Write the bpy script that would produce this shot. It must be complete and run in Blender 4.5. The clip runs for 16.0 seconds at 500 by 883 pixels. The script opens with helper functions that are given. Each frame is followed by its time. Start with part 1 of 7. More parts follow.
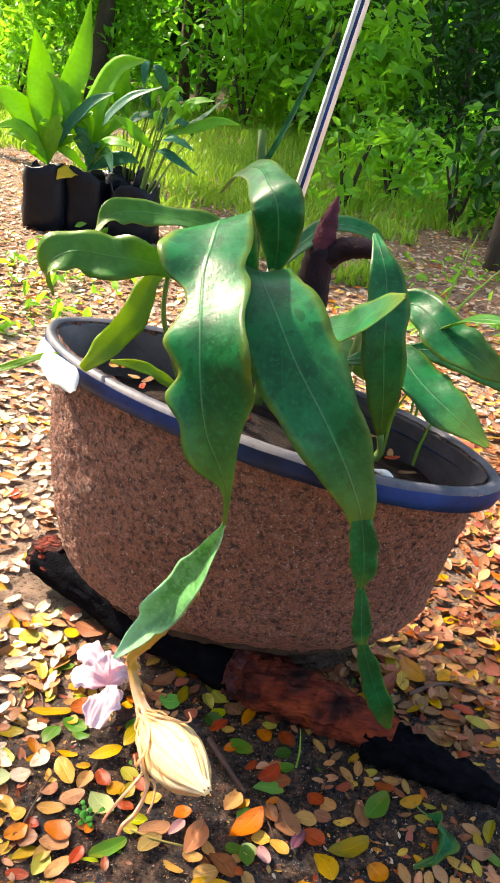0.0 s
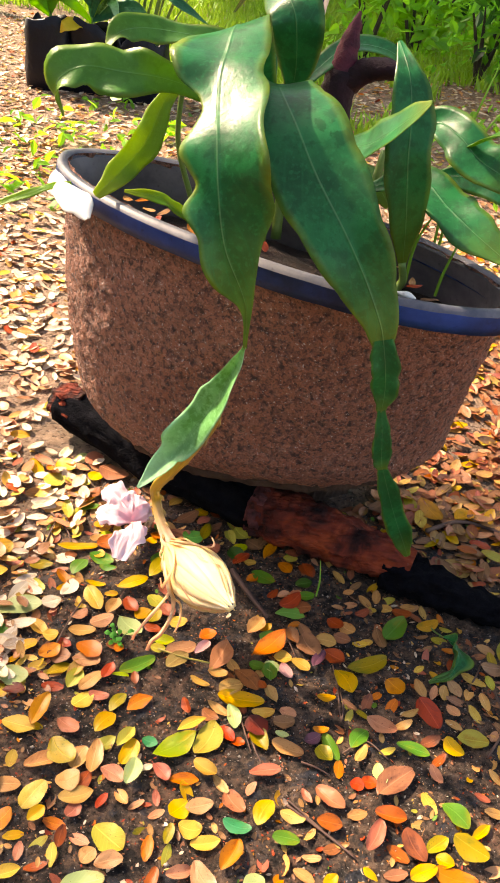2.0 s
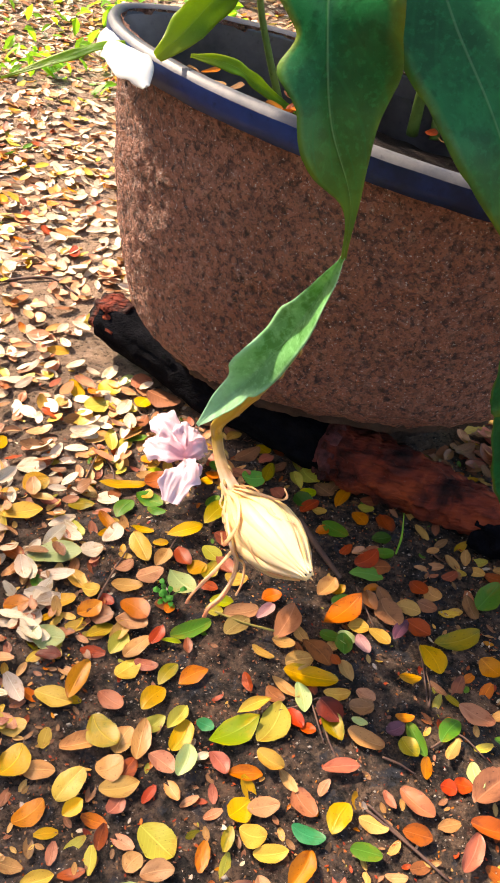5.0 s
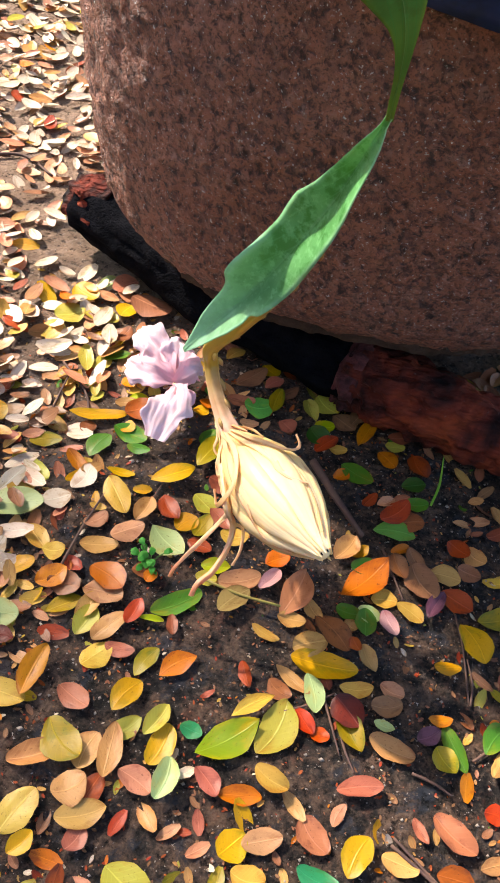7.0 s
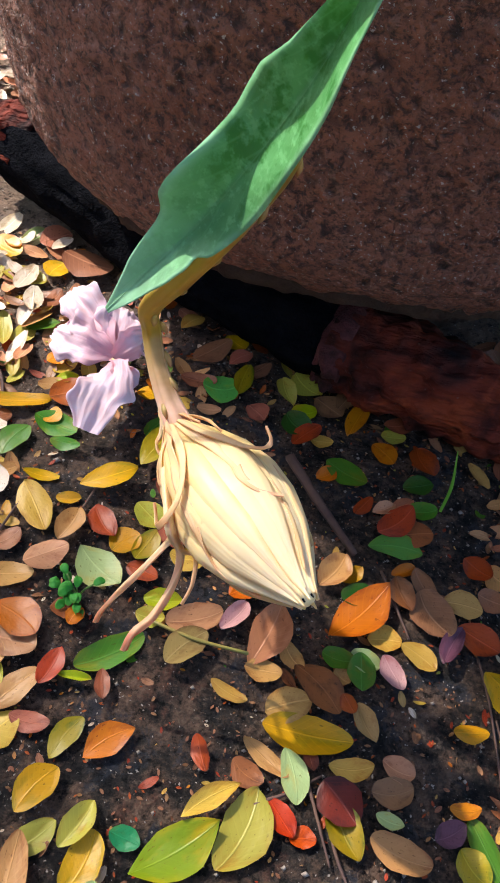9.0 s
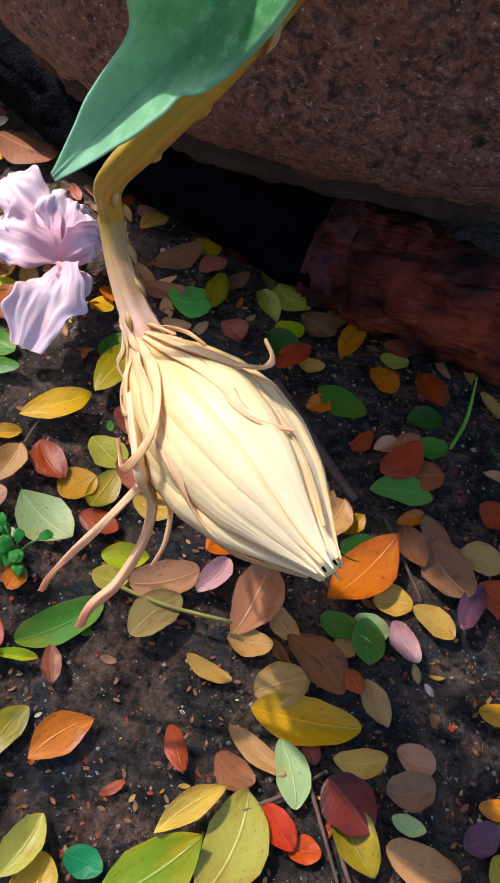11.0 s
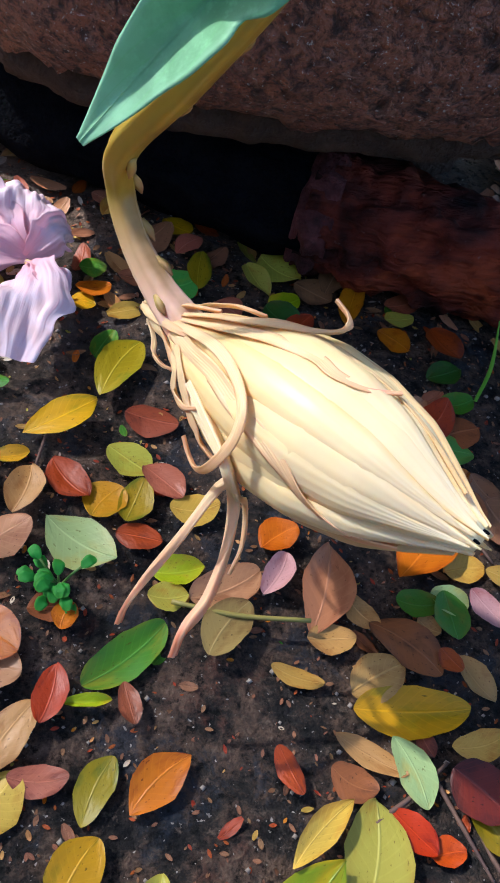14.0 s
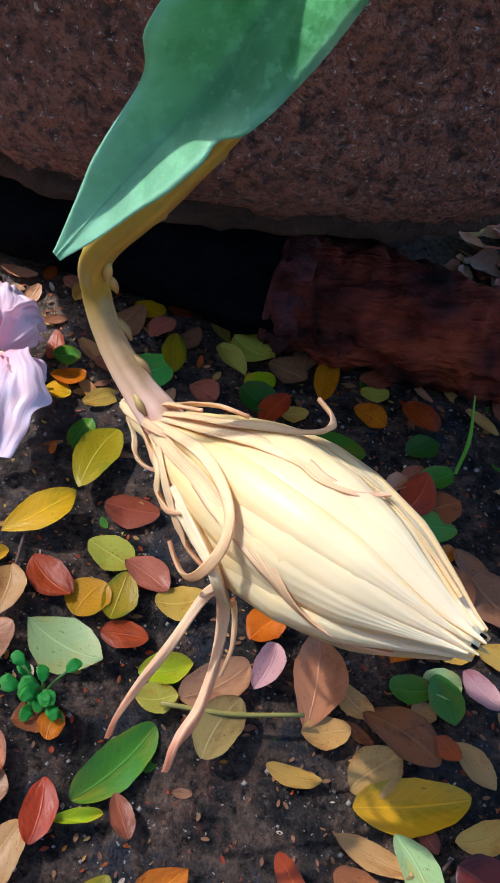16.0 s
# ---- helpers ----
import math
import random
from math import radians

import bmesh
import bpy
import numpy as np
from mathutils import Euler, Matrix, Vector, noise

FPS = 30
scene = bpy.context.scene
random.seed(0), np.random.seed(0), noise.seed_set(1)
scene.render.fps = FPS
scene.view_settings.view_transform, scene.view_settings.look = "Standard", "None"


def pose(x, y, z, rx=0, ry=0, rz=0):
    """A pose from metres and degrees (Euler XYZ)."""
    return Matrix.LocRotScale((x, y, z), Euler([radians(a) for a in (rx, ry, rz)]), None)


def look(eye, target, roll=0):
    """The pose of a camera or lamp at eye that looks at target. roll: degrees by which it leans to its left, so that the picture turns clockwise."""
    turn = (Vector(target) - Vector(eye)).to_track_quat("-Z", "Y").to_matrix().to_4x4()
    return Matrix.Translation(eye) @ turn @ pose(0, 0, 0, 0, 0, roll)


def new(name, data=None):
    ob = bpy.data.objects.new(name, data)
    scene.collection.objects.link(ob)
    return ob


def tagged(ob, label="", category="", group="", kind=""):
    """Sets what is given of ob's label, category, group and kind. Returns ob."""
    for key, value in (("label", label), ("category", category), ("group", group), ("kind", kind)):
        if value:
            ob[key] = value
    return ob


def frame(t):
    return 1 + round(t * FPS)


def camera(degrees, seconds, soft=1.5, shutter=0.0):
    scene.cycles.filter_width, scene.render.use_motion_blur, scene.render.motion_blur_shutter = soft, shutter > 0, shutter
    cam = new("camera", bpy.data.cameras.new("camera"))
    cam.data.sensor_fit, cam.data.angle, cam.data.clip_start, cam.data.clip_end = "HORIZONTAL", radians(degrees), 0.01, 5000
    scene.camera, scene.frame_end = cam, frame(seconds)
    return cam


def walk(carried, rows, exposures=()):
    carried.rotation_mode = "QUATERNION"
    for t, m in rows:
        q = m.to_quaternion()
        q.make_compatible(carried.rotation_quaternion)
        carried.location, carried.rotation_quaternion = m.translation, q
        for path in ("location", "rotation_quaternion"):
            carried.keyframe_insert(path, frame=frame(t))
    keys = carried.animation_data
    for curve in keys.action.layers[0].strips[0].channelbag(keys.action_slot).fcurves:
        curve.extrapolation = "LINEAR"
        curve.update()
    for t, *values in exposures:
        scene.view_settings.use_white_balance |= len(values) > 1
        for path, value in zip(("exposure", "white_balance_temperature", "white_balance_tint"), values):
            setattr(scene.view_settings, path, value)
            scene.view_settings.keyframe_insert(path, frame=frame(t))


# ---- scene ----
cam = camera(33.2, 16.0, 1.8)
PATH = [
    (0, (0.06, 0.143, 0.677), (-0.043, 1.944, -0.188), 7.5),
    (0.5, (0.059, 0.133, 0.659), (-0.043, 1.893, -0.285), 7.3),
    (1, (0.06, 0.128, 0.646), (-0.039, 1.85, -0.367), 7.2),
    (1.5, (0.062, 0.124, 0.638), (-0.033, 1.809, -0.434), 7.1),
    (2, (0.064, 0.122, 0.632), (-0.035, 1.785, -0.475), 6.8),
    (2.5, (0.064, 0.128, 0.625), (-0.043, 1.775, -0.505), 6.5),
    (3, (0.055, 0.142, 0.616), (-0.061, 1.773, -0.536), 6.3),
    (3.5, (0.042, 0.162, 0.602), (-0.081, 1.766, -0.586), 6.8),
    (4, (0.034, 0.183, 0.59), (-0.1, 1.765, -0.627), 6.9),
    (4.5, (0.026, 0.211, 0.581), (-0.116, 1.773, -0.66), 7.1),
    (4.7, (0.022, 0.22, 0.575), (-0.121, 1.773, -0.677), 7.4),
    (6.8, (0.008, 0.359, 0.495), (-0.112, 1.712, -0.974), 8.7),
    (7, (0.007, 0.368, 0.486), (-0.109, 1.724, -0.98), 8.9),
    (7.5, (0.005, 0.395, 0.468), (-0.101, 1.748, -1.001), 9.2),
    (8, (0.007, 0.423, 0.447), (-0.092, 1.773, -1.025), 9.1),
    (8.5, (0.005, 0.448, 0.42), (-0.069, 1.795, -1.056), 9.7),
    (9, (0.008, 0.471, 0.388), (-0.045, 1.801, -1.104), 10.2),
    (11.5, (-0.019, 0.524, 0.311), (0.157, 1.747, -1.261), 18.1),
    (12, (-0.029, 0.525, 0.303), (0.216, 1.748, -1.26), 19.4),
    (12.5, (-0.036, 0.526, 0.298), (0.256, 1.745, -1.261), 19.0),
    (13, (-0.045, 0.53, 0.292), (0.263, 1.75, -1.263), 17.3),
    (13.5, (-0.053, 0.533, 0.286), (0.267, 1.754, -1.265), 16.2),
    (14, (-0.061, 0.536, 0.283), (0.278, 1.76, -1.262), 15.4),
    (14.5, (-0.062, 0.539, 0.287), (0.291, 1.771, -1.248), 15.0),
    (15, (-0.062, 0.543, 0.29), (0.312, 1.8, -1.219), 14.8),
    (15.5, (-0.063, 0.547, 0.29), (0.33, 1.826, -1.197), 14.7),
    (16, (-0.065, 0.55, 0.29), (0.334, 1.859, -1.168), 14.2),
]
walk(cam, [(t, look(eye, target, roll)) for t, eye, target, roll in PATH],
     exposures=[(0.0, 1.85, 7700, 13), (1.0, 1.85, 8500, 16), (2.0, 1.8, 8900, 17), (4.7, 1.65, 8300, 16), (7.0, 1.4, 6900, 12), (9.0, 1.06, 6300, 10), (12.0, 0.92, 5800, 9), (16.0, 0.85, 5400, 7)])

# ---------------------------------------------------------------- light
SUN = Vector((-0.62, 0.38, 0.68)).normalized()
world = bpy.data.worlds.new("sky")
scene.world = world
world.use_nodes = True
wn = world.node_tree.nodes
sky = wn.new("ShaderNodeTexSky")
sky.sky_type = "NISHITA"
sky.sun_disc = False
sky.sun_elevation = math.asin(SUN.z)
sky.sun_rotation = math.atan2(SUN.x, SUN.y)
sky.dust_density = 2.0
wn["Background"].inputs["Strength"].default_value = 0.15
world.node_tree.links.new(sky.outputs[0], wn["Background"].inputs["Color"])
sun_data = bpy.data.lights.new("sun", "SUN")
sun_data.energy, sun_data.angle, sun_data.color = 4.5, radians(1.5), (1.0, 0.93, 0.82)
sun = new("sun", sun_data)
sun.matrix_world = look((0, 0, 5), Vector((0, 0, 5)) - SUN)


# ---------------------------------------------------------------- materials
def mat(name, rough=0.6, spec=0.4, metal=0.0):
    m = bpy.data.materials.new(name)
    m.use_nodes = True
    n, l = m.node_tree.nodes, m.node_tree.links
    b = n["Principled BSDF"]
    b.inputs["Roughness"].default_value = rough
    b.inputs["Specular IOR Level"].default_value = spec
    b.inputs["Metallic"].default_value = metal
    return m, n, l, b


def noise_node(n, l, scale, detail=4.0, rough=0.6, coords="Object", distort=0.0):
    tc = n.new("ShaderNodeTexCoord")
    t = n.new("ShaderNodeTexNoise")
    t.inputs["Scale"].default_value = scale
    t.inputs["Detail"].default_value = detail
    t.inputs["Roughness"].default_value = rough
    t.inputs["Distortion"].default_value = distort
    l.new(tc.outputs[coords], t.inputs["Vector"])
    return t


def ramp(n, l, source, stops):
    r = n.new("ShaderNodeValToRGB")
    e = r.color_ramp.elements
    while len(e) < len(stops):
        e.new(0.5)
    for k, (p, c) in zip(e, stops):
        k.position = p
        k.color = (*c, 1)
    l.new(source, r.inputs[0])
    return r.outputs[0]


def mixed(n, l, a, b, fac, mode="MIX"):
    m = n.new("ShaderNodeMix")
    m.data_type, m.blend_type = "RGBA", mode
    for sock, v in ((m.inputs[6], a), (m.inputs[7], b), (m.inputs[0], fac)):
        if hasattr(v, "links"):
            l.new(v, sock)
        elif sock is m.inputs[0]:
            sock.default_value = v
        else:
            sock.default_value = (*v, 1)
    return m.outputs[2]


def bump(n, l, b, height, strength=0.4, dist=0.002):
    k = n.new("ShaderNodeBump")
    k.inputs["Strength"].default_value = strength
    k.inputs["Distance"].default_value = dist
    l.new(height, k.inputs["Height"])
    l.new(k.outputs[0], b.inputs["Normal"])


def mapped(n, l, source, lo, hi, to_lo=0.0, to_hi=1.0):
    r = n.new("ShaderNodeMapRange")
    for i, v in zip((1, 2, 3, 4), (lo, hi, to_lo, to_hi)):
        r.inputs[i].default_value = v
    l.new(source, r.inputs[0])
    return r.outputs[0]


def maths(n, l, op, a, b=0.0):
    k = n.new("ShaderNodeMath")
    k.operation = op
    for i, v in enumerate((a, b)):
        if hasattr(v, "links"):
            l.new(v, k.inputs[i])
        else:
            k.inputs[i].default_value = v
    return k.outputs[0]


def thin(m, n, l, b, colour, amount):
    """Lets light through a thin leaf: part of the surface is translucent."""
    t = n.new("ShaderNodeBsdfTranslucent")
    if hasattr(colour, "links"):
        l.new(colour, t.inputs["Color"])
    else:
        t.inputs["Color"].default_value = (*colour, 1)
    s = n.new("ShaderNodeMixShader")
    s.inputs[0].default_value = amount
    l.new(b.outputs[0], s.inputs[1])
    l.new(t.outputs[0], s.inputs[2])
    l.new(s.outputs[0], n["Material Output"].inputs["Surface"])


def plant_leaf_material(name, dark, light, edge, rough=0.28, through_amount=0.25, glow=(0.25, 0.5, 0.03), ribs=True, worn_from=0.68):
    """A fleshy leaf: UV x runs along the blade, y across it from 0 to 1 with the midrib at 0.5."""
    m, n, l, b = mat(name, rough + 0.10, 0.24)
    uv = n.new("ShaderNodeUVMap")
    sep = n.new("ShaderNodeSeparateXYZ")
    l.new(uv.outputs[0], sep.inputs[0])
    across = maths(n, l, "ABSOLUTE", maths(n, l, "SUBTRACT", sep.outputs[1], 0.5))
    big = noise_node(n, l, 22, 3, 0.6)
    col = mixed(n, l, dark, light, mapped(n, l, big.outputs[0], 0.32, 0.68))
    fine = noise_node(n, l, 260, 3, 0.6)
    col = mixed(n, l, col, light, mapped(n, l, fine.outputs[0], 0.53, 0.64, 0.0, 0.7))
    blotch = noise_node(n, l, 75, 4, 0.65)
    col = mixed(n, l, col, dark, mapped(n, l, blotch.outputs[0], 0.50, 0.58, 0.0, 0.75))
    margin = maths(n, l, "MULTIPLY", mapped(n, l, across, 0.38, 0.5), mapped(n, l, big.outputs[0], 0.4, 0.6, 0.2, 0.8))
    col = mixed(n, l, col, edge, margin)
    worn = maths(n, l, "MULTIPLY", mapped(n, l, sep.outputs[0], worn_from, worn_from + 0.29, 0.0, 0.7), mapped(n, l, big.outputs[0], 0.3, 0.6, 0.4, 1.0))
    col = mixed(n, l, col, edge, worn)
    if ribs:
        rib = mapped(n, l, across, 0.005, 0.013, 0.22, 0.0)
        col = mixed(n, l, col, (0.22, 0.46, 0.20), rib)
        vein = n.new("ShaderNodeTexWave")
        vein.inputs["Scale"].default_value = 3.2
        vein.inputs["Distortion"].default_value = 2.2
        shift = maths(n, l, "SUBTRACT", sep.outputs[0], maths(n, l, "MULTIPLY", across, 0.42))
        comb = n.new("ShaderNodeCombineXYZ")
        l.new(shift, comb.inputs[0])
        l.new(comb.outputs[0], vein.inputs["Vector"])
        veins = mapped(n, l, vein.outputs["Fac"], 0.93, 1.0, 0.0, 0.22)
        col = mixed(n, l, col, light, veins)
        relief = maths(n, l, "ADD", maths(n, l, "MULTIPLY", mapped(n, l, across, 0.0, 0.03, 0.35, 0.0), 1.0), maths(n, l, "MULTIPLY", big.outputs[0], 1.2))
        relief = maths(n, l, "ADD", relief, maths(n, l, "MULTIPLY", fine.outputs[0], 0.18))
        relief = maths(n, l, "ADD", relief, maths(n, l, "MULTIPLY", blotch.outputs[0], 0.5))
        bump(n, l, b, relief, 0.5, 0.002)
    l.new(col, b.inputs["Base Color"])
    thin(m, n, l, b, glow, through_amount)
    return m


def litter_material(name, a, bcol, spot, translucent=0.15, rough=0.42):
    """A small fallen leaf: midrib and side veins by UV, a stained end and margin, blotches and specks, a tint of its own for each leaf."""
    m, n, l, b = mat(name, rough, 0.35)
    uv = n.new("ShaderNodeUVMap")
    sep = n.new("ShaderNodeSeparateXYZ")
    l.new(uv.outputs[0], sep.inputs[0])
    across = maths(n, l, "ABSOLUTE", maths(n, l, "SUBTRACT", sep.outputs[1], 0.5))
    info = n.new("ShaderNodeObjectInfo")
    geo = n.new("ShaderNodeNewGeometry")
    rnd = maths(n, l, "FRACT", maths(n, l, "ADD", info.outputs["Random"], geo.outputs["Random Per Island"]))
    col = mixed(n, l, a, bcol, rnd)
    spread = n.new("ShaderNodeCombineXYZ")
    for k in range(3):
        l.new(maths(n, l, "MULTIPLY", rnd, 37.0 + 11 * k), spread.inputs[k])
    shifted = n.new("ShaderNodeVectorMath")
    shifted.operation = "ADD"
    l.new(uv.outputs[0], shifted.inputs[0])
    l.new(spread.outputs[0], shifted.inputs[1])

    def blotches(scale, detail):
        t = n.new("ShaderNodeTexNoise")
        t.inputs["Scale"].default_value = scale
        t.inputs["Detail"].default_value = detail
        l.new(shifted.outputs[0], t.inputs["Vector"])
        return t.outputs[0]

    blot, speck = blotches(2.6, 5), blotches(17.0, 2)
    # one end or the margin has turned further than the rest
    which = maths(n, l, "FRACT", maths(n, l, "MULTIPLY", rnd, 5.7))
    end = maths(n, l, "ABSOLUTE", maths(n, l, "SUBTRACT", sep.outputs[0], mapped(n, l, which, 0.45, 0.55)))
    turned = maths(n, l, "ADD", mapped(n, l, end, 0.55, 1.0, 0.0, 0.7), mapped(n, l, across, 0.30, 0.5, 0.0, 0.45))
    turned = maths(n, l, "MULTIPLY", turned, mapped(n, l, blot, 0.38, 0.60))
    col = mixed(n, l, col, spot, turned)
    col = mixed(n, l, col, spot, mapped(n, l, blot, 0.55, 0.70, 0.0, 0.7))
    col = mixed(n, l, col, tuple(0.35 * c for c in spot), mapped(n, l, speck, 0.66, 0.72, 0.0, 0.7))
    col = mixed(n, l, col, tuple(min(0.85, 1.3 * c + 0.02) for c in a), mapped(n, l, across, 0.010, 0.032, 0.6, 0.0))
    vein = n.new("ShaderNodeTexWave")
    vein.inputs["Scale"].default_value = 2.8
    vein.inputs["Distortion"].default_value = 1.2
    comb = n.new("ShaderNodeCombineXYZ")
    l.new(maths(n, l, "SUBTRACT", sep.outputs[0], maths(n, l, "MULTIPLY", across, 0.55)), comb.inputs[0])
    l.new(maths(n, l, "MULTIPLY", rnd, 9.0), comb.inputs[1])
    l.new(comb.outputs[0], vein.inputs["Vector"])
    col = mixed(n, l, col, tuple(min(0.8, 1.2 * c) for c in a), mapped(n, l, vein.outputs["Fac"], 0.9, 1.0, 0.0, 0.22))
    hsv = n.new("ShaderNodeHueSaturation")
    hsv.inputs["Saturation"].default_value = 1.04
    l.new(col, hsv.inputs["Color"])
    l.new(mapped(n, l, rnd, 0.0, 1.0, 0.68, 1.12), hsv.inputs["Value"])
    l.new(mapped(n, l, maths(n, l, "FRACT", maths(n, l, "MULTIPLY", rnd, 7.3)), 0, 1, 0.488, 0.512), hsv.inputs["Hue"])
    l.new(hsv.outputs[0], b.inputs["Base Color"])
    relief = maths(n, l, "ADD", maths(n, l, "MULTIPLY", vein.outputs["Fac"], 0.02), maths(n, l, "MULTIPLY", blot, 1.1))
    relief = maths(n, l, "ADD", relief, mapped(n, l, across, 0.0, 0.03, -0.25, 0.0))
    bump(n, l, b, relief, 0.6, 0.0014)
    thin(m, n, l, b, hsv.outputs[0], translucent)
    return m


M = {}
M["leaf"] = plant_leaf_material("fleshy_green", (0.0005, 0.062, 0.017), (0.002, 0.165, 0.046), (0.15, 0.19, 0.012), through_amount=0.14, glow=(0.04, 0.38, 0.03))
# lighter copy of the leaf green, with sunlight put into the colour
M["leaf_light"] = plant_leaf_material("fleshy_sunlit_green", (0.02, 0.11, 0.015), (0.06, 0.22, 0.035), (0.2, 0.22, 0.03), through_amount=0.3)
M["leaf_yellowing"] = plant_leaf_material("fleshy_yellow_green", (0.026, 0.16, 0.024), (0.20, 0.52, 0.20), (0.42, 0.70, 0.48), through_amount=0.26, glow=(0.20, 0.58, 0.08), worn_from=0.58)
# yellow-green base puts the backlight into the colour of the leaves at the rim
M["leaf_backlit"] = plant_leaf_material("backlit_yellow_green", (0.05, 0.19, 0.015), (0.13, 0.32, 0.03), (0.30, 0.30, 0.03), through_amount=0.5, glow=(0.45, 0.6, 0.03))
M["seedling"] = plant_leaf_material("seedling_green", (0.06, 0.27, 0.015), (0.16, 0.44, 0.04), (0.2, 0.4, 0.03), 0.32, 0.45, (0.45, 0.8, 0.04))
M["weed"] = plant_leaf_material("weed_green", (0.03, 0.22, 0.03), (0.07, 0.34, 0.05), (0.1, 0.3, 0.03), 0.45, 0.35, (0.2, 0.6, 0.05), False)
M["leaf_gold"] = plant_leaf_material("yellowed_seedling_leaf", (0.55, 0.40, 0.02), (0.65, 0.50, 0.04), (0.5, 0.3, 0.02), 0.4, 0.35, (0.7, 0.5, 0.03))
M["seedling_dark"] = plant_leaf_material("seedling_blue_green", (0.01, 0.09, 0.05), (0.03, 0.2, 0.10), (0.05, 0.2, 0.05), 0.3, 0.2, (0.15, 0.45, 0.08))

LIT = {
    "yellow": litter_material("fallen_yellow", (0.62, 0.39, 0.085), (0.54, 0.32, 0.06), (0.42, 0.19, 0.03)),
    "gold": litter_material("fallen_gold", (0.62, 0.32, 0.014), (0.52, 0.25, 0.012), (0.27, 0.2, 0.018)),
    "tan": litter_material("fallen_tan", (0.58, 0.32, 0.115), (0.49, 0.245, 0.08), (0.34, 0.14, 0.045)),
    "orange": litter_material("fallen_orange", (0.6, 0.2, 0.018), (0.5, 0.145, 0.016), (0.3, 0.07, 0.012)),
    "redorange": litter_material("fallen_redorange", (0.5, 0.075, 0.012), (0.41, 0.058, 0.012), (0.22, 0.03, 0.01)),
    "rust": litter_material("fallen_rust", (0.4, 0.078, 0.02), (0.31, 0.058, 0.018), (0.15, 0.03, 0.014)),
    "rustbrown": litter_material("fallen_rustbrown", (0.33, 0.1, 0.042), (0.25, 0.072, 0.034), (0.11, 0.032, 0.018)),
    "maroon": litter_material("fallen_maroon", (0.17, 0.022, 0.016), (0.12, 0.017, 0.016), (0.05, 0.01, 0.01)),
    "brown": litter_material("fallen_brown", (0.34, 0.16, 0.078), (0.23, 0.1, 0.05), (0.11, 0.045, 0.024)),
    "pinktan": litter_material("fallen_pinktan", (0.58, 0.28, 0.15), (0.49, 0.22, 0.115), (0.32, 0.11, 0.055)),
    "pinkrust": litter_material("fallen_pinkrust", (0.44, 0.15, 0.085), (0.36, 0.115, 0.066), (0.19, 0.05, 0.03)),
    "terra": litter_material("fallen_terra", (0.50, 0.18, 0.10), (0.46, 0.155, 0.085), (0.34, 0.09, 0.05)),
    "pink": litter_material("fallen_pink", (0.56, 0.31, 0.29), (0.50, 0.25, 0.25), (0.40, 0.14, 0.13)),
    "purple": litter_material("fallen_purple", (0.15, 0.055, 0.085), (0.11, 0.04, 0.06), (0.06, 0.02, 0.03)),
    "pale": litter_material("fallen_pale", (0.74, 0.60, 0.46), (0.62, 0.47, 0.34), (0.42, 0.25, 0.12)),
    "olivetan": litter_material("fallen_olivetan", (0.42, 0.3, 0.105), (0.36, 0.25, 0.09), (0.24, 0.13, 0.045)),
    "olive": litter_material("fallen_olive", (0.5, 0.45, 0.08), (0.41, 0.36, 0.06), (0.42, 0.25, 0.035), 0.25),
    "olivegold": litter_material("fallen_olivegold", (0.37, 0.27, 0.018), (0.3, 0.2, 0.015), (0.12, 0.15, 0.014)),
    "green": litter_material("fallen_green", (0.085, 0.24, 0.024), (0.06, 0.18, 0.02), (0.2, 0.22, 0.02), 0.25),
    "darkgreen": litter_material("fallen_darkgreen", (0.03, 0.1, 0.012), (0.022, 0.075, 0.01), (0.06, 0.08, 0.01)),
    "bright": litter_material("fallen_bright", (0.15, 0.42, 0.09), (0.12, 0.36, 0.07), (0.24, 0.38, 0.05), 0.25),
    "teal": litter_material("fallen_teal", (0.03, 0.29, 0.11), (0.025, 0.24, 0.09), (0.05, 0.2, 0.05), 0.25),
    "mint": litter_material("fallen_mint", (0.42, 0.52, 0.22), (0.34, 0.44, 0.18), (0.46, 0.4, 0.11), 0.25),
    "lime": litter_material("fallen_lime", (0.4, 0.48, 0.02), (0.34, 0.44, 0.018), (0.55, 0.42, 0.03), 0.25),
    "limegold": litter_material("fallen_limegold", (0.28, 0.39, 0.02), (0.26, 0.37, 0.02), (0.62, 0.42, 0.02), 0.25),
}


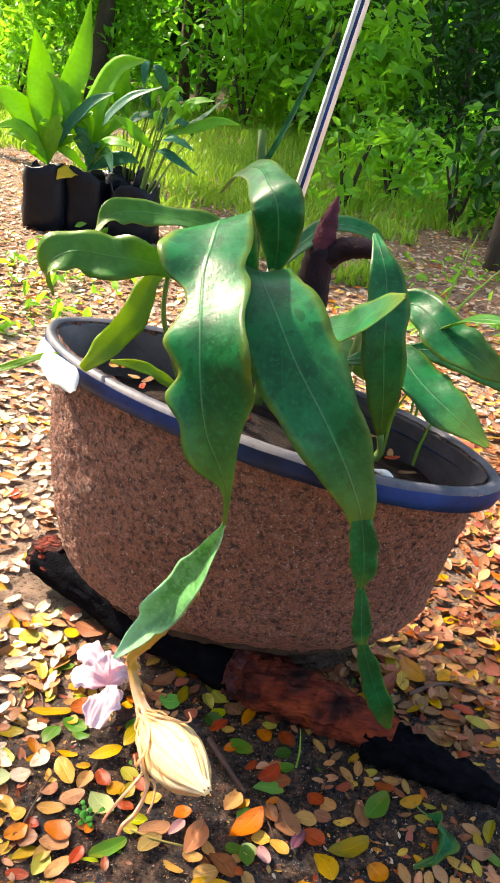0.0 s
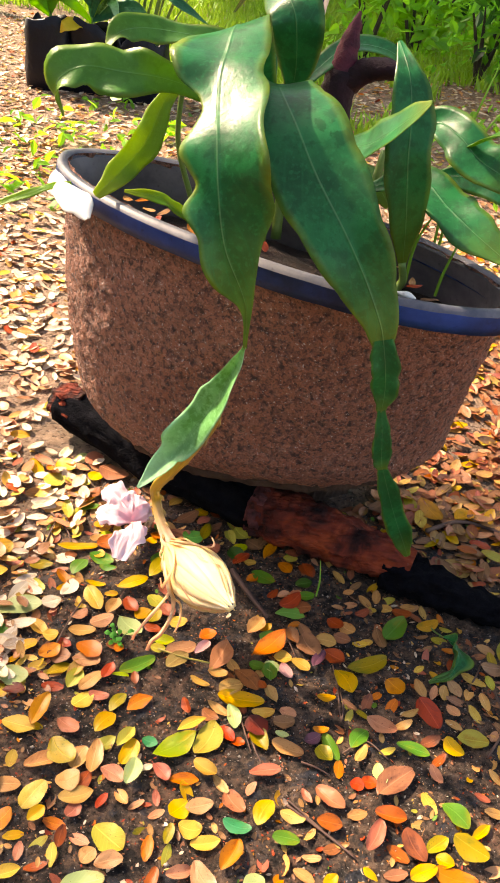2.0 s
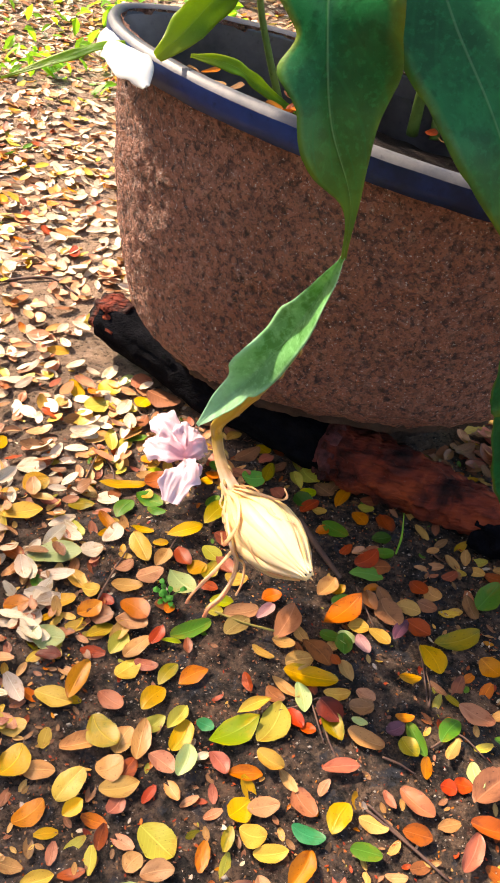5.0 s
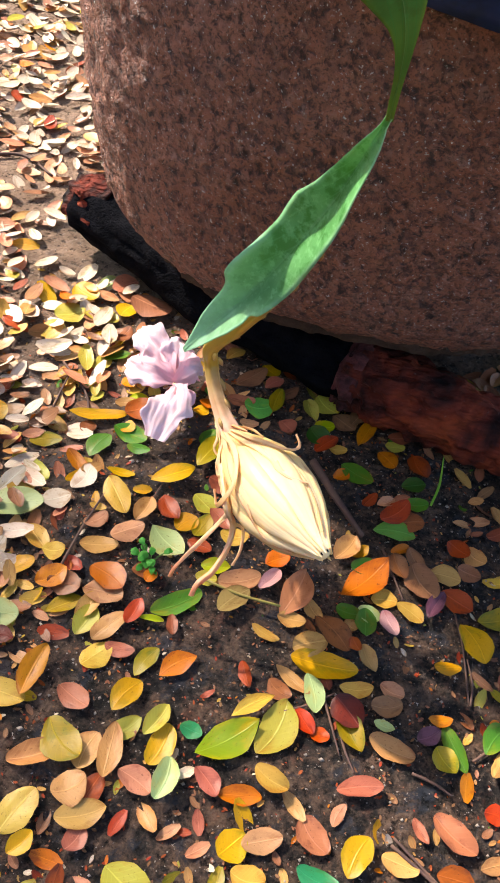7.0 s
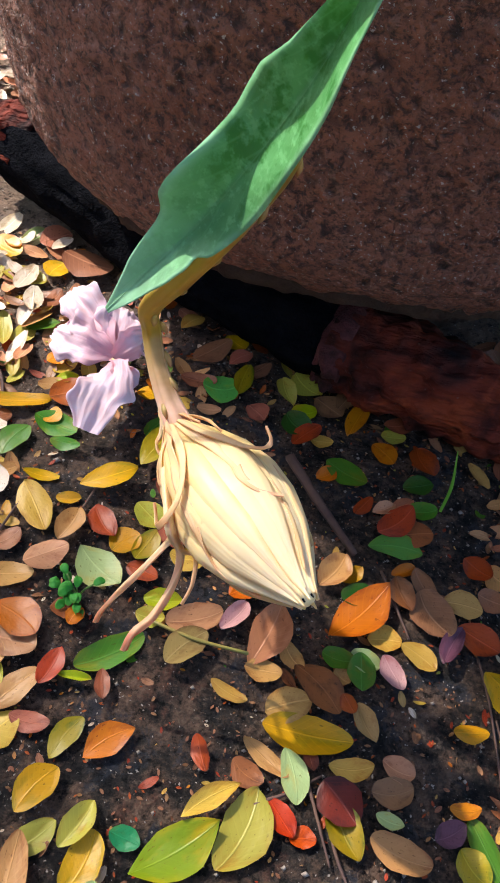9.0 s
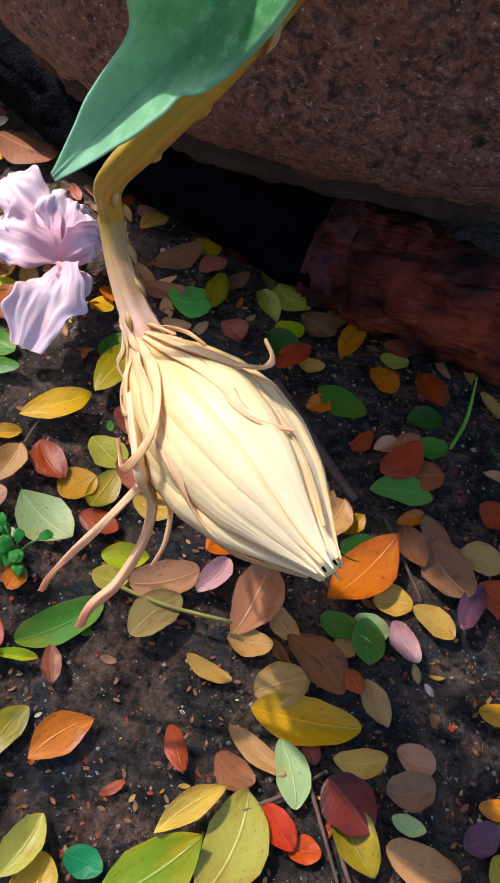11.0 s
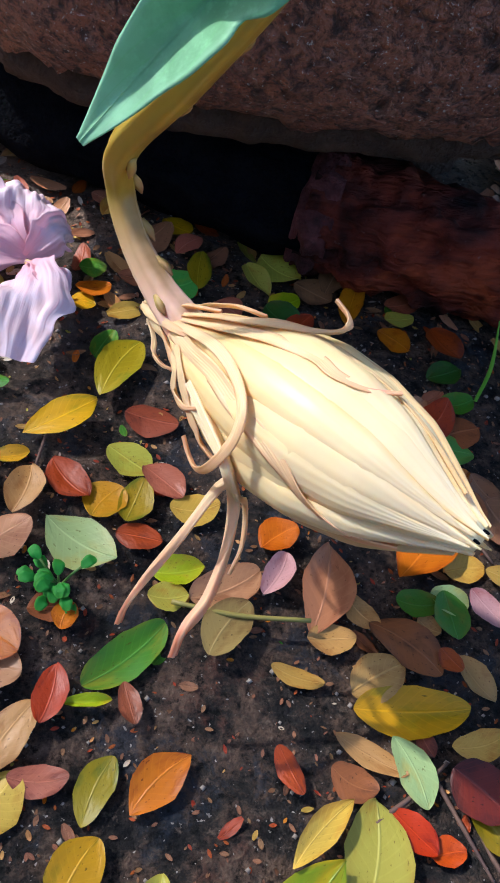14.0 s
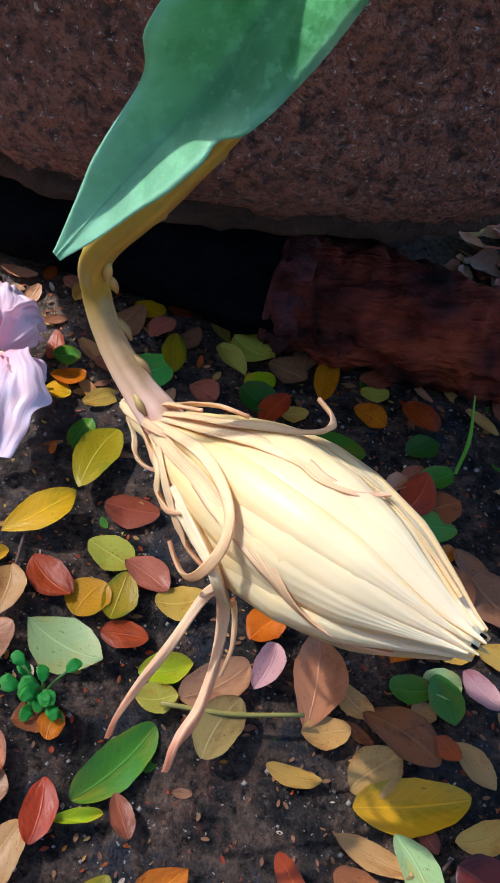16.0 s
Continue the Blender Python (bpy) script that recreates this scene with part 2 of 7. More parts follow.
def ground_material():
    m, n, l, b = mat("bare_soil", 0.85, 0.12)
    big = noise_node(n, l, 1.6, 5, 0.6)
    mid = noise_node(n, l, 42, 8, 0.78)
    patch = noise_node(n, l, 30, 6, 0.7, "Object", 0.3)
    fine = noise_node(n, l, 190, 5, 0.75)
    dot = noise_node(n, l, 520, 2, 0.5)
    col = ramp(n, l, mid.outputs[0], [(0.34, (0.007, 0.007, 0.009)), (0.46, (0.034, 0.028, 0.025)), (0.57, (0.13, 0.080, 0.057)), (0.70, (0.27, 0.185, 0.135))])
    col = mixed(n, l, col, (0.034, 0.038, 0.050), mapped(n, l, patch.outputs[0], 0.54, 0.60, 0.0, 0.85))
    col = mixed(n, l, col, (0.16, 0.055, 0.034), maths(n, l, "MULTIPLY", mapped(n, l, patch.outputs[0], 0.30, 0.42, 0.7, 0.0), mapped(n, l, fine.outputs[0], 0.4, 0.6)))
    # soil stays dark near the planter; sunlight on the ground beyond is painted paler
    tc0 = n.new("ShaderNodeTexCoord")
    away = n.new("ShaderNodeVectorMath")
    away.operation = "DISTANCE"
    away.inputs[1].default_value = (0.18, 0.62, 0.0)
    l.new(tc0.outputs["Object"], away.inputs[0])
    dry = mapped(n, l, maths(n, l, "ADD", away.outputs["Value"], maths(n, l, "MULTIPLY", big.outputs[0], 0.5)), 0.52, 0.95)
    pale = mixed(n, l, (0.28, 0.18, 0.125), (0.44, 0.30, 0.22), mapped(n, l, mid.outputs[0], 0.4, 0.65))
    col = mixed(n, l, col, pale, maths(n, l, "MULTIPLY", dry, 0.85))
    col = mixed(n, l, col, (0.17, 0.12, 0.09), mapped(n, l, fine.outputs[0], 0.57, 0.66, 0.0, 0.65))
    col = mixed(n, l, col, (0.004, 0.004, 0.004), mapped(n, l, fine.outputs[0], 0.36, 0.48, 0.9, 0.0))
    col = mixed(n, l, col, (0.42, 0.36, 0.32), mapped(n, l, dot.outputs[0], 0.69, 0.72, 0.0, 0.9))
    vor = n.new("ShaderNodeTexVoronoi")
    vor.inputs["Scale"].default_value = 150
    l.new(tc0.outputs["Object"], vor.inputs["Vector"])
    l.new(col, b.inputs["Base Color"])
    h = maths(n, l, "ADD", maths(n, l, "MULTIPLY", mid.outputs[0], 2.2), maths(n, l, "MULTIPLY", fine.outputs[0], 1.3))
    h = maths(n, l, "ADD", h, maths(n, l, "MULTIPLY", vor.outputs["Distance"], -0.5))
    bump(n, l, b, h, 1.0, 0.005)
    l.new(mapped(n, l, patch.outputs[0], 0.45, 0.62, 0.9, 0.45), b.inputs["Roughness"])
    return m


M["soil"] = ground_material()


def pot_material():
    m, n, l, b = mat("rough_cement", 0.58, 0.5)
    tc = n.new("ShaderNodeTexCoord")
    big = noise_node(n, l, 6, 4, 0.6)
    mid = noise_node(n, l, 38, 5, 0.7)
    grain = noise_node(n, l, 150, 4, 0.75, "Object", 0.5)
    grit = noise_node(n, l, 420, 3, 0.7)
    stretch = n.new("ShaderNodeMapping")
    stretch.inputs["Scale"].default_value = (1.0, 1.0, 0.7)
    bent = n.new("ShaderNodeVectorMath")
    bent.operation = "MULTIPLY_ADD"
    bent.inputs[1].default_value = (0.007, 0.007, 0.007)
    l.new(grain.outputs["Color"], bent.inputs[0])
    l.new(tc.outputs["Object"], bent.inputs[2])
    l.new(bent.outputs[0], stretch.inputs["Vector"])

    def cells(scale):
        v = n.new("ShaderNodeTexVoronoi")
        v.inputs["Scale"].default_value = scale
        l.new(stretch.outputs[0], v.inputs["Vector"])
        return v

    lumps, pits = cells(210), cells(95)
    # worn-out pits, gathered in patches
    hole = maths(n, l, "MULTIPLY", mapped(n, l, pits.outputs["Distance"], 0.10, 0.30, 1.0, 0.0), mapped(n, l, mid.outputs[0], 0.46, 0.60))
    gap = maths(n, l, "MULTIPLY", mapped(n, l, lumps.outputs["Distance"], 0.35, 0.75), mapped(n, l, grain.outputs[0], 0.44, 0.60))
    col = mixed(n, l, (0.40, 0.148, 0.090), (0.52, 0.225, 0.152), mapped(n, l, big.outputs[0], 0.35, 0.65))
    tone = n.new("ShaderNodeSeparateColor")
    l.new(lumps.outputs["Color"], tone.inputs[0])
    col = mixed(n, l, col, (0.26, 0.110, 0.082), mapped(n, l, tone.outputs[0], 0.45, 1.0, 0.0, 0.6))
    col = mixed(n, l, col, (0.50, 0.34, 0.29), mapped(n, l, tone.outputs[1], 0.80, 1.0, 0.0, 0.3))
    col = mixed(n, l, col, (0.13, 0.058, 0.048), mapped(n, l, grain.outputs[0], 0.49, 0.59, 0.0, 0.55))
    col = mixed(n, l, col, (0.030, 0.016, 0.018), maths(n, l, "MULTIPLY", gap, 0.85))
    col = mixed(n, l, col, (0.016, 0.010, 0.010), maths(n, l, "MULTIPLY", hole, 0.85))
    col = mixed(n, l, col, (0.045, 0.024, 0.022), mapped(n, l, grit.outputs[0], 0.36, 0.46, 0.7, 0.0))
    col = mixed(n, l, col, (0.80, 0.74, 0.72), mapped(n, l, grit.outputs[0], 0.64, 0.67, 0.0, 0.9))
    l.new(col, b.inputs["Base Color"])
    l.new(mapped(n, l, grit.outputs[0], 0.6, 0.7, 0.62, 0.25), b.inputs["Roughness"])
    h = maths(n, l, "ADD", maths(n, l, "MULTIPLY", mid.outputs[0], 1.4), maths(n, l, "MULTIPLY", grain.outputs[0], -2.2))
    h = maths(n, l, "ADD", h, maths(n, l, "MULTIPLY", grit.outputs[0], 0.8))
    h = maths(n, l, "SUBTRACT", h, maths(n, l, "MULTIPLY", lumps.outputs["Distance"], 0.3))
    h = maths(n, l, "SUBTRACT", h, maths(n, l, "MULTIPLY", hole, 1.2))
    bump(n, l, b, h, 1.0, 0.006)
    return m


M["cement"] = pot_material()


def simple(name, a, bcol, scale, rough=0.6, bump_strength=0.3, bump_dist=0.002, metal=0.0, spec=0.4, detail=5, distort=0.0):
    m, n, l, b = mat(name, rough, spec, metal)
    t = noise_node(n, l, scale, detail, 0.65, "Object", distort)
    f = noise_node(n, l, scale * 9, 3, 0.6)
    col = mixed(n, l, a, bcol, mapped(n, l, t.outputs[0], 0.32, 0.68))
    col = mixed(n, l, col, tuple(x * 0.45 for x in a), mapped(n, l, f.outputs[0], 0.6, 0.75, 0.0, 0.5))
    l.new(col, b.inputs["Base Color"])
    bump(n, l, b, maths(n, l, "ADD", t.outputs[0], maths(n, l, "MULTIPLY", f.outputs[0], 0.4)), bump_strength, bump_dist)
    return m


def log_material():
    """Rotten wood: nearly black, worn to red along the top, with a split grain."""
    m, n, l, b = mat("rotten_red_wood", 0.8, 0.15)
    patch = noise_node(n, l, 17, 4, 0.6, "Object", 0.6)
    tc = n.new("ShaderNodeTexCoord")
    along = n.new("ShaderNodeMapping")
    along.inputs["Rotation"].default_value = (0, 0, radians(22))
    along.inputs["Scale"].default_value = (0.22, 1.0, 1.0)
    l.new(tc.outputs["Object"], along.inputs["Vector"])
    grain = n.new("ShaderNodeTexNoise")
    grain.inputs["Scale"].default_value = 150
    grain.inputs["Detail"].default_value = 5
    l.new(along.outputs[0], grain.inputs["Vector"])
    fine = noise_node(n, l, 260, 3, 0.6)
    col = ramp(n, l, patch.outputs[0], [(0.36, (0.006, 0.004, 0.005)), (0.44, (0.040, 0.011, 0.009)), (0.55, (0.17, 0.028, 0.015)), (0.68, (0.34, 0.060, 0.020))])
    col = mixed(n, l, col, (0.006, 0.004, 0.004), mapped(n, l, grain.outputs[0], 0.50, 0.64, 0.0, 0.42))
    col = mixed(n, l, col, (0.20, 0.10, 0.09), mapped(n, l, fine.outputs[0], 0.68, 0.74, 0.0, 0.5))
    l.new(col, b.inputs["Base Color"])
    bump(n, l, b, maths(n, l, "ADD", maths(n, l, "MULTIPLY", grain.outputs[0], 1.6), patch.outputs[0]), 1.0, 0.006)
    return m


M["rim"] = simple("dark_blue_plastic", (0.006, 0.016, 0.055), (0.012, 0.050, 0.22), 14, 0.5, 0.25, 0.001, spec=0.2)
M["rim_top"] = simple("scuffed_rim_edge", (0.025, 0.034, 0.06), (0.14, 0.135, 0.15), 22, 0.5, 0.3, 0.001)
M["inside"] = simple("tub_inside", (0.055, 0.052, 0.062), (0.17, 0.15, 0.17), 18, 0.6, 0.3, 0.001)
M["pot_soil"] = simple("potting_soil", (0.008, 0.005, 0.003), (0.035, 0.016, 0.010), 70, 0.9, 1.0, 0.006)
M["log"] = log_material()
M["foot_brown"] = simple("dark_brown_cement", (0.045, 0.030, 0.024), (0.10, 0.062, 0.046), 60, 0.9, 1.0, 0.006, spec=0.2)
M["char_shade"] = simple("charred_and_shaded_wood", (0.002, 0.0025, 0.004), (0.009, 0.009, 0.012), 60, 0.95, 1.0, 0.008, spec=0.03)
M["lug"] = simple("sunlit_lip_and_splash", (0.62, 0.62, 0.60), (0.72, 0.71, 0.68), 25, 0.35, 0.1, 0.0008)
M["log_end"] = simple("split_bark", (0.16, 0.045, 0.045), (0.022, 0.008, 0.008), 70, 0.8, 1.0, 0.004, spec=0.2)
M["stump"] = simple("purple_brown_wood", (0.008, 0.004, 0.006), (0.026, 0.009, 0.014), 28, 0.75, 0.8, 0.004, spec=0.2, distort=1.0)
M["stump_red"] = simple("red_heartwood", (0.12, 0.020, 0.032), (0.04, 0.010, 0.018), 40, 0.7, 0.7, 0.003, spec=0.2, distort=1.0)
M["steel"] = simple("bright_steel", (0.80, 0.83, 0.88), (0.7, 0.74, 0.8), 12, 0.3, 0.05, 0.0005, metal=0.7)
M["stem"] = simple("pale_stem", (0.34, 0.24, 0.06), (0.20, 0.20, 0.045), 45, 0.5, 0.2, 0.001)
M["stem_green"] = simple("green_stem", (0.07, 0.16, 0.03), (0.16, 0.24, 0.05), 30, 0.5, 0.2, 0.001)
M["bark"] = simple("dark_bark", (0.035, 0.024, 0.018), (0.07, 0.05, 0.035), 14, 0.85, 0.8, 0.01)
M["bark_pale"] = simple("grey_bark", (0.11, 0.085, 0.06), (0.06, 0.045, 0.03), 14, 0.85, 0.8, 0.01)
M["bag"] = simple("black_plastic_bag", (0.002, 0.003, 0.007), (0.005, 0.007, 0.015), 9, 0.42, 0.35, 0.012, spec=0.22)
M["stone"] = simple("small_stone", (0.22, 0.17, 0.14), (0.34, 0.29, 0.25), 300, 0.8, 0.4, 0.001)
M["twig"] = simple("dry_twig", (0.14, 0.075, 0.05), (0.06, 0.032, 0.03), 60, 0.8, 0.3, 0.001)
M["blade"] = simple("grass_blade", (0.10, 0.30, 0.02), (0.22, 0.40, 0.04), 8, 0.5, 0.1, 0.001)


def petal_material(name, base, tip, edge, rough=0.45, through_amount=0.25, glow=None, turns=0.25):
    m, n, l, b = mat(name, rough, 0.35)
    uv = n.new("ShaderNodeUVMap")
    sep = n.new("ShaderNodeSeparateXYZ")
    l.new(uv.outputs[0], sep.inputs[0])
    across = maths(n, l, "ABSOLUTE", maths(n, l, "SUBTRACT", sep.outputs[1], 0.5))
    t = noise_node(n, l, 60, 3, 0.6)
    col = mixed(n, l, base, tip, mapped(n, l, sep.outputs[0], turns, 0.95))
    col = mixed(n, l, col, edge, maths(n, l, "MULTIPLY", mapped(n, l, across, 0.18, 0.5), mapped(n, l, t.outputs[0], 0.35, 0.65, 0.15, 0.9)))
    wave = n.new("ShaderNodeTexWave")
    wave.bands_direction = "Y"
    wave.inputs["Scale"].default_value = 2.2
    wave.inputs["Distortion"].default_value = 1.6
    l.new(uv.outputs[0], wave.inputs["Vector"])
    col = mixed(n, l, col, edge, mapped(n, l, wave.outputs["Fac"], 0.7, 1.0, 0.0, 0.10))
    l.new(col, b.inputs["Base Color"])
    bump(n, l, b, maths(n, l, "ADD", maths(n, l, "MULTIPLY", wave.outputs["Fac"], 0.35), t.outputs[0]), 0.25, 0.0008)
    b.inputs["Subsurface Weight"].default_value = 0.25
    b.inputs["Subsurface Radius"].default_value = (1.0, 0.7, 0.35)
    b.inputs["Subsurface Scale"].default_value = 0.006
    thin(m, n, l, b, glow or tuple(0.9 * x for x in tip), through_amount)
    return m


def blossom_material():
    """A fallen pink petal: pale lilac, rosy at the base and along fine veins."""
    m, n, l, b = mat("pink_blossom", 0.5, 0.3)
    uv = n.new("ShaderNodeUVMap")
    sep = n.new("ShaderNodeSeparateXYZ")
    l.new(uv.outputs[0], sep.inputs[0])
    stretch = n.new("ShaderNodeMapping")
    stretch.inputs["Scale"].default_value = (1.6, 16.0, 1.0)
    l.new(uv.outputs[0], stretch.inputs["Vector"])
    vein = n.new("ShaderNodeTexNoise")
    vein.inputs["Scale"].default_value = 1.3
    vein.inputs["Detail"].default_value = 4
    l.new(stretch.outputs[0], vein.inputs["Vector"])
    cloud = noise_node(n, l, 90, 3, 0.6)
    col = mixed(n, l, (0.87, 0.66, 0.69), (0.82, 0.70, 0.80), mapped(n, l, cloud.outputs[0], 0.4, 0.62))
    col = mixed(n, l, col, (0.80, 0.33, 0.43), mapped(n, l, sep.outputs[0], 0.0, 0.55, 0.65, 0.0))
    col = mixed(n, l, col, (0.78, 0.36, 0.48), mapped(n, l, vein.outputs[0], 0.54, 0.68, 0.0, 0.5))
    l.new(col, b.inputs["Base Color"])
    bump(n, l, b, maths(n, l, "ADD", vein.outputs[0], cloud.outputs[0]), 0.5, 0.0012)
    thin(m, n, l, b, (0.86, 0.52, 0.60), 0.35)
    return m


M["petal"] = petal_material("wilted_white_petal", (0.97, 0.79, 0.38), (0.98, 0.90, 0.64), (0.94, 0.62, 0.17), 0.42, 0.45, (0.98, 0.76, 0.36))
M["petal_inner"] = simple("furled_cream_petal", (0.95, 0.80, 0.50), (0.95, 0.70, 0.34), 60, 0.5, 0.2, 0.001)
M["petal_brown"] = petal_material("wilted_outer_petal", (0.86, 0.64, 0.36), (0.80, 0.52, 0.25), (0.66, 0.36, 0.14))
M["sepal"] = petal_material("withered_sepal", (0.94, 0.68, 0.36), (0.90, 0.48, 0.28), (0.80, 0.42, 0.20), 0.4, 0.25)
M["sepal_red"] = petal_material("red_tipped_sepal", (0.95, 0.74, 0.44), (0.80, 0.26, 0.15), (0.86, 0.54, 0.30), 0.45, 0.25)
M["tube"] = petal_material("flower_tube", (0.42, 0.29, 0.035), (0.90, 0.56, 0.44), (0.30, 0.16, 0.03), 0.32, 0.08, None, 0.66)
M["bract"] = petal_material("tube_bract", (0.50, 0.36, 0.10), (0.26, 0.12, 0.05), (0.42, 0.22, 0.10), 0.5, 0.08)
M["pink"] = blossom_material()


def foliage_material(name, a, bcol, glow, amount=0.35, rough=0.4):
    m, n, l, b = mat(name, rough, 0.4)
    geo = n.new("ShaderNodeNewGeometry")
    t = noise_node(n, l, 1.2, 2)
    f = maths(n, l, "ADD", mapped(n, l, geo.outputs["Random Per Island"], 0.25, 1.0, 0.0, 0.7), mapped(n, l, t.outputs[0], 0.3, 0.7, 0.0, 0.4))
    col = mixed(n, l, a, bcol, f)
    l.new(col, b.inputs["Base Color"])
    thin(m, n, l, b, glow, amount)
    return m


# one foliage in three tones: sunlit fronts and shaded depths put into the colour
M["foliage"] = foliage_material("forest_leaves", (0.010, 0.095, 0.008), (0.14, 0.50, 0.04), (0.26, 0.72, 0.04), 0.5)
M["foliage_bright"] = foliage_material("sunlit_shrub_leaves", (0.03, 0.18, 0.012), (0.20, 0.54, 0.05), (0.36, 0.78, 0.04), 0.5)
M["foliage_shaded"] = foliage_material("shaded_forest_leaves", (0.002, 0.022, 0.003), (0.016, 0.12, 0.012), (0.04, 0.24, 0.010), 0.3)
M["grass"] = foliage_material("grass", (0.10, 0.27, 0.015), (0.28, 0.46, 0.04), (0.38, 0.6, 0.05), 0.35)


# ---------------------------------------------------------------- mesh helpers
def thing(name, label, category, group="", kind="", at=(0, 0, 0)):
    e = tagged(new(name), label, category, group, kind)
    e.location = at
    return e


def mesh_of(name, verts, faces, uvs=None, mats=(), face_mats=None, smooth=True):
    me = bpy.data.meshes.new(name)
    me.from_pydata([tuple(v) for v in verts], [], [tuple(f) for f in faces])
    for mt in mats:
        me.materials.append(mt)
    if uvs is not None:
        lay = me.uv_layers.new(name="UVMap")
        idx = np.zeros(len(me.loops), dtype=np.int32)
        me.loops.foreach_get("vertex_index", idx)
        lay.data.foreach_set("uv", np.asarray(uvs, dtype=np.float32)[idx].ravel())
    if face_mats is not None:
        me.polygons.foreach_set("material_index", np.asarray(face_mats, dtype=np.int32))
    me.polygons.foreach_set("use_smooth", np.full(len(me.polygons), smooth))
    me.update()
    return me


def part(name, me, parent=None, label=""):
    ob = new(name, me)
    ob.parent = parent
    if label:
        tagged(ob, label)
    return ob


def spline(points, count):
    """Points along a smooth curve through the given ones."""
    p = [np.array(q, dtype=float) for q in points]
    p = [2 * p[0] - p[1]] + p + [2 * p[-1] - p[-2]]
    out = []
    for k in range(count):
        s = k / (count - 1) * (len(p) - 3)
        i = min(int(s), len(p) - 4)
        u = s - i
        a, b, c, d = p[i:i + 4]
        out.append(0.5 * (2 * b + (c - a) * u + (2 * a - 5 * b + 4 * c - d) * u * u + (3 * b - a - 3 * c + d) * u ** 3))
    return np.array(out)


def unit(v):
    v = np.asarray(v, dtype=float)
    return v / (np.linalg.norm(v) + 1e-12)


def tube_mesh(name, points, radii, material, count=24, sides=10, bumps=0.0, seed=0, cap=True, ridge=0.0):
    c = spline(points, count)
    rr = np.interp(np.linspace(0, 1, count), np.linspace(0, 1, len(radii)), radii)
    rng = random.Random(seed)
    verts, faces, uvs = [], [], []
    side = unit(np.cross(c[1] - c[0], (0.3, 0.9, 0.2)))
    for i in range(count):
        t = unit(c[min(i + 1, count - 1)] - c[max(i - 1, 0)])
        side = unit(side - t * (side @ t))
        up = np.cross(t, side)
        for k in range(sides):
            a = 2 * math.pi * k / sides
            r = rr[i] * (1 + bumps * (rng.random() - 0.5) * 2 + ridge * math.cos(5 * a + 1.5 * i / count))
            verts.append(c[i] + r * (math.cos(a) * side + math.sin(a) * up))
            uvs.append((i / (count - 1), k / sides))
    for i in range(count - 1):
        for k in range(sides):
            a, b = i * sides + k, i * sides + (k + 1) % sides
            faces.append((a, b, b + sides, a + sides))
    if cap:
        faces.append(tuple(range(sides))[::-1])
        faces.append(tuple(range((count - 1) * sides, count * sides)))
    return mesh_of(name, verts, faces, uvs, [material])


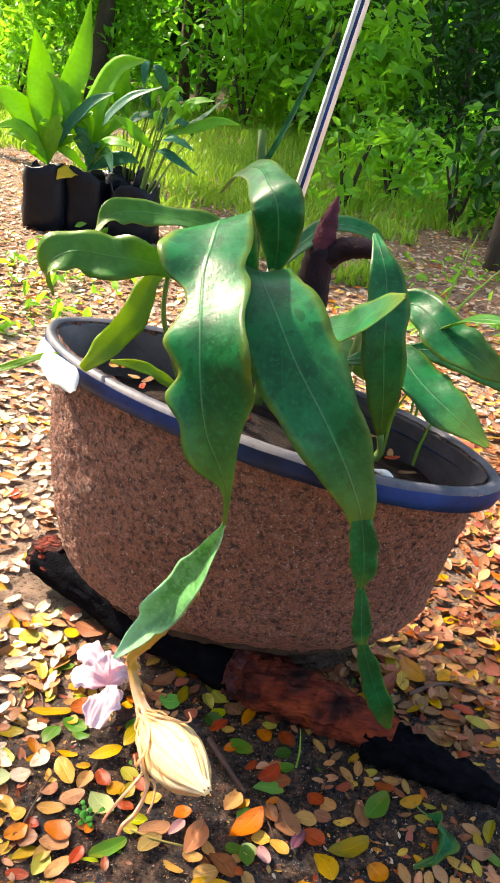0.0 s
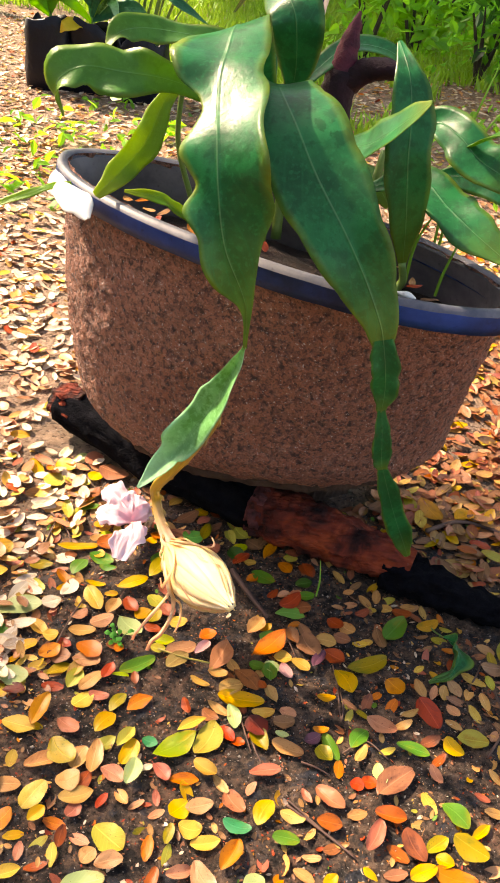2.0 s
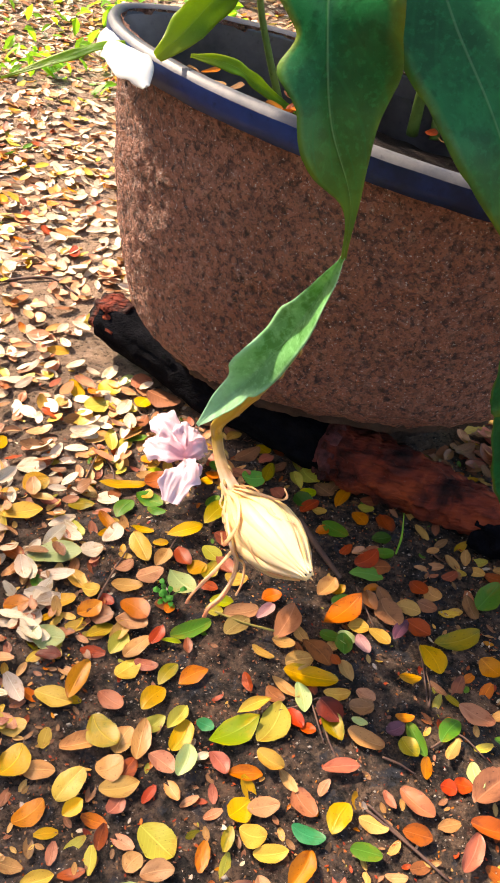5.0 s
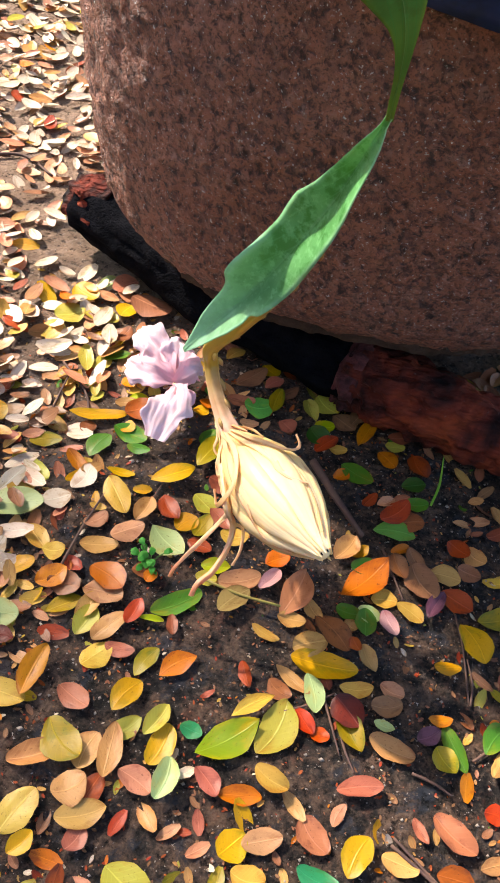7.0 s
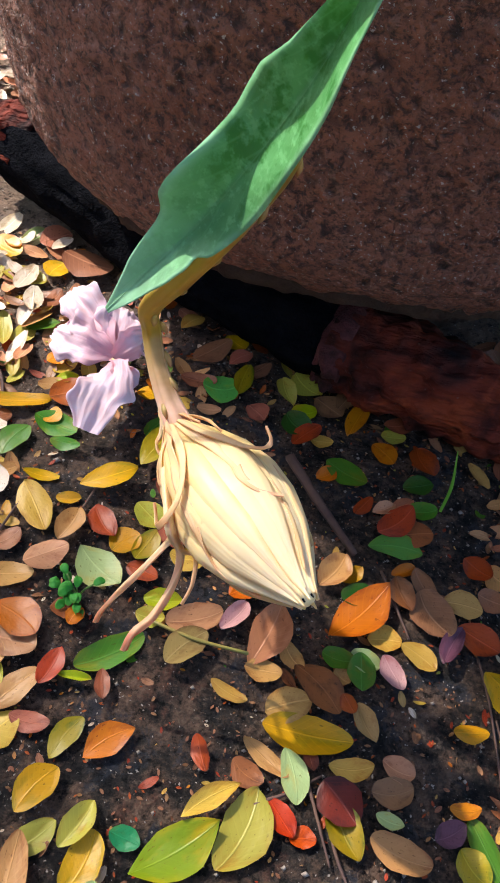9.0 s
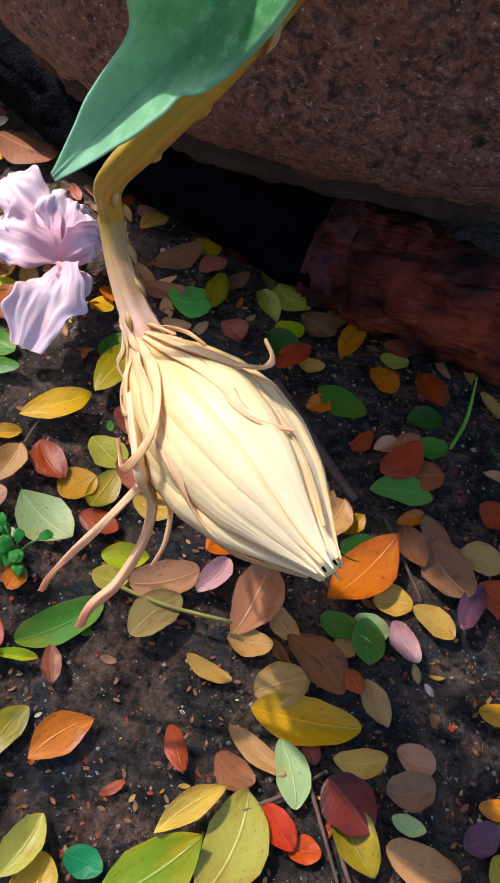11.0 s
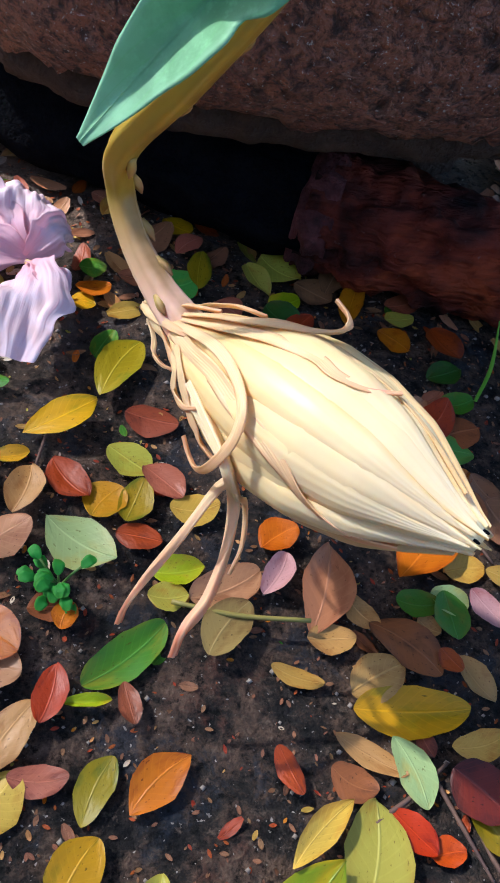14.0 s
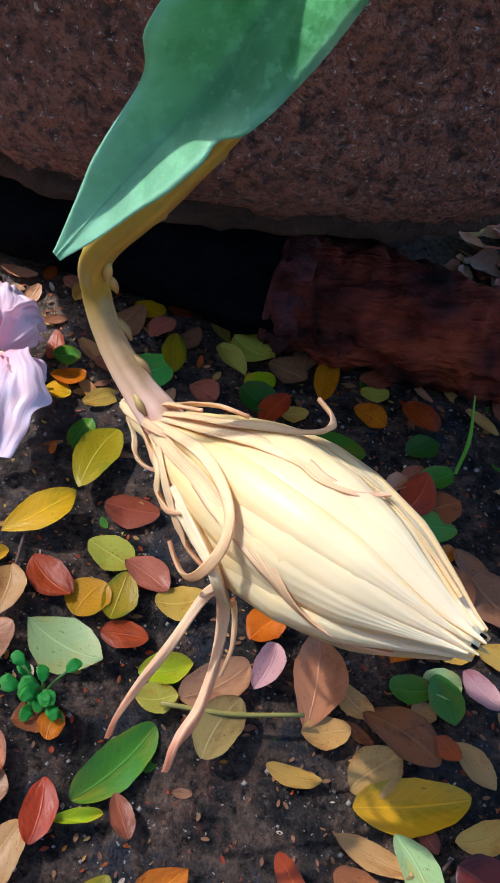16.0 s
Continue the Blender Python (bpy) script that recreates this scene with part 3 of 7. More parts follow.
def blade_mesh(name, points, widths, facing, material, fold=0.25, wave=0.0, crenate=0.0, thick=0.0012, count=40, across=8, seed=0, bow=0.0, ripple=0.07, profile=None, pleat=0.0):
    """A leaf blade along a curve. widths: half-widths along it; facing: the way its upper side looks, one vector or several
    along it; fold: how far the halves rise from the midrib; wave: rippling of the margin; crenate: notched margin;
    profile: (place along it, width of one half, width of the other), in place of widths."""
    c = spline(points, count)
    s = np.linspace(0, 1, count)
    if profile:
        soften = np.array((0.25, 0.5, 0.25))
        both = [np.convolve(np.pad(np.interp(s, [p[0] for p in profile], [p[h] for p in profile]), 1, mode="edge"), soften, "valid") for h in (2, 1)]
        widths = [profile[0][1], profile[-1][1]]
    w = np.interp(s, np.linspace(0, 1, len(widths)), widths)
    w = np.convolve(np.pad(w, 2, mode="edge"), np.ones(5) / 5, "valid") if len(widths) > 3 else w
    w[0], w[-1] = widths[0], widths[-1]
    f = np.array(facing, dtype=float)
    f = np.tile(f, (count, 1)) if f.ndim == 1 else spline(f, count)
    rng = random.Random(seed)
    ph = [rng.random() * 6.28 for _ in range(6)]
    top, bottom, uvs = [], [], []
    for i in range(count):
        t = unit(c[min(i + 1, count - 1)] - c[max(i - 1, 0)])
        side = unit(np.cross(t, f[i]))
        up = np.cross(side, t)
        for k in range(across + 1):
            q = 2 * k / across - 1
            sgn = 1 if q > 0 else -1
            ww = both[1 if q > 0 else 0][i] if profile else w[i]
            if crenate:
                notch = abs(math.sin(math.pi * (s[i] * 6.5 + (0.3 if q > 0 else 0.0) + 0.1 * math.sin(ph[0] + 5 * s[i]))))
                ww = ww * (1 - crenate * (1 - notch ** 0.45) * abs(q) ** 2)
            if crenate:
                ww *= 1 + ripple * abs(q) * (math.sin(15 * s[i] + ph[5] + (2.1 if q > 0 else 0)) + 0.5 * math.sin(31 * s[i] + ph[4] + 3 * sgn))
            lift = fold * abs(q) * ww - bow * q * q * ww
            lift += wave * ww * abs(q) ** 1.5 * math.sin(12 * s[i] + ph[1 if q > 0 else 2] + sgn)
            lift += 0.35 * wave * ww * abs(q) * math.sin(25 * s[i] + ph[3] + sgn * ph[4])
            if pleat:
                lift += pleat * ww * min(1.0, 1.6 * s[i]) * (1.8 * noise.noise((q * 1.7 + ph[0], s[i] * 1.6, ph[1])) + 0.7 * noise.noise((q * 4.5 + ph[2], s[i] * 4.0, ph[3])))
            p = c[i] + side * q * ww + up * lift
            th = thick * (1 + 1.2 * (1 - min(1, abs(q) * 5))) * (0.35 + 0.65 * (1 - abs(q) ** 3))
            top.append(p + up * th / 2)
            bottom.append(p - up * th / 2)
            uvs.append((s[i], (q + 1) / 2))
    n1 = across + 1
    off = len(top)
    faces = []
    for i in range(count - 1):
        for k in range(across):
            a = i * n1 + k
            faces.append((a, a + 1, a + 1 + n1, a + n1))
            faces.append((off + a, off + a + n1, off + a + 1 + n1, off + a + 1))
        a, b = i * n1, i * n1 + across
        faces.append((a, a + n1, off + a + n1, off + a))
        faces.append((b, off + b, off + b + n1, b + n1))
    return mesh_of(name, top + bottom, faces, uvs + uvs, [material])


def ground_height(x, y):
    near = math.exp(-((x / 1.6) ** 2 + ((y - 0.9) / 1.6) ** 2))
    h = 0.0045 * noise.noise((x * 9, y * 9, 0.3)) + 0.003 * noise.noise((x * 31, y * 31, 4.7))
    far = 0.02 * noise.noise((x * 0.9, y * 0.9, 7.1)) * min(1.0, max(0.0, (math.hypot(x, y - 0.8) - 1.5) / 2))
    return h * (0.4 + 0.6 * near) + far - 0.002


# ---------------------------------------------------------------- ground
def axis(fine_lo, fine_hi, step, far, growth):
    v = list(np.arange(fine_lo, fine_hi + 1e-6, step))
    d, x = step, v[-1]
    while x < far:
        d *= growth
        x += d
        v.append(x)
    d, x = step, v[0]
    while x > -far:
        d *= growth
        x -= d
        v.insert(0, x)
    return v


def build_ground():
    xs = axis(-0.5, 0.5, 0.0125, 300, 1.13)
    ys = axis(0.35, 1.4, 0.0125, 300, 1.13)
    verts = [(x, y, ground_height(x, y)) for y in ys for x in xs]
    n = len(xs)
    faces = [(j * n + i, j * n + i + 1, (j + 1) * n + i + 1, (j + 1) * n + i) for j in range(len(ys) - 1) for i in range(n - 1)]
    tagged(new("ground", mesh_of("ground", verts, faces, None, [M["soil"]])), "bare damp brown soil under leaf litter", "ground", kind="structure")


build_ground()


# ---------------------------------------------------------------- planter
RIM_C, RIM_T = np.array((0.018, 0.893)), radians(-19)


def rim_plan(a, grow=0.0):
    """The eye-shaped rim: long axis falls away to the right, both ends drawn in."""
    u, v = math.cos(a), math.sin(a)
    x = (0.236 + grow) * math.copysign(abs(u) ** 0.92, u)
    y = (0.098 + grow) * math.copysign(abs(v) ** 1.12, v)
    c, s = math.cos(RIM_T), math.sin(RIM_T)
    px, py = RIM_C[0] + c * x - s * y, RIM_C[1] + s * x + c * y
    return np.array((px, py, 0.367 - 0.075 * (px - 0.03)))


def base_plan(a, shrink=0.0):
    u, v = math.cos(a), math.sin(a)
    x = (0.208 - shrink) * math.copysign(abs(u) ** 0.95, u)
    y = (0.130 - shrink) * math.copysign(abs(v) ** 0.95, v)
    return np.array((0.026 + x, 0.972 + y, 0.094))


def ring_surface(name, rings, material, close_last=False):
    n = len(rings[0])
    verts = [p for r in rings for p in r]
    faces = [(j * n + i, j * n + (i + 1) % n, (j + 1) * n + (i + 1) % n, (j + 1) * n + i) for j in range(len(rings) - 1) for i in range(n)]
    if close_last:
        faces.append(tuple(range((len(rings) - 1) * n, len(rings) * n)))
    return mesh_of(name, verts, faces, None, [material])


def build_planter():
    pot = thing("planter", "oval brown rough cement planter propped on a log", "planter", at=(0.02, 0.95, 0))
    inv = np.array((0.02, 0.95, 0.0))
    N = 400
    ang = [2 * math.pi * i / N for i in range(N)]
    rings = []
    for k in range(101):
        s = k / 100
        ring = []
        for a in ang:
            top, low = rim_plan(a, -0.008), base_plan(a)
            f = s
            p = top * (1 - f) + low * f
            out = np.array((math.cos(a), math.sin(a) * 0.7, 0))
            p = p + out * (0.007 - 0.007 * math.cos(a)) * math.sin(math.pi * s)
            if s > 0.86:
                p = p - out * 0.022 * ((s - 0.86) / 0.14) ** 2
            rough = 0.0022 * noise.noise(tuple(p * 40)) + 0.0022 * noise.noise(tuple(p * 110)) + 0.0013 * noise.noise(tuple(p * 230)) + 0.0008 * noise.noise(tuple(p * 420))
            p = p + out * rough
            if k == 100:
                p[2] += 0.007 * noise.noise((math.cos(a) * 9, math.sin(a) * 9, 2.0)) + 0.004 * noise.noise((math.cos(a) * 31, math.sin(a) * 31, 5.0))
            ring.append(p - inv)
        rings.append(ring)
    # ragged underside and the foot that stands on the soil
    foot = []
    for z, sh, back in ((0.096, 0.040, 0.0), (0.088, 0.034, 0.002), (0.080, 0.031, 0.002), (0.070, 0.033, 0.004), (0.064, 0.040, 0.008), (0.060, 0.058, 0.018), (0.05, 0.075, 0.028), (0.03, 0.085, 0.028), (-0.004, 0.09, 0.028)):
        foot.append([np.array((*base_plan(a, sh + 0.006 * noise.noise((math.cos(a) * 5, math.sin(a) * 5, z * 60)) + 0.003 * noise.noise((math.cos(a) * 23, math.sin(a) * 23, z * 90)))[:2], z + 0.004 * noise.noise((math.cos(a) * 7, math.sin(a) * 7, z * 30)))) + np.array((0, back, 0)) - inv for a in ang])
    part("foot", ring_surface("planter_foot", foot, M["foot_brown"]), pot, "dark brown crumbling foot")
    part("body", ring_surface("planter_body", rings + [[p + np.array((0, 0, 0.004)) + np.array((-math.cos(a), -math.sin(a), 0)) * 0.045 for p, a in zip(rings[-1], ang)]], M["cement"]), pot)
    ang = ang[::2]
    lip = []
    for dz, g in ((-0.020, -0.007), (-0.021, 0.003), (-0.012, 0.0065), (-0.003, 0.0055)):
        lip.append([rim_plan(a, g) + np.array((0, 0, dz + 0.0008 * noise.noise((a * 9, dz * 100, 0)))) - inv for a in ang])
    part("rim", ring_surface("planter_rim", lip, M["rim"]), pot, "dark blue worn rim")
    edge = []
    for dz, g in ((-0.003, 0.0055), (0.0015, 0.0025), (0.002, -0.003), (-0.002, -0.007), (-0.004, -0.008)):
        edge.append([rim_plan(a, g) + np.array((0, 0, dz)) - inv for a in ang])
    part("rim_edge", ring_surface("planter_rim_edge", edge, M["rim_top"]), pot, "scuffed pale top edge")
    mid = np.array((0.022, 0.925, 0.0))

    def inside(a, s, inset):
        p = rim_plan(a, -0.008) * (1 - s) + base_plan(a) * s
        d = p[:2] - mid[:2]
        r = np.linalg.norm(d)
        return np.array((*(mid[:2] + d * (1 - inset / r)), p[2]))

    inner = [[rim_plan(a, -0.008) + np.array((0, 0, -0.004)) - inv for a in ang]]
    inner += [[inside(a, s, g) - inv for a in ang] for s, g in ((0.06, 0.006), (0.16, 0.008), (0.30, 0.010))]
    part("lining", ring_surface("planter_lining", inner, M["inside"]), pot, "dark grey smooth inner wall")
    fill = []
    for q in (0.0, 0.2, 0.45, 0.7, 0.95):
        ring = []
        for a in ang:
            p = inside(a, 0.22, 0.009)
            xy = mid[:2] + (p[:2] - mid[:2]) * (1 - q)
            ring.append(np.array((xy[0], xy[1], p[2] * (1 - q) + 0.325 * q + 0.006 * noise.noise((xy[0] * 40, xy[1] * 40, 3.0)))) - inv)
        fill.append(ring)
    # flange at the rim's left end; its sunlit white is put into the material
    lug = [(-0.212, 0.965, 0.371), (-0.204, 0.925, 0.376), (-0.190, 0.888, 0.379), (-0.170, 0.858, 0.381), (-0.153, 0.836, 0.380), (-0.143, 0.824, 0.372)]
    part("rim_flange", blade_mesh("planter_rim_flange", [np.array(p) - inv for p in lug], [], [(-0.5, 0.1, 1), (-0.3, -0.2, 1), (-0.2, -0.5, 0.9)], M["lug"], fold=0.05, wave=0.16, bow=0.35, thick=0.0013, count=48, across=10, seed=2,
         profile=((0, .003, .003), (.15, .008, .006), (.35, .013, .009), (.5, .011, .011), (.6, .014, .012), (.72, .015, .013), (.82, .010, .011), (.92, .008, .006), (1, .003, .002))), pot, "flared plastic end of the rim, painted sunlit white")
    part("chip", tube_mesh("rim_chip", [np.array((0.130, 0.783, 0.3615)) - inv, np.array((0.140, 0.780, 0.3610)) - inv, np.array((0.147, 0.7785, 0.3595)) - inv], [0.001, 0.0035, 0.001], M["lug"], 10, 8, 0.1), pot, "white splash on the rim")
    part("soil", ring_surface("planter_soil", fill, M["pot_soil"], True), pot, "dark crumbly potting soil")
    return pot


build_planter()


# ---------------------------------------------------------------- log
def bark_tube(name, points, radii, material, count, sides, rough, seed, flat=1.0):
    """A rough round timber: its girth wanders, with lengthwise ridges and knocks."""
    c = spline(points, count)
    rr = np.interp(np.linspace(0, 1, count), np.linspace(0, 1, len(radii)), radii)
    verts, faces = [], []
    for i in range(count):
        t = unit(c[min(i + 1, count - 1)] - c[max(i - 1, 0)])
        side = unit(np.cross(t, (0, 0, 1)))
        up = np.cross(side, t)
        for k in range(sides):
            a = 2 * math.pi * k / sides
            ridge = noise.noise((math.cos(a) * 4, math.sin(a) * 4, i * 0.10 + seed)) + 0.6 * noise.noise((math.cos(a) * 11, math.sin(a) * 11, i * 0.35 + seed))
            r = rr[i] * (1 + rough * ridge)
            verts.append(c[i] + r * (math.cos(a) * side + flat * math.sin(a) * up))
    for i in range(count - 1):
        for k in range(sides):
            a, b = i * sides + k, i * sides + (k + 1) % sides
            faces.append((a, b, b + sides, a + sides))
    faces.append(tuple(range(sides))[::-1])
    faces.append(tuple(range((count - 1) * sides, count * sides)))
    return mesh_of(name, verts, faces, None, [material])


def build_log():
    o = np.array((0.03, 0.90, 0.0))
    log = thing("log", "reddish fallen log with a charred end, lying under the planter", "log", at=tuple(o))
    q = lambda *p: [np.array(v) - o for v in p]
    # black colour here stands for the shade under the planter
    part("rear_section", bark_tube("log_rear", q((-0.236, 1.032, 0.040), (-0.1, 0.962, 0.030), (0.042, 0.894, 0.028)), [0.026, 0.031, 0.030], M["char_shade"], 50, 28, 0.22, 1), log, "rear bark section painted black for the shade under the planter")
    part("trunk_section", bark_tube("log_mid", q((0.036, 0.896, 0.029), (0.12, 0.866, 0.027), (0.215, 0.838, 0.022)), [0.031, 0.031, 0.029, 0.025, 0.020], M["log"], 80, 44, 0.24, 2), log, "dark red bare wood section")
    part("charred_end", bark_tube("log_char", q((0.188, 0.842, 0.017), (0.25, 0.818, 0.014), (0.325, 0.795, 0.008)), [0.024, 0.024, 0.021, 0.012], M["char_shade"], 50, 28, 0.45, 3, 0.8), log, "black charred tip")
    part("collar", bark_tube("log_collar", q((0.034, 0.897, 0.029), (0.041, 0.894, 0.029), (0.050, 0.891, 0.029)), [0.029, 0.0345, 0.030], M["log_end"], 14, 36, 0.2, 4), log, "pinkish split bark collar")
    part("cut_end", bark_tube("log_end", q((-0.250, 1.040, 0.050), (-0.236, 1.033, 0.045), (-0.21, 1.02, 0.04)), [0.016, 0.026, 0.026], M["log"], 16, 30, 0.4, 5), log, "rusty broken end")


build_log()


# ---------------------------------------------------------------- the plant
def build_plant():
    plant = thing("orchid_cactus", "potted orchid cactus with strap leaves and one wilted flower", "potted plant", at=(0.02, 0.95, 0.33))
    o = np.array((0.02, 0.95, 0.33))

    def q(*pts):
        return [np.array(p) - o for p in pts]

    def leaf(pts, widths, facing, material="leaf", label="", **k):
        return part("leaf", blade_mesh("cactus_leaf", q(*pts), widths, facing, M[material], **k), plant, label)

    # broad leaf arching over the front of the rim
    leaf([(0.0, 0.945, 0.43), (-0.026, 0.87, 0.530), (-0.029, 0.805, 0.520), (-0.028, 0.771, 0.502), (-0.021, 0.7334, 0.476), (-0.015, 0.717, 0.443), (-0.006, 0.712, 0.405), (0.0125, 0.719, 0.360), (0.0148, 0.728, 0.318)],
         [], [(0, 0.2, 1), (-0.42, -0.5, 0.8), (-0.30, -0.8, 0.6), (-0.05, -1, 0.2), (0.0, -1, 0.1), (0.05, -1, 0)], "leaf", "broad glossy wavy leaf drooping over the rim",
         fold=0.10, wave=0.40, seed=3, count=96, across=14,
         profile=((0, .006, .006), (.1, 0.0228, 0.0220), (.2, 0.0342, 0.0308), (.28, 0.0353, 0.0308), (.34, 0.0308, 0.0330), (.38, 0.0148, 0.0385), (.42, 0.0114, 0.0401), (.45, 0.0182, 0.0396), (.49, 0.0296, 0.0374), (.52, 0.0308, 0.0385), (.56, 0.0239, 0.0424), (.60, 0.0165, 0.0413),
                  (.62, 0.0205, 0.0401), (.645, 0.0285, 0.0407), (.665, 0.0291, 0.0407), (.69, 0.0228, 0.0385), (.715, 0.0171, 0.0352), (.77, 0.0194, 0.0264), (.81, 0.0171, 0.0176), (.845, 0.0115, 0.0100), (.875, .0062, .0058), (.905, .0036, .0034), (.94, .0022, .0022), (1, .0017, .0017)))
    # its pinched tip carries a second, yellowing joint
    leaf([(0.0148, 0.728, 0.320), (0.0115, 0.732, 0.307), (0.0055, 0.738, 0.286), (-0.005, 0.743, 0.258), (-0.0205, 0.746, 0.226), (-0.037, 0.745, 0.198), (-0.055, 0.742, 0.174), (-0.072, 0.738, 0.152)],
         [], [(-0.4, -1, 0.2), (-0.6, -1, 0.35), (-0.35, -1, 0.6)], "leaf_yellowing", "narrow yellow-green joint bearing the flower",
         fold=0.55, wave=0.26, seed=5, count=110, across=14,
         profile=((0, .0017, .0017), (.06, .0018, .0018), (.12, .0030, .0034), (.20, .0056, .0068), (.30, .0090, .0110), (.38, .0126, .0142), (.44, .0176, .0158), (.48, .0178, .0166), (.52, .0165, .0170), (.60, .0160, .0168), (.68, .0165, .0160), (.715, .0160, .0150),
                  (.735, .0125, .0105), (.76, .0112, .0125), (.82, .0100, .0112), (.87, .0085, .0082), (.90, .0068, .0070), (.95, .0042, .0045), (1, .0014, .0014)))
    # second broad leaf, darker, with a chain of narrow joints
    leaf([(0.01, 0.95, 0.42), (0.008, 0.90, 0.48), (0.012, 0.83, 0.497), (0.030, 0.79, 0.482), (0.052, 0.765, 0.452), (0.080, 0.745, 0.418), (0.102, 0.736, 0.385), (0.118, 0.731, 0.355), (0.124, 0.73, 0.338)],
         [0.006, 0.018, 0.030, 0.036, 0.038, 0.036, 0.030, 0.021, 0.014, 0.009],
         [(0, 0, 1), (0.1, -0.6, 0.8), (0.1, -1, 0.3), (0.2, -1, 0.2), (0.1, -1, 0.1)], "leaf", "broad dark glossy leaf with hanging joints",
         fold=0.16, wave=0.2, crenate=0.09, ripple=0.05, seed=8, count=64, across=12)
    leaf([(0.123, 0.73, 0.342), (0.129, 0.73, 0.318), (0.133, 0.733, 0.295), (0.134, 0.735, 0.273)], [0.009, 0.0125, 0.0115, 0.003], (0.1, -1, 0.1), "leaf", fold=0.2, wave=0.15, crenate=0.1, seed=9, count=24)
    leaf([(0.134, 0.735, 0.276), (0.139, 0.735, 0.25), (0.143, 0.738, 0.226), (0.146, 0.74, 0.213)], [0.003, 0.0085, 0.009, 0.004], (0.2, -1, 0.1), "leaf", fold=0.25, wave=0.15, crenate=0.1, seed=10, count=24)
    leaf([(0.146, 0.74, 0.215), (0.155, 0.745, 0.19), (0.168, 0.755, 0.155), (0.182, 0.768, 0.12), (0.196, 0.782, 0.085)], [0.004, 0.0095, 0.011, 0.0115, 0.003], (0.1, -1, 0.3), "leaf", fold=0.2, wave=0.15, crenate=0.08, seed=11, count=28)
    # top leaf, curled over
    leaf([(0.012, 1.0, 0.46), (0.014, 0.985, 0.49), (0.012, 0.966, 0.522), (0.007, 0.968, 0.540), (-0.003, 0.985, 0.549), (-0.018, 1.03, 0.556), (-0.042, 1.07, 0.545), (-0.064, 1.10, 0.516)], [0.004, 0.019, 0.026, 0.026, 0.023, 0.017, 0.010, 0.002],
         [(0, -1, 0.1), (0, -1, 0.1), (-0.2, -0.9, 0.35), (-0.4, -0.5, 0.8), (-0.45, -0.4, 0.85), (-0.5, 0, 1)], "leaf", "curled leaf with a sunlit back", fold=0.05, wave=0.14, bow=0.12, seed=12, count=56, across=12)
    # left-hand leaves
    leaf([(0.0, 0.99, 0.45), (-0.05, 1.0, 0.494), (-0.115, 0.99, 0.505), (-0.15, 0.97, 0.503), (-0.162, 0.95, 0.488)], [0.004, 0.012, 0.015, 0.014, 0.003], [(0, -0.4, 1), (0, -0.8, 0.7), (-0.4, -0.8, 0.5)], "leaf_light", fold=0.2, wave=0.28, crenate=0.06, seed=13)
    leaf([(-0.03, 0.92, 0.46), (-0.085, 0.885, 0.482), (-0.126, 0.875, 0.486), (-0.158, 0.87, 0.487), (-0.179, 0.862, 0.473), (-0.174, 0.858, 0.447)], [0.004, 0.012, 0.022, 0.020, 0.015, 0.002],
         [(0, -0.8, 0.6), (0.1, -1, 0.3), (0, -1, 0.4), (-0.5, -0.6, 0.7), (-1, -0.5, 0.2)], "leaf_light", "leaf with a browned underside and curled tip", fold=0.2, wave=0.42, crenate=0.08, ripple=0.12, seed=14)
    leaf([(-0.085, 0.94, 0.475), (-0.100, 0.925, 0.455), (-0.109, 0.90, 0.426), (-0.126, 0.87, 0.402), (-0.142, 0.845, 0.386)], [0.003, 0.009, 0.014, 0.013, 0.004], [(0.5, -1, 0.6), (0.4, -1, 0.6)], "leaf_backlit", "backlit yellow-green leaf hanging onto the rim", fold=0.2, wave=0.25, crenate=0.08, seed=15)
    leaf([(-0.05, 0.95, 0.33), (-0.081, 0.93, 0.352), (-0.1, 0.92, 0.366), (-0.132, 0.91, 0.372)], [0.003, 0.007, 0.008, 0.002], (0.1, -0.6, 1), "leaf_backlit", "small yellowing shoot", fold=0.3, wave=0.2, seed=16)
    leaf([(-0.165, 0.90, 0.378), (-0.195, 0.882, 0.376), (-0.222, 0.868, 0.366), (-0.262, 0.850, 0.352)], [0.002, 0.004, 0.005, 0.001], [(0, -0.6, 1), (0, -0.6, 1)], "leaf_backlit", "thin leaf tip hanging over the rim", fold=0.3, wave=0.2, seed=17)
    # right-hand leaves
    leaf([(0.103, 0.91, 0.532), (0.115, 0.88, 0.51), (0.122, 0.868, 0.478), (0.125, 0.86, 0.448), (0.134, 0.87, 0.397), (0.142, 0.89, 0.345)], [0.002, 0.013, 0.021, 0.020, 0.018, 0.003], (0.15, -1, 0.1), "leaf", "upright narrow leaf", fold=0.15, wave=0.08, crenate=0.06, seed=18)
    leaf([(0.05, 0.93, 0.42), (0.070, 0.90, 0.440), (0.093, 0.862, 0.457), (0.117, 0.832, 0.485), (0.131, 0.812, 0.505)], [0.004, 0.012, 0.019, 0.017, 0.002], [(-0.3, -0.7, 0.8), (-0.5, -0.5, 0.75)], "leaf", "leaf rising to a bright tip", fold=0.2, wave=0.1, seed=19)
    leaf([(0.12, 0.97, 0.43), (0.149, 0.95, 0.462), (0.171, 0.92, 0.460), (0.190, 0.90, 0.447), (0.215, 0.885, 0.438), (0.25, 0.875, 0.425)], [0.004, 0.014, 0.020, 0.021, 0.018, 0.003], [(0.1, -1, 0.4), (0.1, -1, 0.4)], "leaf", fold=0.15, wave=0.15, crenate=0.05, seed=20)
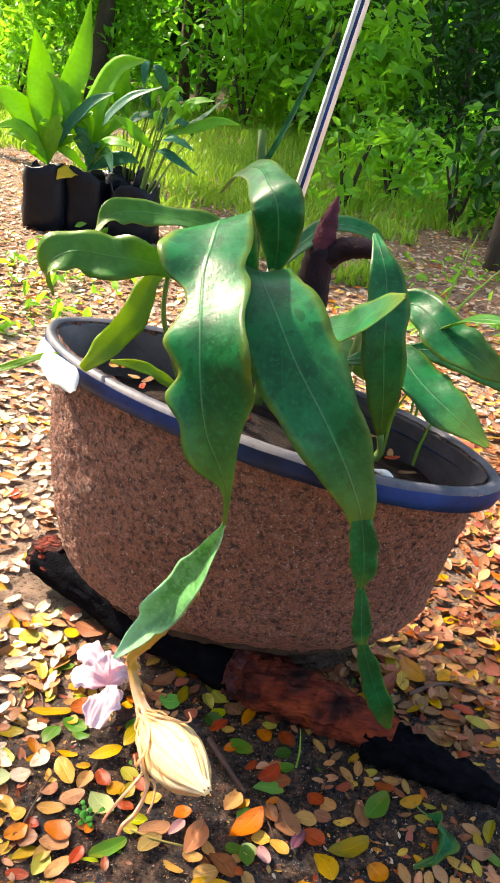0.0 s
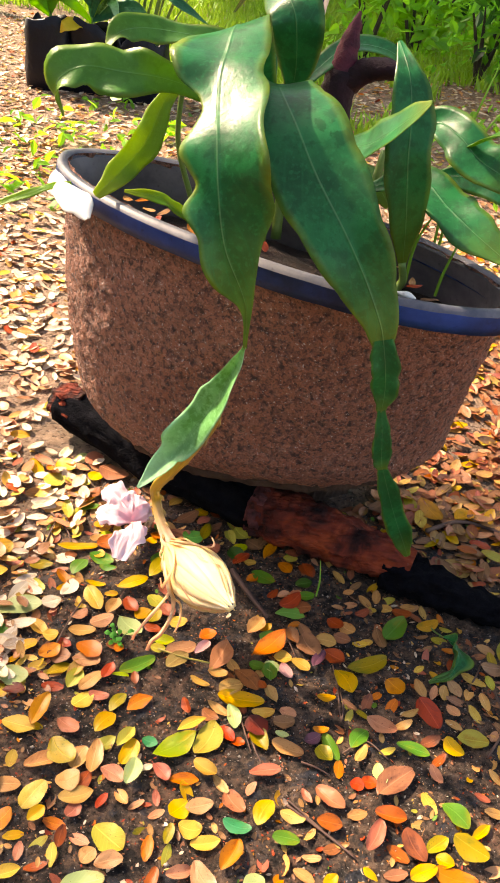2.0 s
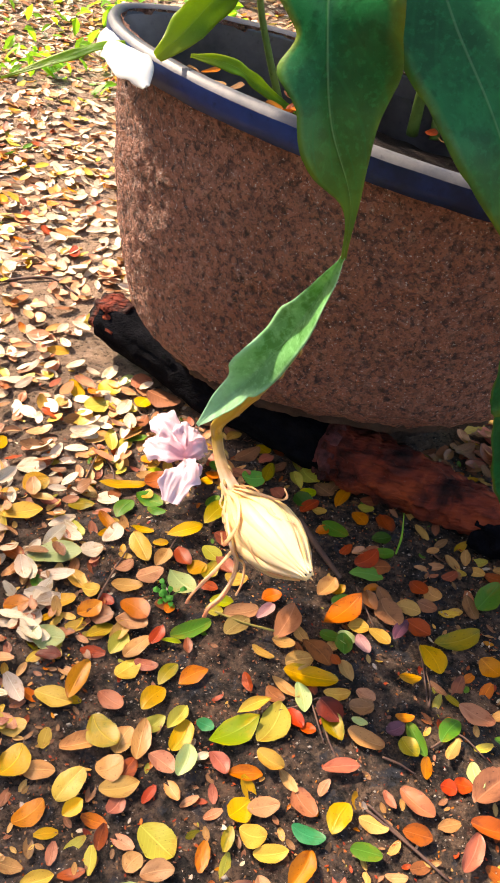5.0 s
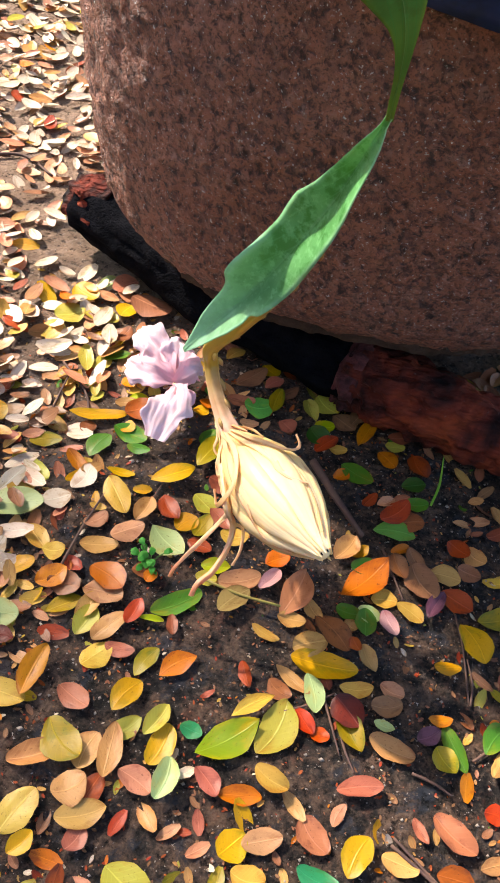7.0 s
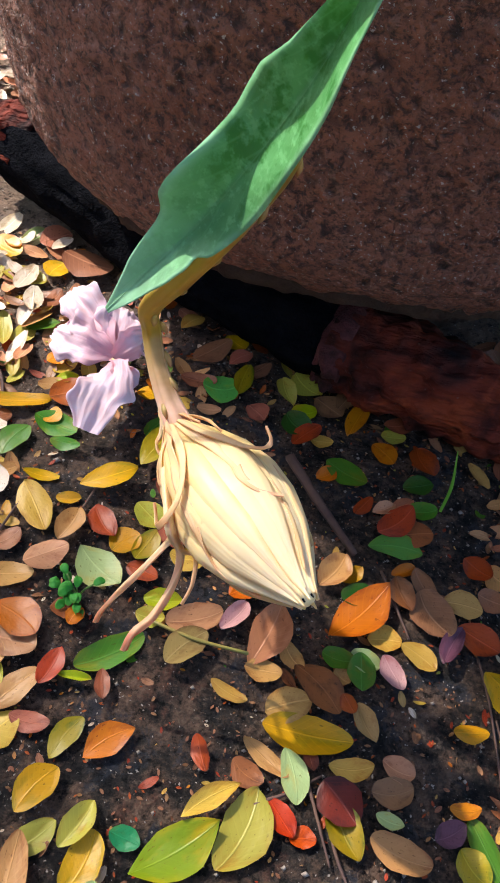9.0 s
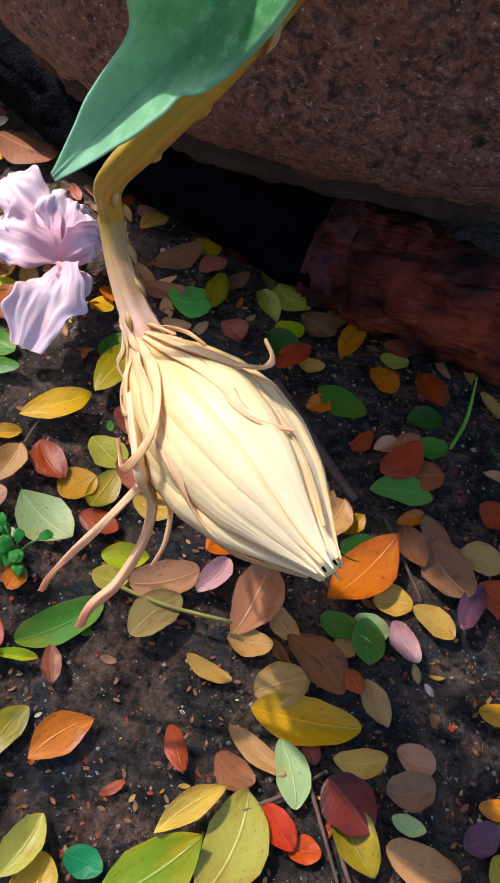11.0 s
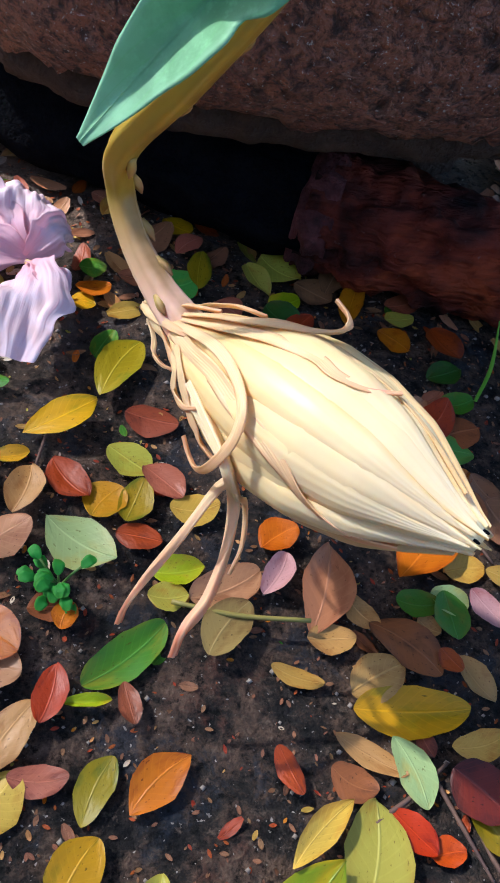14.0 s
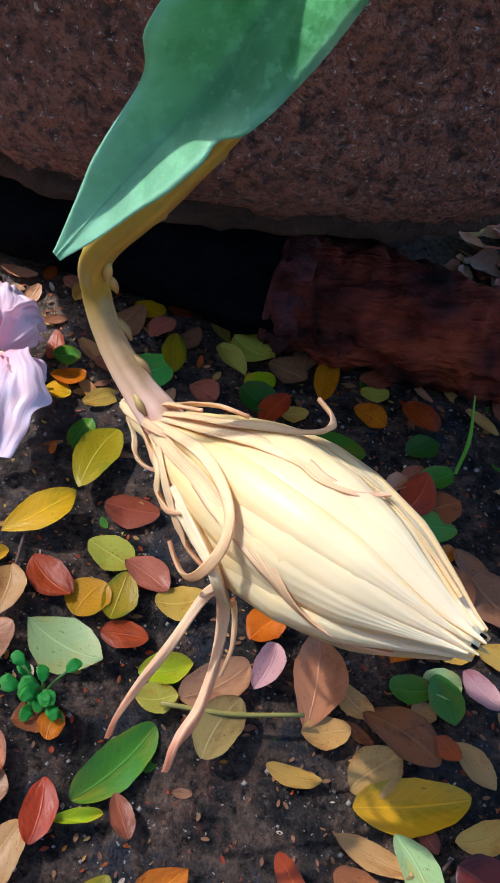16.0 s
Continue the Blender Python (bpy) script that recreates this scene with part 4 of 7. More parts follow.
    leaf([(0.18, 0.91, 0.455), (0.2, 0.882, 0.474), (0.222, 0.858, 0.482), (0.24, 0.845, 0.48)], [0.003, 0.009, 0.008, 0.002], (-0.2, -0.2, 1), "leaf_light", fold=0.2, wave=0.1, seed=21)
    leaf([(0.10, 0.95, 0.395), (0.143, 0.92, 0.418), (0.170, 0.88, 0.407), (0.196, 0.85, 0.395), (0.228, 0.825, 0.38)], [0.004, 0.017, 0.024, 0.021, 0.003], [(0.1, -0.9, 0.7), (0.2, -0.9, 0.7)], "leaf", fold=0.15, wave=0.12, crenate=0.08, seed=22)
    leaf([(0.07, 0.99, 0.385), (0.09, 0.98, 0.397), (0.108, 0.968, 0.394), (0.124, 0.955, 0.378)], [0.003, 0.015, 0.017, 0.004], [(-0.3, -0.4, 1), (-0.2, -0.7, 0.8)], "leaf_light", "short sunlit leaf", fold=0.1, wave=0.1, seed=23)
    leaf([(0.01, 1.05, 0.45), (0.035, 1.08, 0.477), (0.065, 1.10, 0.498), (0.11, 1.10, 0.494), (0.13, 1.09, 0.47)], [0.004, 0.012, 0.014, 0.012, 0.002], (0, -0.5, 0.9), "leaf", fold=0.2, wave=0.1, seed=24)
    leaf([(0.16, 1.0, 0.40), (0.20, 0.98, 0.41), (0.24, 0.96, 0.405), (0.28, 0.94, 0.385)], [0.004, 0.016, 0.018, 0.003], (0, -0.9, 0.5), "leaf", fold=0.2, wave=0.1, seed=25)
    # stems rising from the soil
    for pts, r in (((( -0.06, 0.955, 0.325), (-0.075, 0.945, 0.37), (-0.088, 0.94, 0.42), (-0.085, 0.94, 0.475)), 0.0028),
                   (((-0.05, 0.955, 0.325), (-0.048, 0.95, 0.36), (-0.04, 0.93, 0.42)), 0.004),
                   (((0.0, 0.96, 0.325), (0.002, 0.96, 0.38), (0.0, 0.955, 0.435)), 0.005),
                   (((0.015, 0.97, 0.325), (0.014, 0.98, 0.40), (0.012, 1.0, 0.465)), 0.005),
                   (((0.05, 0.96, 0.325), (0.05, 0.95, 0.37), (0.05, 0.93, 0.425)), 0.0045),
                   (((0.10, 0.94, 0.32), (0.10, 0.945, 0.36), (0.11, 0.96, 0.43)), 0.0045),
                   (((0.14, 0.89, 0.32), (0.145, 0.89, 0.33), (0.141, 0.888, 0.348)), 0.004),
                   (((0.12, 0.95, 0.32), (0.14, 0.97, 0.36), (0.165, 1.0, 0.402)), 0.004),
                   (((-0.02, 0.99, 0.325), (-0.01, 1.02, 0.38), (0.01, 1.05, 0.452)), 0.004),
                   (((0.07, 0.97, 0.32), (0.068, 0.985, 0.35), (0.07, 0.99, 0.388)), 0.004)):
        part("stem", tube_mesh("cactus_stem", q(*pts), [r * 1.2, r, r * 0.9], M["stem_green"], 14, 8), plant)

    # ---- the hanging flower
    tube_pts = [(0.000, 0.760, 0.246), (-0.006, 0.759, 0.234), (-0.011, 0.758, 0.219), (-0.026, 0.754, 0.193), (-0.045, 0.755, 0.163), (-0.0605, 0.768, 0.133), (-0.0610, 0.775, 0.113), (-0.0555, 0.766, 0.099), (-0.0455, 0.751, 0.090), (-0.0345, 0.737, 0.085)]
    flower = part("flower", tube_mesh("flower_tube", q(*tube_pts), [0.002, 0.0042, 0.0052, 0.0054, 0.0053, 0.0050, 0.0046, 0.0047, 0.0056, 0.0072], M["tube"], 90, 30, 0.012, 2, True, 0.09), plant, "wilted cream-white flower on a bent tube")
    neck, tip = np.array((-0.0355, 0.737, 0.084)) - o, np.array((0.0345, 0.6415, 0.1135)) - o
    ax = unit(tip - neck)
    toward = unit(np.array((-0.3, -0.5, 0.9)) - ax * (ax @ np.array((-0.3, -0.5, 0.9))))
    side = np.cross(ax, toward)
    L = float(np.linalg.norm(tip - neck))

    def girth(s):
        return float(np.interp(s, [-0.2, -0.08, 0, 0.06, 0.15, 0.3, 0.45, 0.6, 0.75, 0.88, 0.96, 1.0], [0.0032, 0.0042, 0.0080, 0.0108, 0.0154, 0.0208, 0.0236, 0.0226, 0.0180, 0.0110, 0.0060, 0.0042]))

    def middle(s):
        return neck + ax * (s * L) + side * (0.0014 * math.sin(math.pi * min(max(s, 0), 1)))

    def petal(centre, spread, lift, s0, s1, turn, material, label="", seed=0, plump=0.0026):
        rng = random.Random(seed)
        rows, cols = 30, 9
        verts, faces, uvs = [], [], []
        ph = rng.random() * 6
        for layer in (0, -0.0008):
            for i in range(rows):
                v = i / (rows - 1)
                s = s0 + (s1 - s0) * v
                half = spread * min(1.0, 0.35 + 2.2 * v) * min(1.0, 0.08 + 2.6 * (1 - v) ** 0.8)
                for k in range(cols):
                    u = 2 * k / (cols - 1) - 1
                    a = centre + turn * v + half * u
                    taper = min(1.0, 4 * max(0.0, 1 - s) + 0.15)
                    full = math.sin(math.pi * min(1.0, 0.04 + v)) ** 0.6 if v < 0.96 else 0.3
                    r = girth(min(s, 1.0)) + lift * taper + layer + plump * taper * (1 - u * u) * full
                    r += 0.0007 * taper * math.sin(5 * v + ph + 2.2 * u) - 0.0012 * taper * u ** 6
                    verts.append(middle(s) + r * (math.cos(a) * toward + math.sin(a) * side))
                    uvs.append((v, (u + 1) / 2))
        off = rows * cols
        for i in range(rows - 1):
            for k in range(cols - 1):
                a = i * cols + k
                faces.append((a, a + 1, a + 1 + cols, a + cols))
                faces.append((off + a, off + a + cols, off + a + 1 + cols, off + a + 1))
            a, b = i * cols, i * cols + cols - 1
            faces.append((a, a + cols, off + a + cols, off + a))
            faces.append((b, off + b, off + b + cols, b + cols))
        part("petal", mesh_of("petal", verts, faces, uvs, [M[material]]), flower, label)

    core = [[middle(s) + (girth(s) - 0.0012) * (math.cos(a) * toward + math.sin(a) * side) for a in np.linspace(0, 2 * math.pi, 25)[:-1]] for s in np.linspace(0.0, 0.985, 30)]
    core_me = ring_surface("bud_core", core, M["petal_inner"], True)
    part("inner_petals", core_me, flower, "tightly furled cream inner petals")
    for k in range(7):
        petal(k * 2 * math.pi / 7 + 0.2, 0.75, -0.0010 - 0.0003 * (k % 2), 0.02, 1.01 - 0.012 * (k % 3), 0.35, "petal", seed=k)
    for k, (c, w, s1) in enumerate(((-0.1, 0.40, 0.985), (0.55, 0.40, 0.99), (-0.80, 0.42, 0.97), (-1.60, 0.45, 0.95), (1.15, 0.40, 0.97), (2.7, 0.5, 0.95), (-2.4, 0.5, 0.96))):
        petal(c, w, 0.0001, 0.0, s1, 0.2, "petal", seed=20 + k)
    for k, (c, w, s1) in enumerate(((1.72, 0.24, 0.96), (2.25, 0.3, 0.93), (-1.45, 0.15, 0.99), (-2.0, 0.2, 0.80), (3.0, 0.3, 0.9))):
        petal(c, w, 0.0012, 0.0, s1, 0.05, "petal_brown", "browned outer petal", seed=40 + k, plump=0.0012)
    for k, (a, d) in enumerate(((0.3, 0.0030), (-1.0, 0.0032))):
        p = middle(1.0) + d * (math.cos(a) * toward + math.sin(a) * side)
        part("anther", tube_mesh("anther", [p - ax * 0.003, p - ax * 0.001, p], [0.0003, 0.0005, 0.0003], M["char_shade"], 6, 6), flower, "dark withered anther")

    def on(s, a, lift=0.002):
        return middle(s) + (girth(s) + lift) * (math.cos(a) * toward + math.sin(a) * side)

    def outward(s, a):
        return math.cos(a) * toward + math.sin(a) * side

    def strap(pts, half, label="", material="sepal", thick=0.0007, hang=()):
        """A withered sepal lying on the bud: (along, round, lift) places, then free points."""
        path = [on(*p) for p in pts] + [np.array(p) - o for p in hang]
        face = [outward(p[0], p[1]) for p in pts] + [outward(*pts[-1][:2])] * len(hang)
        part("sepal", blade_mesh("sepal", path, [half * 0.8, half, half, half * 0.85, half * 0.65, half * 0.35], face, M[material], fold=0.25, wave=0.25, thick=thick, count=40, across=6, seed=int(half * 1e5)), flower, label)

    strap([(-0.05, 0.1, 0.0), (0.14, 0.0, 0.002), (0.277, 0.02, 0.003), (0.389, 0.16, 0.004), (0.460, 0.36, 0.005), (0.475, 0.68, 0.006), (0.430, 1.05, 0.008), (0.360, 1.30, 0.010), (0.30, 1.34, 0.009), (0.275, 1.20, 0.008)], 0.0019, "curled dry sepal hooked over the bud")
    strap([(-0.06, -0.6, 0.0), (0.122, -0.42, 0.003), (0.257, -0.50, 0.004), (0.349, -0.68, 0.004), (0.425, -0.95, 0.004), (0.445, -1.22, 0.006), (0.425, -1.28, 0.010), (0.372, -1.26, 0.0135)], 0.0018, "dry sepal with a hooked end")
    strap([(0.0, -0.3, 0.0), (0.219, -0.34, 0.002), (0.389, -0.50, 0.0022), (0.492, -0.56, 0.002), (0.567, -0.52, 0.002), (0.637, -0.66, 0.002), (0.678, -1.05, 0.003)], 0.0024, "flat tan sepal lying on the petals")
    strap([(0.0, 0.3, 0.0), (0.16, 0.30, 0.0015), (0.298, 0.30, 0.0016), (0.398, 0.40, 0.0016), (0.499, 0.50, 0.0016), (0.579, 0.66, 0.0016), (0.649, 0.92, 0.0016), (0.716, 1.2, 0.0016), (0.775, 1.4, 0.0016), (0.859, 1.53, 0.0014)], 0.0030, "long flat sepal lying along the bud")
    strap([(0.02, 0.7, 0.0), (0.127, 0.75, 0.003), (0.151, 1.10, 0.004), (0.227, 1.05, 0.004), (0.300, 0.80, 0.002)], 0.0017)
    strap([(0.02, 0.5, 0.0), (0.16, 0.62, 0.003), (0.255, 1.08, 0.003), (0.298, 1.34, 0.004), (0.36, 1.45, 0.004)], 0.0020)
    strap([(-0.16, 1.5, 0.0), (-0.092, 1.56, 0.0035), (-0.026, 1.30, 0.006), (0.032, 1.25, 0.0045), (0.085, 1.08, 0.0015)], 0.0012)
    strap([(-0.10, -1.2, 0.0), (0.0, -1.1, 0.003), (0.14, -0.95, 0.004), (0.26, -0.9, 0.003)], 0.0014)
    strap([(-0.20, -0.4, -0.001), (-0.10, -0.5, 0.002), (0.0, -0.75, 0.003), (0.10, -0.9, 0.002)], 0.0015)
    strap([(-0.20, 0.4, -0.001), (-0.10, 0.35, 0.001), (0.02, 0.2, 0.002), (0.12, 0.1, 0.001)], 0.0018)
    strap([(-0.14, 0.9, 0.0), (-0.04, 0.85, 0.001), (0.08, 0.8, 0.002), (0.20, 0.95, 0.002)], 0.0017)
    strap([(0.12, -0.75, 0.001), (0.3, -0.9, 0.001), (0.5, -1.05, 0.001), (0.72, -1.1, 0.001), (0.92, -0.9, 0.001)], 0.0018, "", "petal_brown")
    strap([(0.20, 0.9, 0.002), (0.38, 1.05, 0.003), (0.46, 1.2, 0.004)], 0.0017, "long hanging dry sepal with a red tip", "sepal_red", 0.0015, [(-0.0275, 0.678, 0.080), (-0.036, 0.670, 0.068), (-0.046, 0.662, 0.055), (-0.052, 0.656, 0.047), (-0.054, 0.653, 0.041)])
    strap([(0.22, 0.7, 0.002), (0.40, 0.88, 0.004), (0.47, 1.1, 0.006)], 0.0022, "long hanging dry sepal with a red tip", "sepal_red", 0.0018, [(-0.0215, 0.676, 0.076), (-0.0225, 0.668, 0.062), (-0.028, 0.655, 0.054), (-0.035, 0.646, 0.051), (-0.0375, 0.641, 0.044)])
    strap([(0.42, 1.35, 0.003), (0.47, 1.5, 0.006)], 0.0012, "", "sepal", 0.0010, [(-0.016, 0.684, 0.064), (-0.015, 0.678, 0.050), (-0.018, 0.672, 0.040)])
    # scale-like bracts on the tube
    c = spline(q(*tube_pts), 60)
    for k, i in enumerate((10, 16, 22, 27, 33, 38, 44, 49, 53)):
        t = unit(c[i + 1] - c[i - 1])
        n1 = unit(np.cross(t, (0.3 * math.sin(k * 2.1), 1, math.cos(k * 2.4))))
        part("bract", tube_mesh("bract", [c[i] + n1 * 0.0042, c[i] + n1 * 0.0060 + t * 0.004, c[i] + n1 * 0.0068 + t * 0.008], [0.0015, 0.0018, 0.0004], M["bract"], 8, 6), flower)


build_plant()


# ---------------------------------------------------------------- pink blossom on the ground
def build_blossom():
    b = thing("fallen_blossom", "fallen crumpled pale pink blossom lying on dead leaves", "flower", at=(-0.102, 0.846, 0.006))

    def petal(pts, widths, facing, seed):
        part("petal", blade_mesh("pink_petal", pts, [1.05 * w for w in widths], facing, M["pink"], fold=0.10, wave=0.16, crenate=0.001, ripple=0.12, pleat=0.24, thick=0.0003, count=56, across=28, seed=seed), b)

    petal([(0.0, 0.004, 0.010), (-0.016, 0.018, 0.019), (-0.030, 0.032, 0.024), (-0.042, 0.048, 0.018)], [0.003, 0.010, 0.014, 0.014, 0.010, 0.003], [(-0.5, -0.6, 1), (0.1, -0.7, 1)], 1)
    petal([(0.0, 0.003, 0.010), (-0.018, 0.004, 0.016), (-0.032, 0.010, 0.013), (-0.044, 0.020, 0.006)], [0.003, 0.011, 0.015, 0.015, 0.010, 0.004], [(0.2, -0.7, 1), (-0.3, -0.5, 1)], 2)
    petal([(0.0, 0.004, 0.010), (-0.002, 0.018, 0.022), (-0.003, 0.030, 0.026), (-0.003, 0.040, 0.020)], [0.003, 0.009, 0.013, 0.013, 0.009, 0.003], [(-0.3, -0.8, 0.8), (0.3, -0.7, 1)], 3)
    petal([(0.0, 0.003, 0.010), (0.009, 0.009, 0.017), (0.014, 0.014, 0.019), (0.019, 0.020, 0.012)], [0.003, 0.008, 0.010, 0.010, 0.007, 0.003], [(0.3, -0.9, 0.6), (0.5, -0.4, 1)], 4)
    petal([(0.002, -0.002, 0.012), (0.007, -0.020, 0.020), (0.005, -0.038, 0.018), (0.000, -0.058, 0.006)], [0.003, 0.009, 0.013, 0.016, 0.015, 0.008], [(-0.2, -0.5, 1), (-0.4, -0.6, 0.9)], 5)
    petal([(0.002, -0.002, 0.012), (0.012, -0.016, 0.018), (0.017, -0.030, 0.012)], [0.003, 0.007, 0.009, 0.004], (0.6, -0.4, 1), 6)
    part("stalk", tube_mesh("blossom_stalk", [(0.0, 0.0, 0.010), (0.008, -0.004, 0.010), (0.018, -0.006, 0.004)], [0.0014, 0.001], M["sepal"], 8, 6), b)


build_blossom()


# ---------------------------------------------------------------- wood, pipe and cane behind the planter
def build_behind():
    s = thing("stump", "weathered forked dead branch stump standing in the planter", "stump", at=(0.06, 1.06, 0))
    o = np.array((0.06, 1.06, 0.0))
    q = lambda *p: [np.array(v) - o for v in p]
    part("trunk", tube_mesh("stump_trunk", q((0.045, 1.05, 0.0), (0.047, 1.07, 0.30), (0.052, 1.08, 0.41), (0.058, 1.087, 0.475)), [0.032, 0.026, 0.021, 0.017], M["stump"], 30, 14, 0.07, 4), s)
    part("point", tube_mesh("stump_point", q((0.0575, 1.086, 0.468), (0.060, 1.089, 0.495), (0.064, 1.092, 0.517), (0.067, 1.094, 0.532)), [0.0165, 0.0115, 0.0068, 0.0012], M["stump_red"], 16, 10, 0.14, 6), s, "reddish splintered point")
    part("limb", tube_mesh("stump_limb", q((0.058, 1.085, 0.458), (0.082, 1.08, 0.478), (0.10, 1.07, 0.484), (0.118, 1.06, 0.484)), [0.013, 0.013, 0.011, 0.008], M["stump"], 18, 12, 0.1, 5), s)
    pipe = thing("metal_pole", "bright steel pole leaning behind the planter", "pole", at=(0.0, 1.22, 0))
    o2 = np.array((0.0, 1.22, 0.0))
    lean = np.array((0.19, 0.0, 1.0))
    base = np.array((-0.08, 1.2, -0.01))
    part("shaft", tube_mesh("pole_shaft", [base - o2, base + lean * 0.8 - o2, base + lean * 1.7 - o2], [0.0078, 0.0078], M["steel"], 12, 24), pipe)
    seam = np.array((0.0005, -0.0066, 0.0))
    part("seam", tube_mesh("pole_seam", [base - o2 + seam, base + lean * 0.8 - o2 + seam, base + lean * 1.68 - o2 + seam], [0.0022, 0.0022], M["rim"], 12, 10), pipe, "dark blue lengthwise groove")
    part("tip", tube_mesh("pole_tip", [base + lean * 1.7 - o2, base + lean * 1.715 - o2], [0.0078, 0.005], M["steel"], 4, 24), pipe)
    cane = thing("cane", "cut green cane standing behind the planter", "plant stem", at=(-0.02, 1.18, 0))
    o3 = np.array((-0.02, 1.18, 0.0))
    q3 = lambda *p: [np.array(v) - o3 for v in p]
    part("stem", tube_mesh("cane_stem", q3((-0.015, 1.12, 0.0), (-0.02, 1.15, 0.4), (-0.034, 1.2, 0.578)), [0.006, 0.0055, 0.005], M["leaf"], 16, 10), cane)
    part("leaf", blade_mesh("cane_leaf", q3((-0.032, 1.19, 0.535), (-0.02, 1.19, 0.553), (0.0, 1.19, 0.60), (0.018, 1.19, 0.648), (0.04, 1.19, 0.70)), [0.002, 0.004, 0.004, 0.003, 0.001], (-0.6, -1, 0.1), M["leaf"], fold=0.5), cane)
    for k, pts in enumerate((((0.18, 0.99, 0.32), (0.182, 1.0, 0.40), (0.191, 1.0, 0.455), (0.209, 1.0, 0.532)), ((0.185, 0.99, 0.32), (0.19, 1.0, 0.40), (0.205, 1.0, 0.45), (0.24, 1.0, 0.50)),
                            ((0.18, 0.90, 0.315), (0.183, 0.90, 0.34), (0.194, 0.90, 0.385)), ((0.15, 0.91, 0.32), (0.152, 0.91, 0.36), (0.165, 0.91, 0.395)), ((0.10, 0.93, 0.32), (0.105, 0.93, 0.36), (0.112, 0.93, 0.385)))):
        p0 = np.array(pts[0])
        w = thing("grass_blade", "thin green grass blade growing in the planter", "grass", "grass in the planter", at=tuple(p0))
        part("blade", blade_mesh("blade", [np.array(p) - p0 for p in pts], [0.0014, 0.0016, 0.0013, 0.0004], (-0.3, -1, 0.2), M["blade"], fold=0.3, thick=0.0004, count=14, across=2), w)


build_behind()


# ---------------------------------------------------------------- seedlings in bags
def build_seedling(at, size, leaves, seed, label, torn=0.0, slender=False):
    rng = random.Random(seed)
    t = thing("potted_seedling", label, "seedling", "seedlings in bags", at=at)
    w, h = size
    N = 28
    rings = []
    for k, (z, g) in enumerate(((0.0, 0.86), (0.01, 0.98), (0.3, 1.02), (0.6, 1.0), (0.85, 0.96), (1.0, 0.97), (1.02, 0.93), (0.9, 0.9), (0.82, 0.88))):
        ring = []
        for i in range(N):
            a = 2 * math.pi * i / N
            e = 0.62
            r = w / 2 * g * (1 + 0.12 * noise.noise((math.cos(a) * 2 + seed, math.sin(a) * 2, z * 3)))
            zz = z * h * (1 + (0.16 + torn) * noise.noise((math.cos(a) * 1.6, math.sin(a) * 1.6, seed * 3.1)) * (z > 0.7))
            ring.append(np.array((r * math.copysign(abs(math.cos(a)) ** e, math.cos(a)), r * math.copysign(abs(math.sin(a)) ** e, math.sin(a)), zz)))
        rings.append(ring)
    part("bag", ring_surface("nursery_bag", rings, M["bag"]), t, "creased black plastic bag")
    soil = [[p * np.array((0.9, 0.9, 1)) for p in rings[-1]], [p * np.array((0.3, 0.3, 1)) for p in rings[-1]]]
    part("soil", ring_surface("bag_soil", soil, M["pot_soil"], True), t)
    crown = np.mean([np.array(v[0][0]) for v in leaves], axis=0)
    extra = []
    for k in range(9):
        a, ln, up = rng.uniform(0, 6.28), rng.uniform(0.10, 0.20) * (0.55 if slender else 1), rng.uniform(0.2, 1.1)
        d = np.array((math.cos(a), 0.5 * math.sin(a), up)) * ln / math.hypot(1, up)
        p0 = crown + np.array((0, 0, rng.uniform(-0.03, 0.06))) + (np.array((rng.uniform(-0.02, 0.14), 0, rng.uniform(0.03, 0.09))) if slender else 0)
        extra.append(((p0, p0 + d * 0.4 + np.array((0, 0, 0.02)), p0 + d * 0.75 + np.array((0, 0, 0.02)), p0 + d), rng.uniform(0.022, 0.038) * (0.6 if slender else 0.85), (0.3 * math.cos(a), -1, 0.5), rng.choice(["seedling", "seedling", "seedling_dark"])))
    for pts, width, facing, m in list(leaves) + extra:
        pts = [np.array(p) for p in pts]
        width = width * 0.88
        root = np.array((pts[0][0] * 0.25, pts[0][1] * 0.25, h * 0.82))
        part("stem", tube_mesh("seedling_stem", [root, (root + pts[0]) / 2 + np.array((0, 0, 0.01)), pts[0]], [0.004, 0.0026, 0.002] if slender else [0.006, 0.004, 0.003], M["stem_green"], 8, 6), t)
        part("leaf", blade_mesh("seedling_leaf", pts, [0.004, width * 0.75, width, width * 0.9, width * 0.55, 0.001], facing, M[m], fold=0.2, wave=0.12, count=22, across=6, thick=0.0008, seed=rng.randrange(99)), t)
    return t


S, SD = "seedling", "seedling_dark"
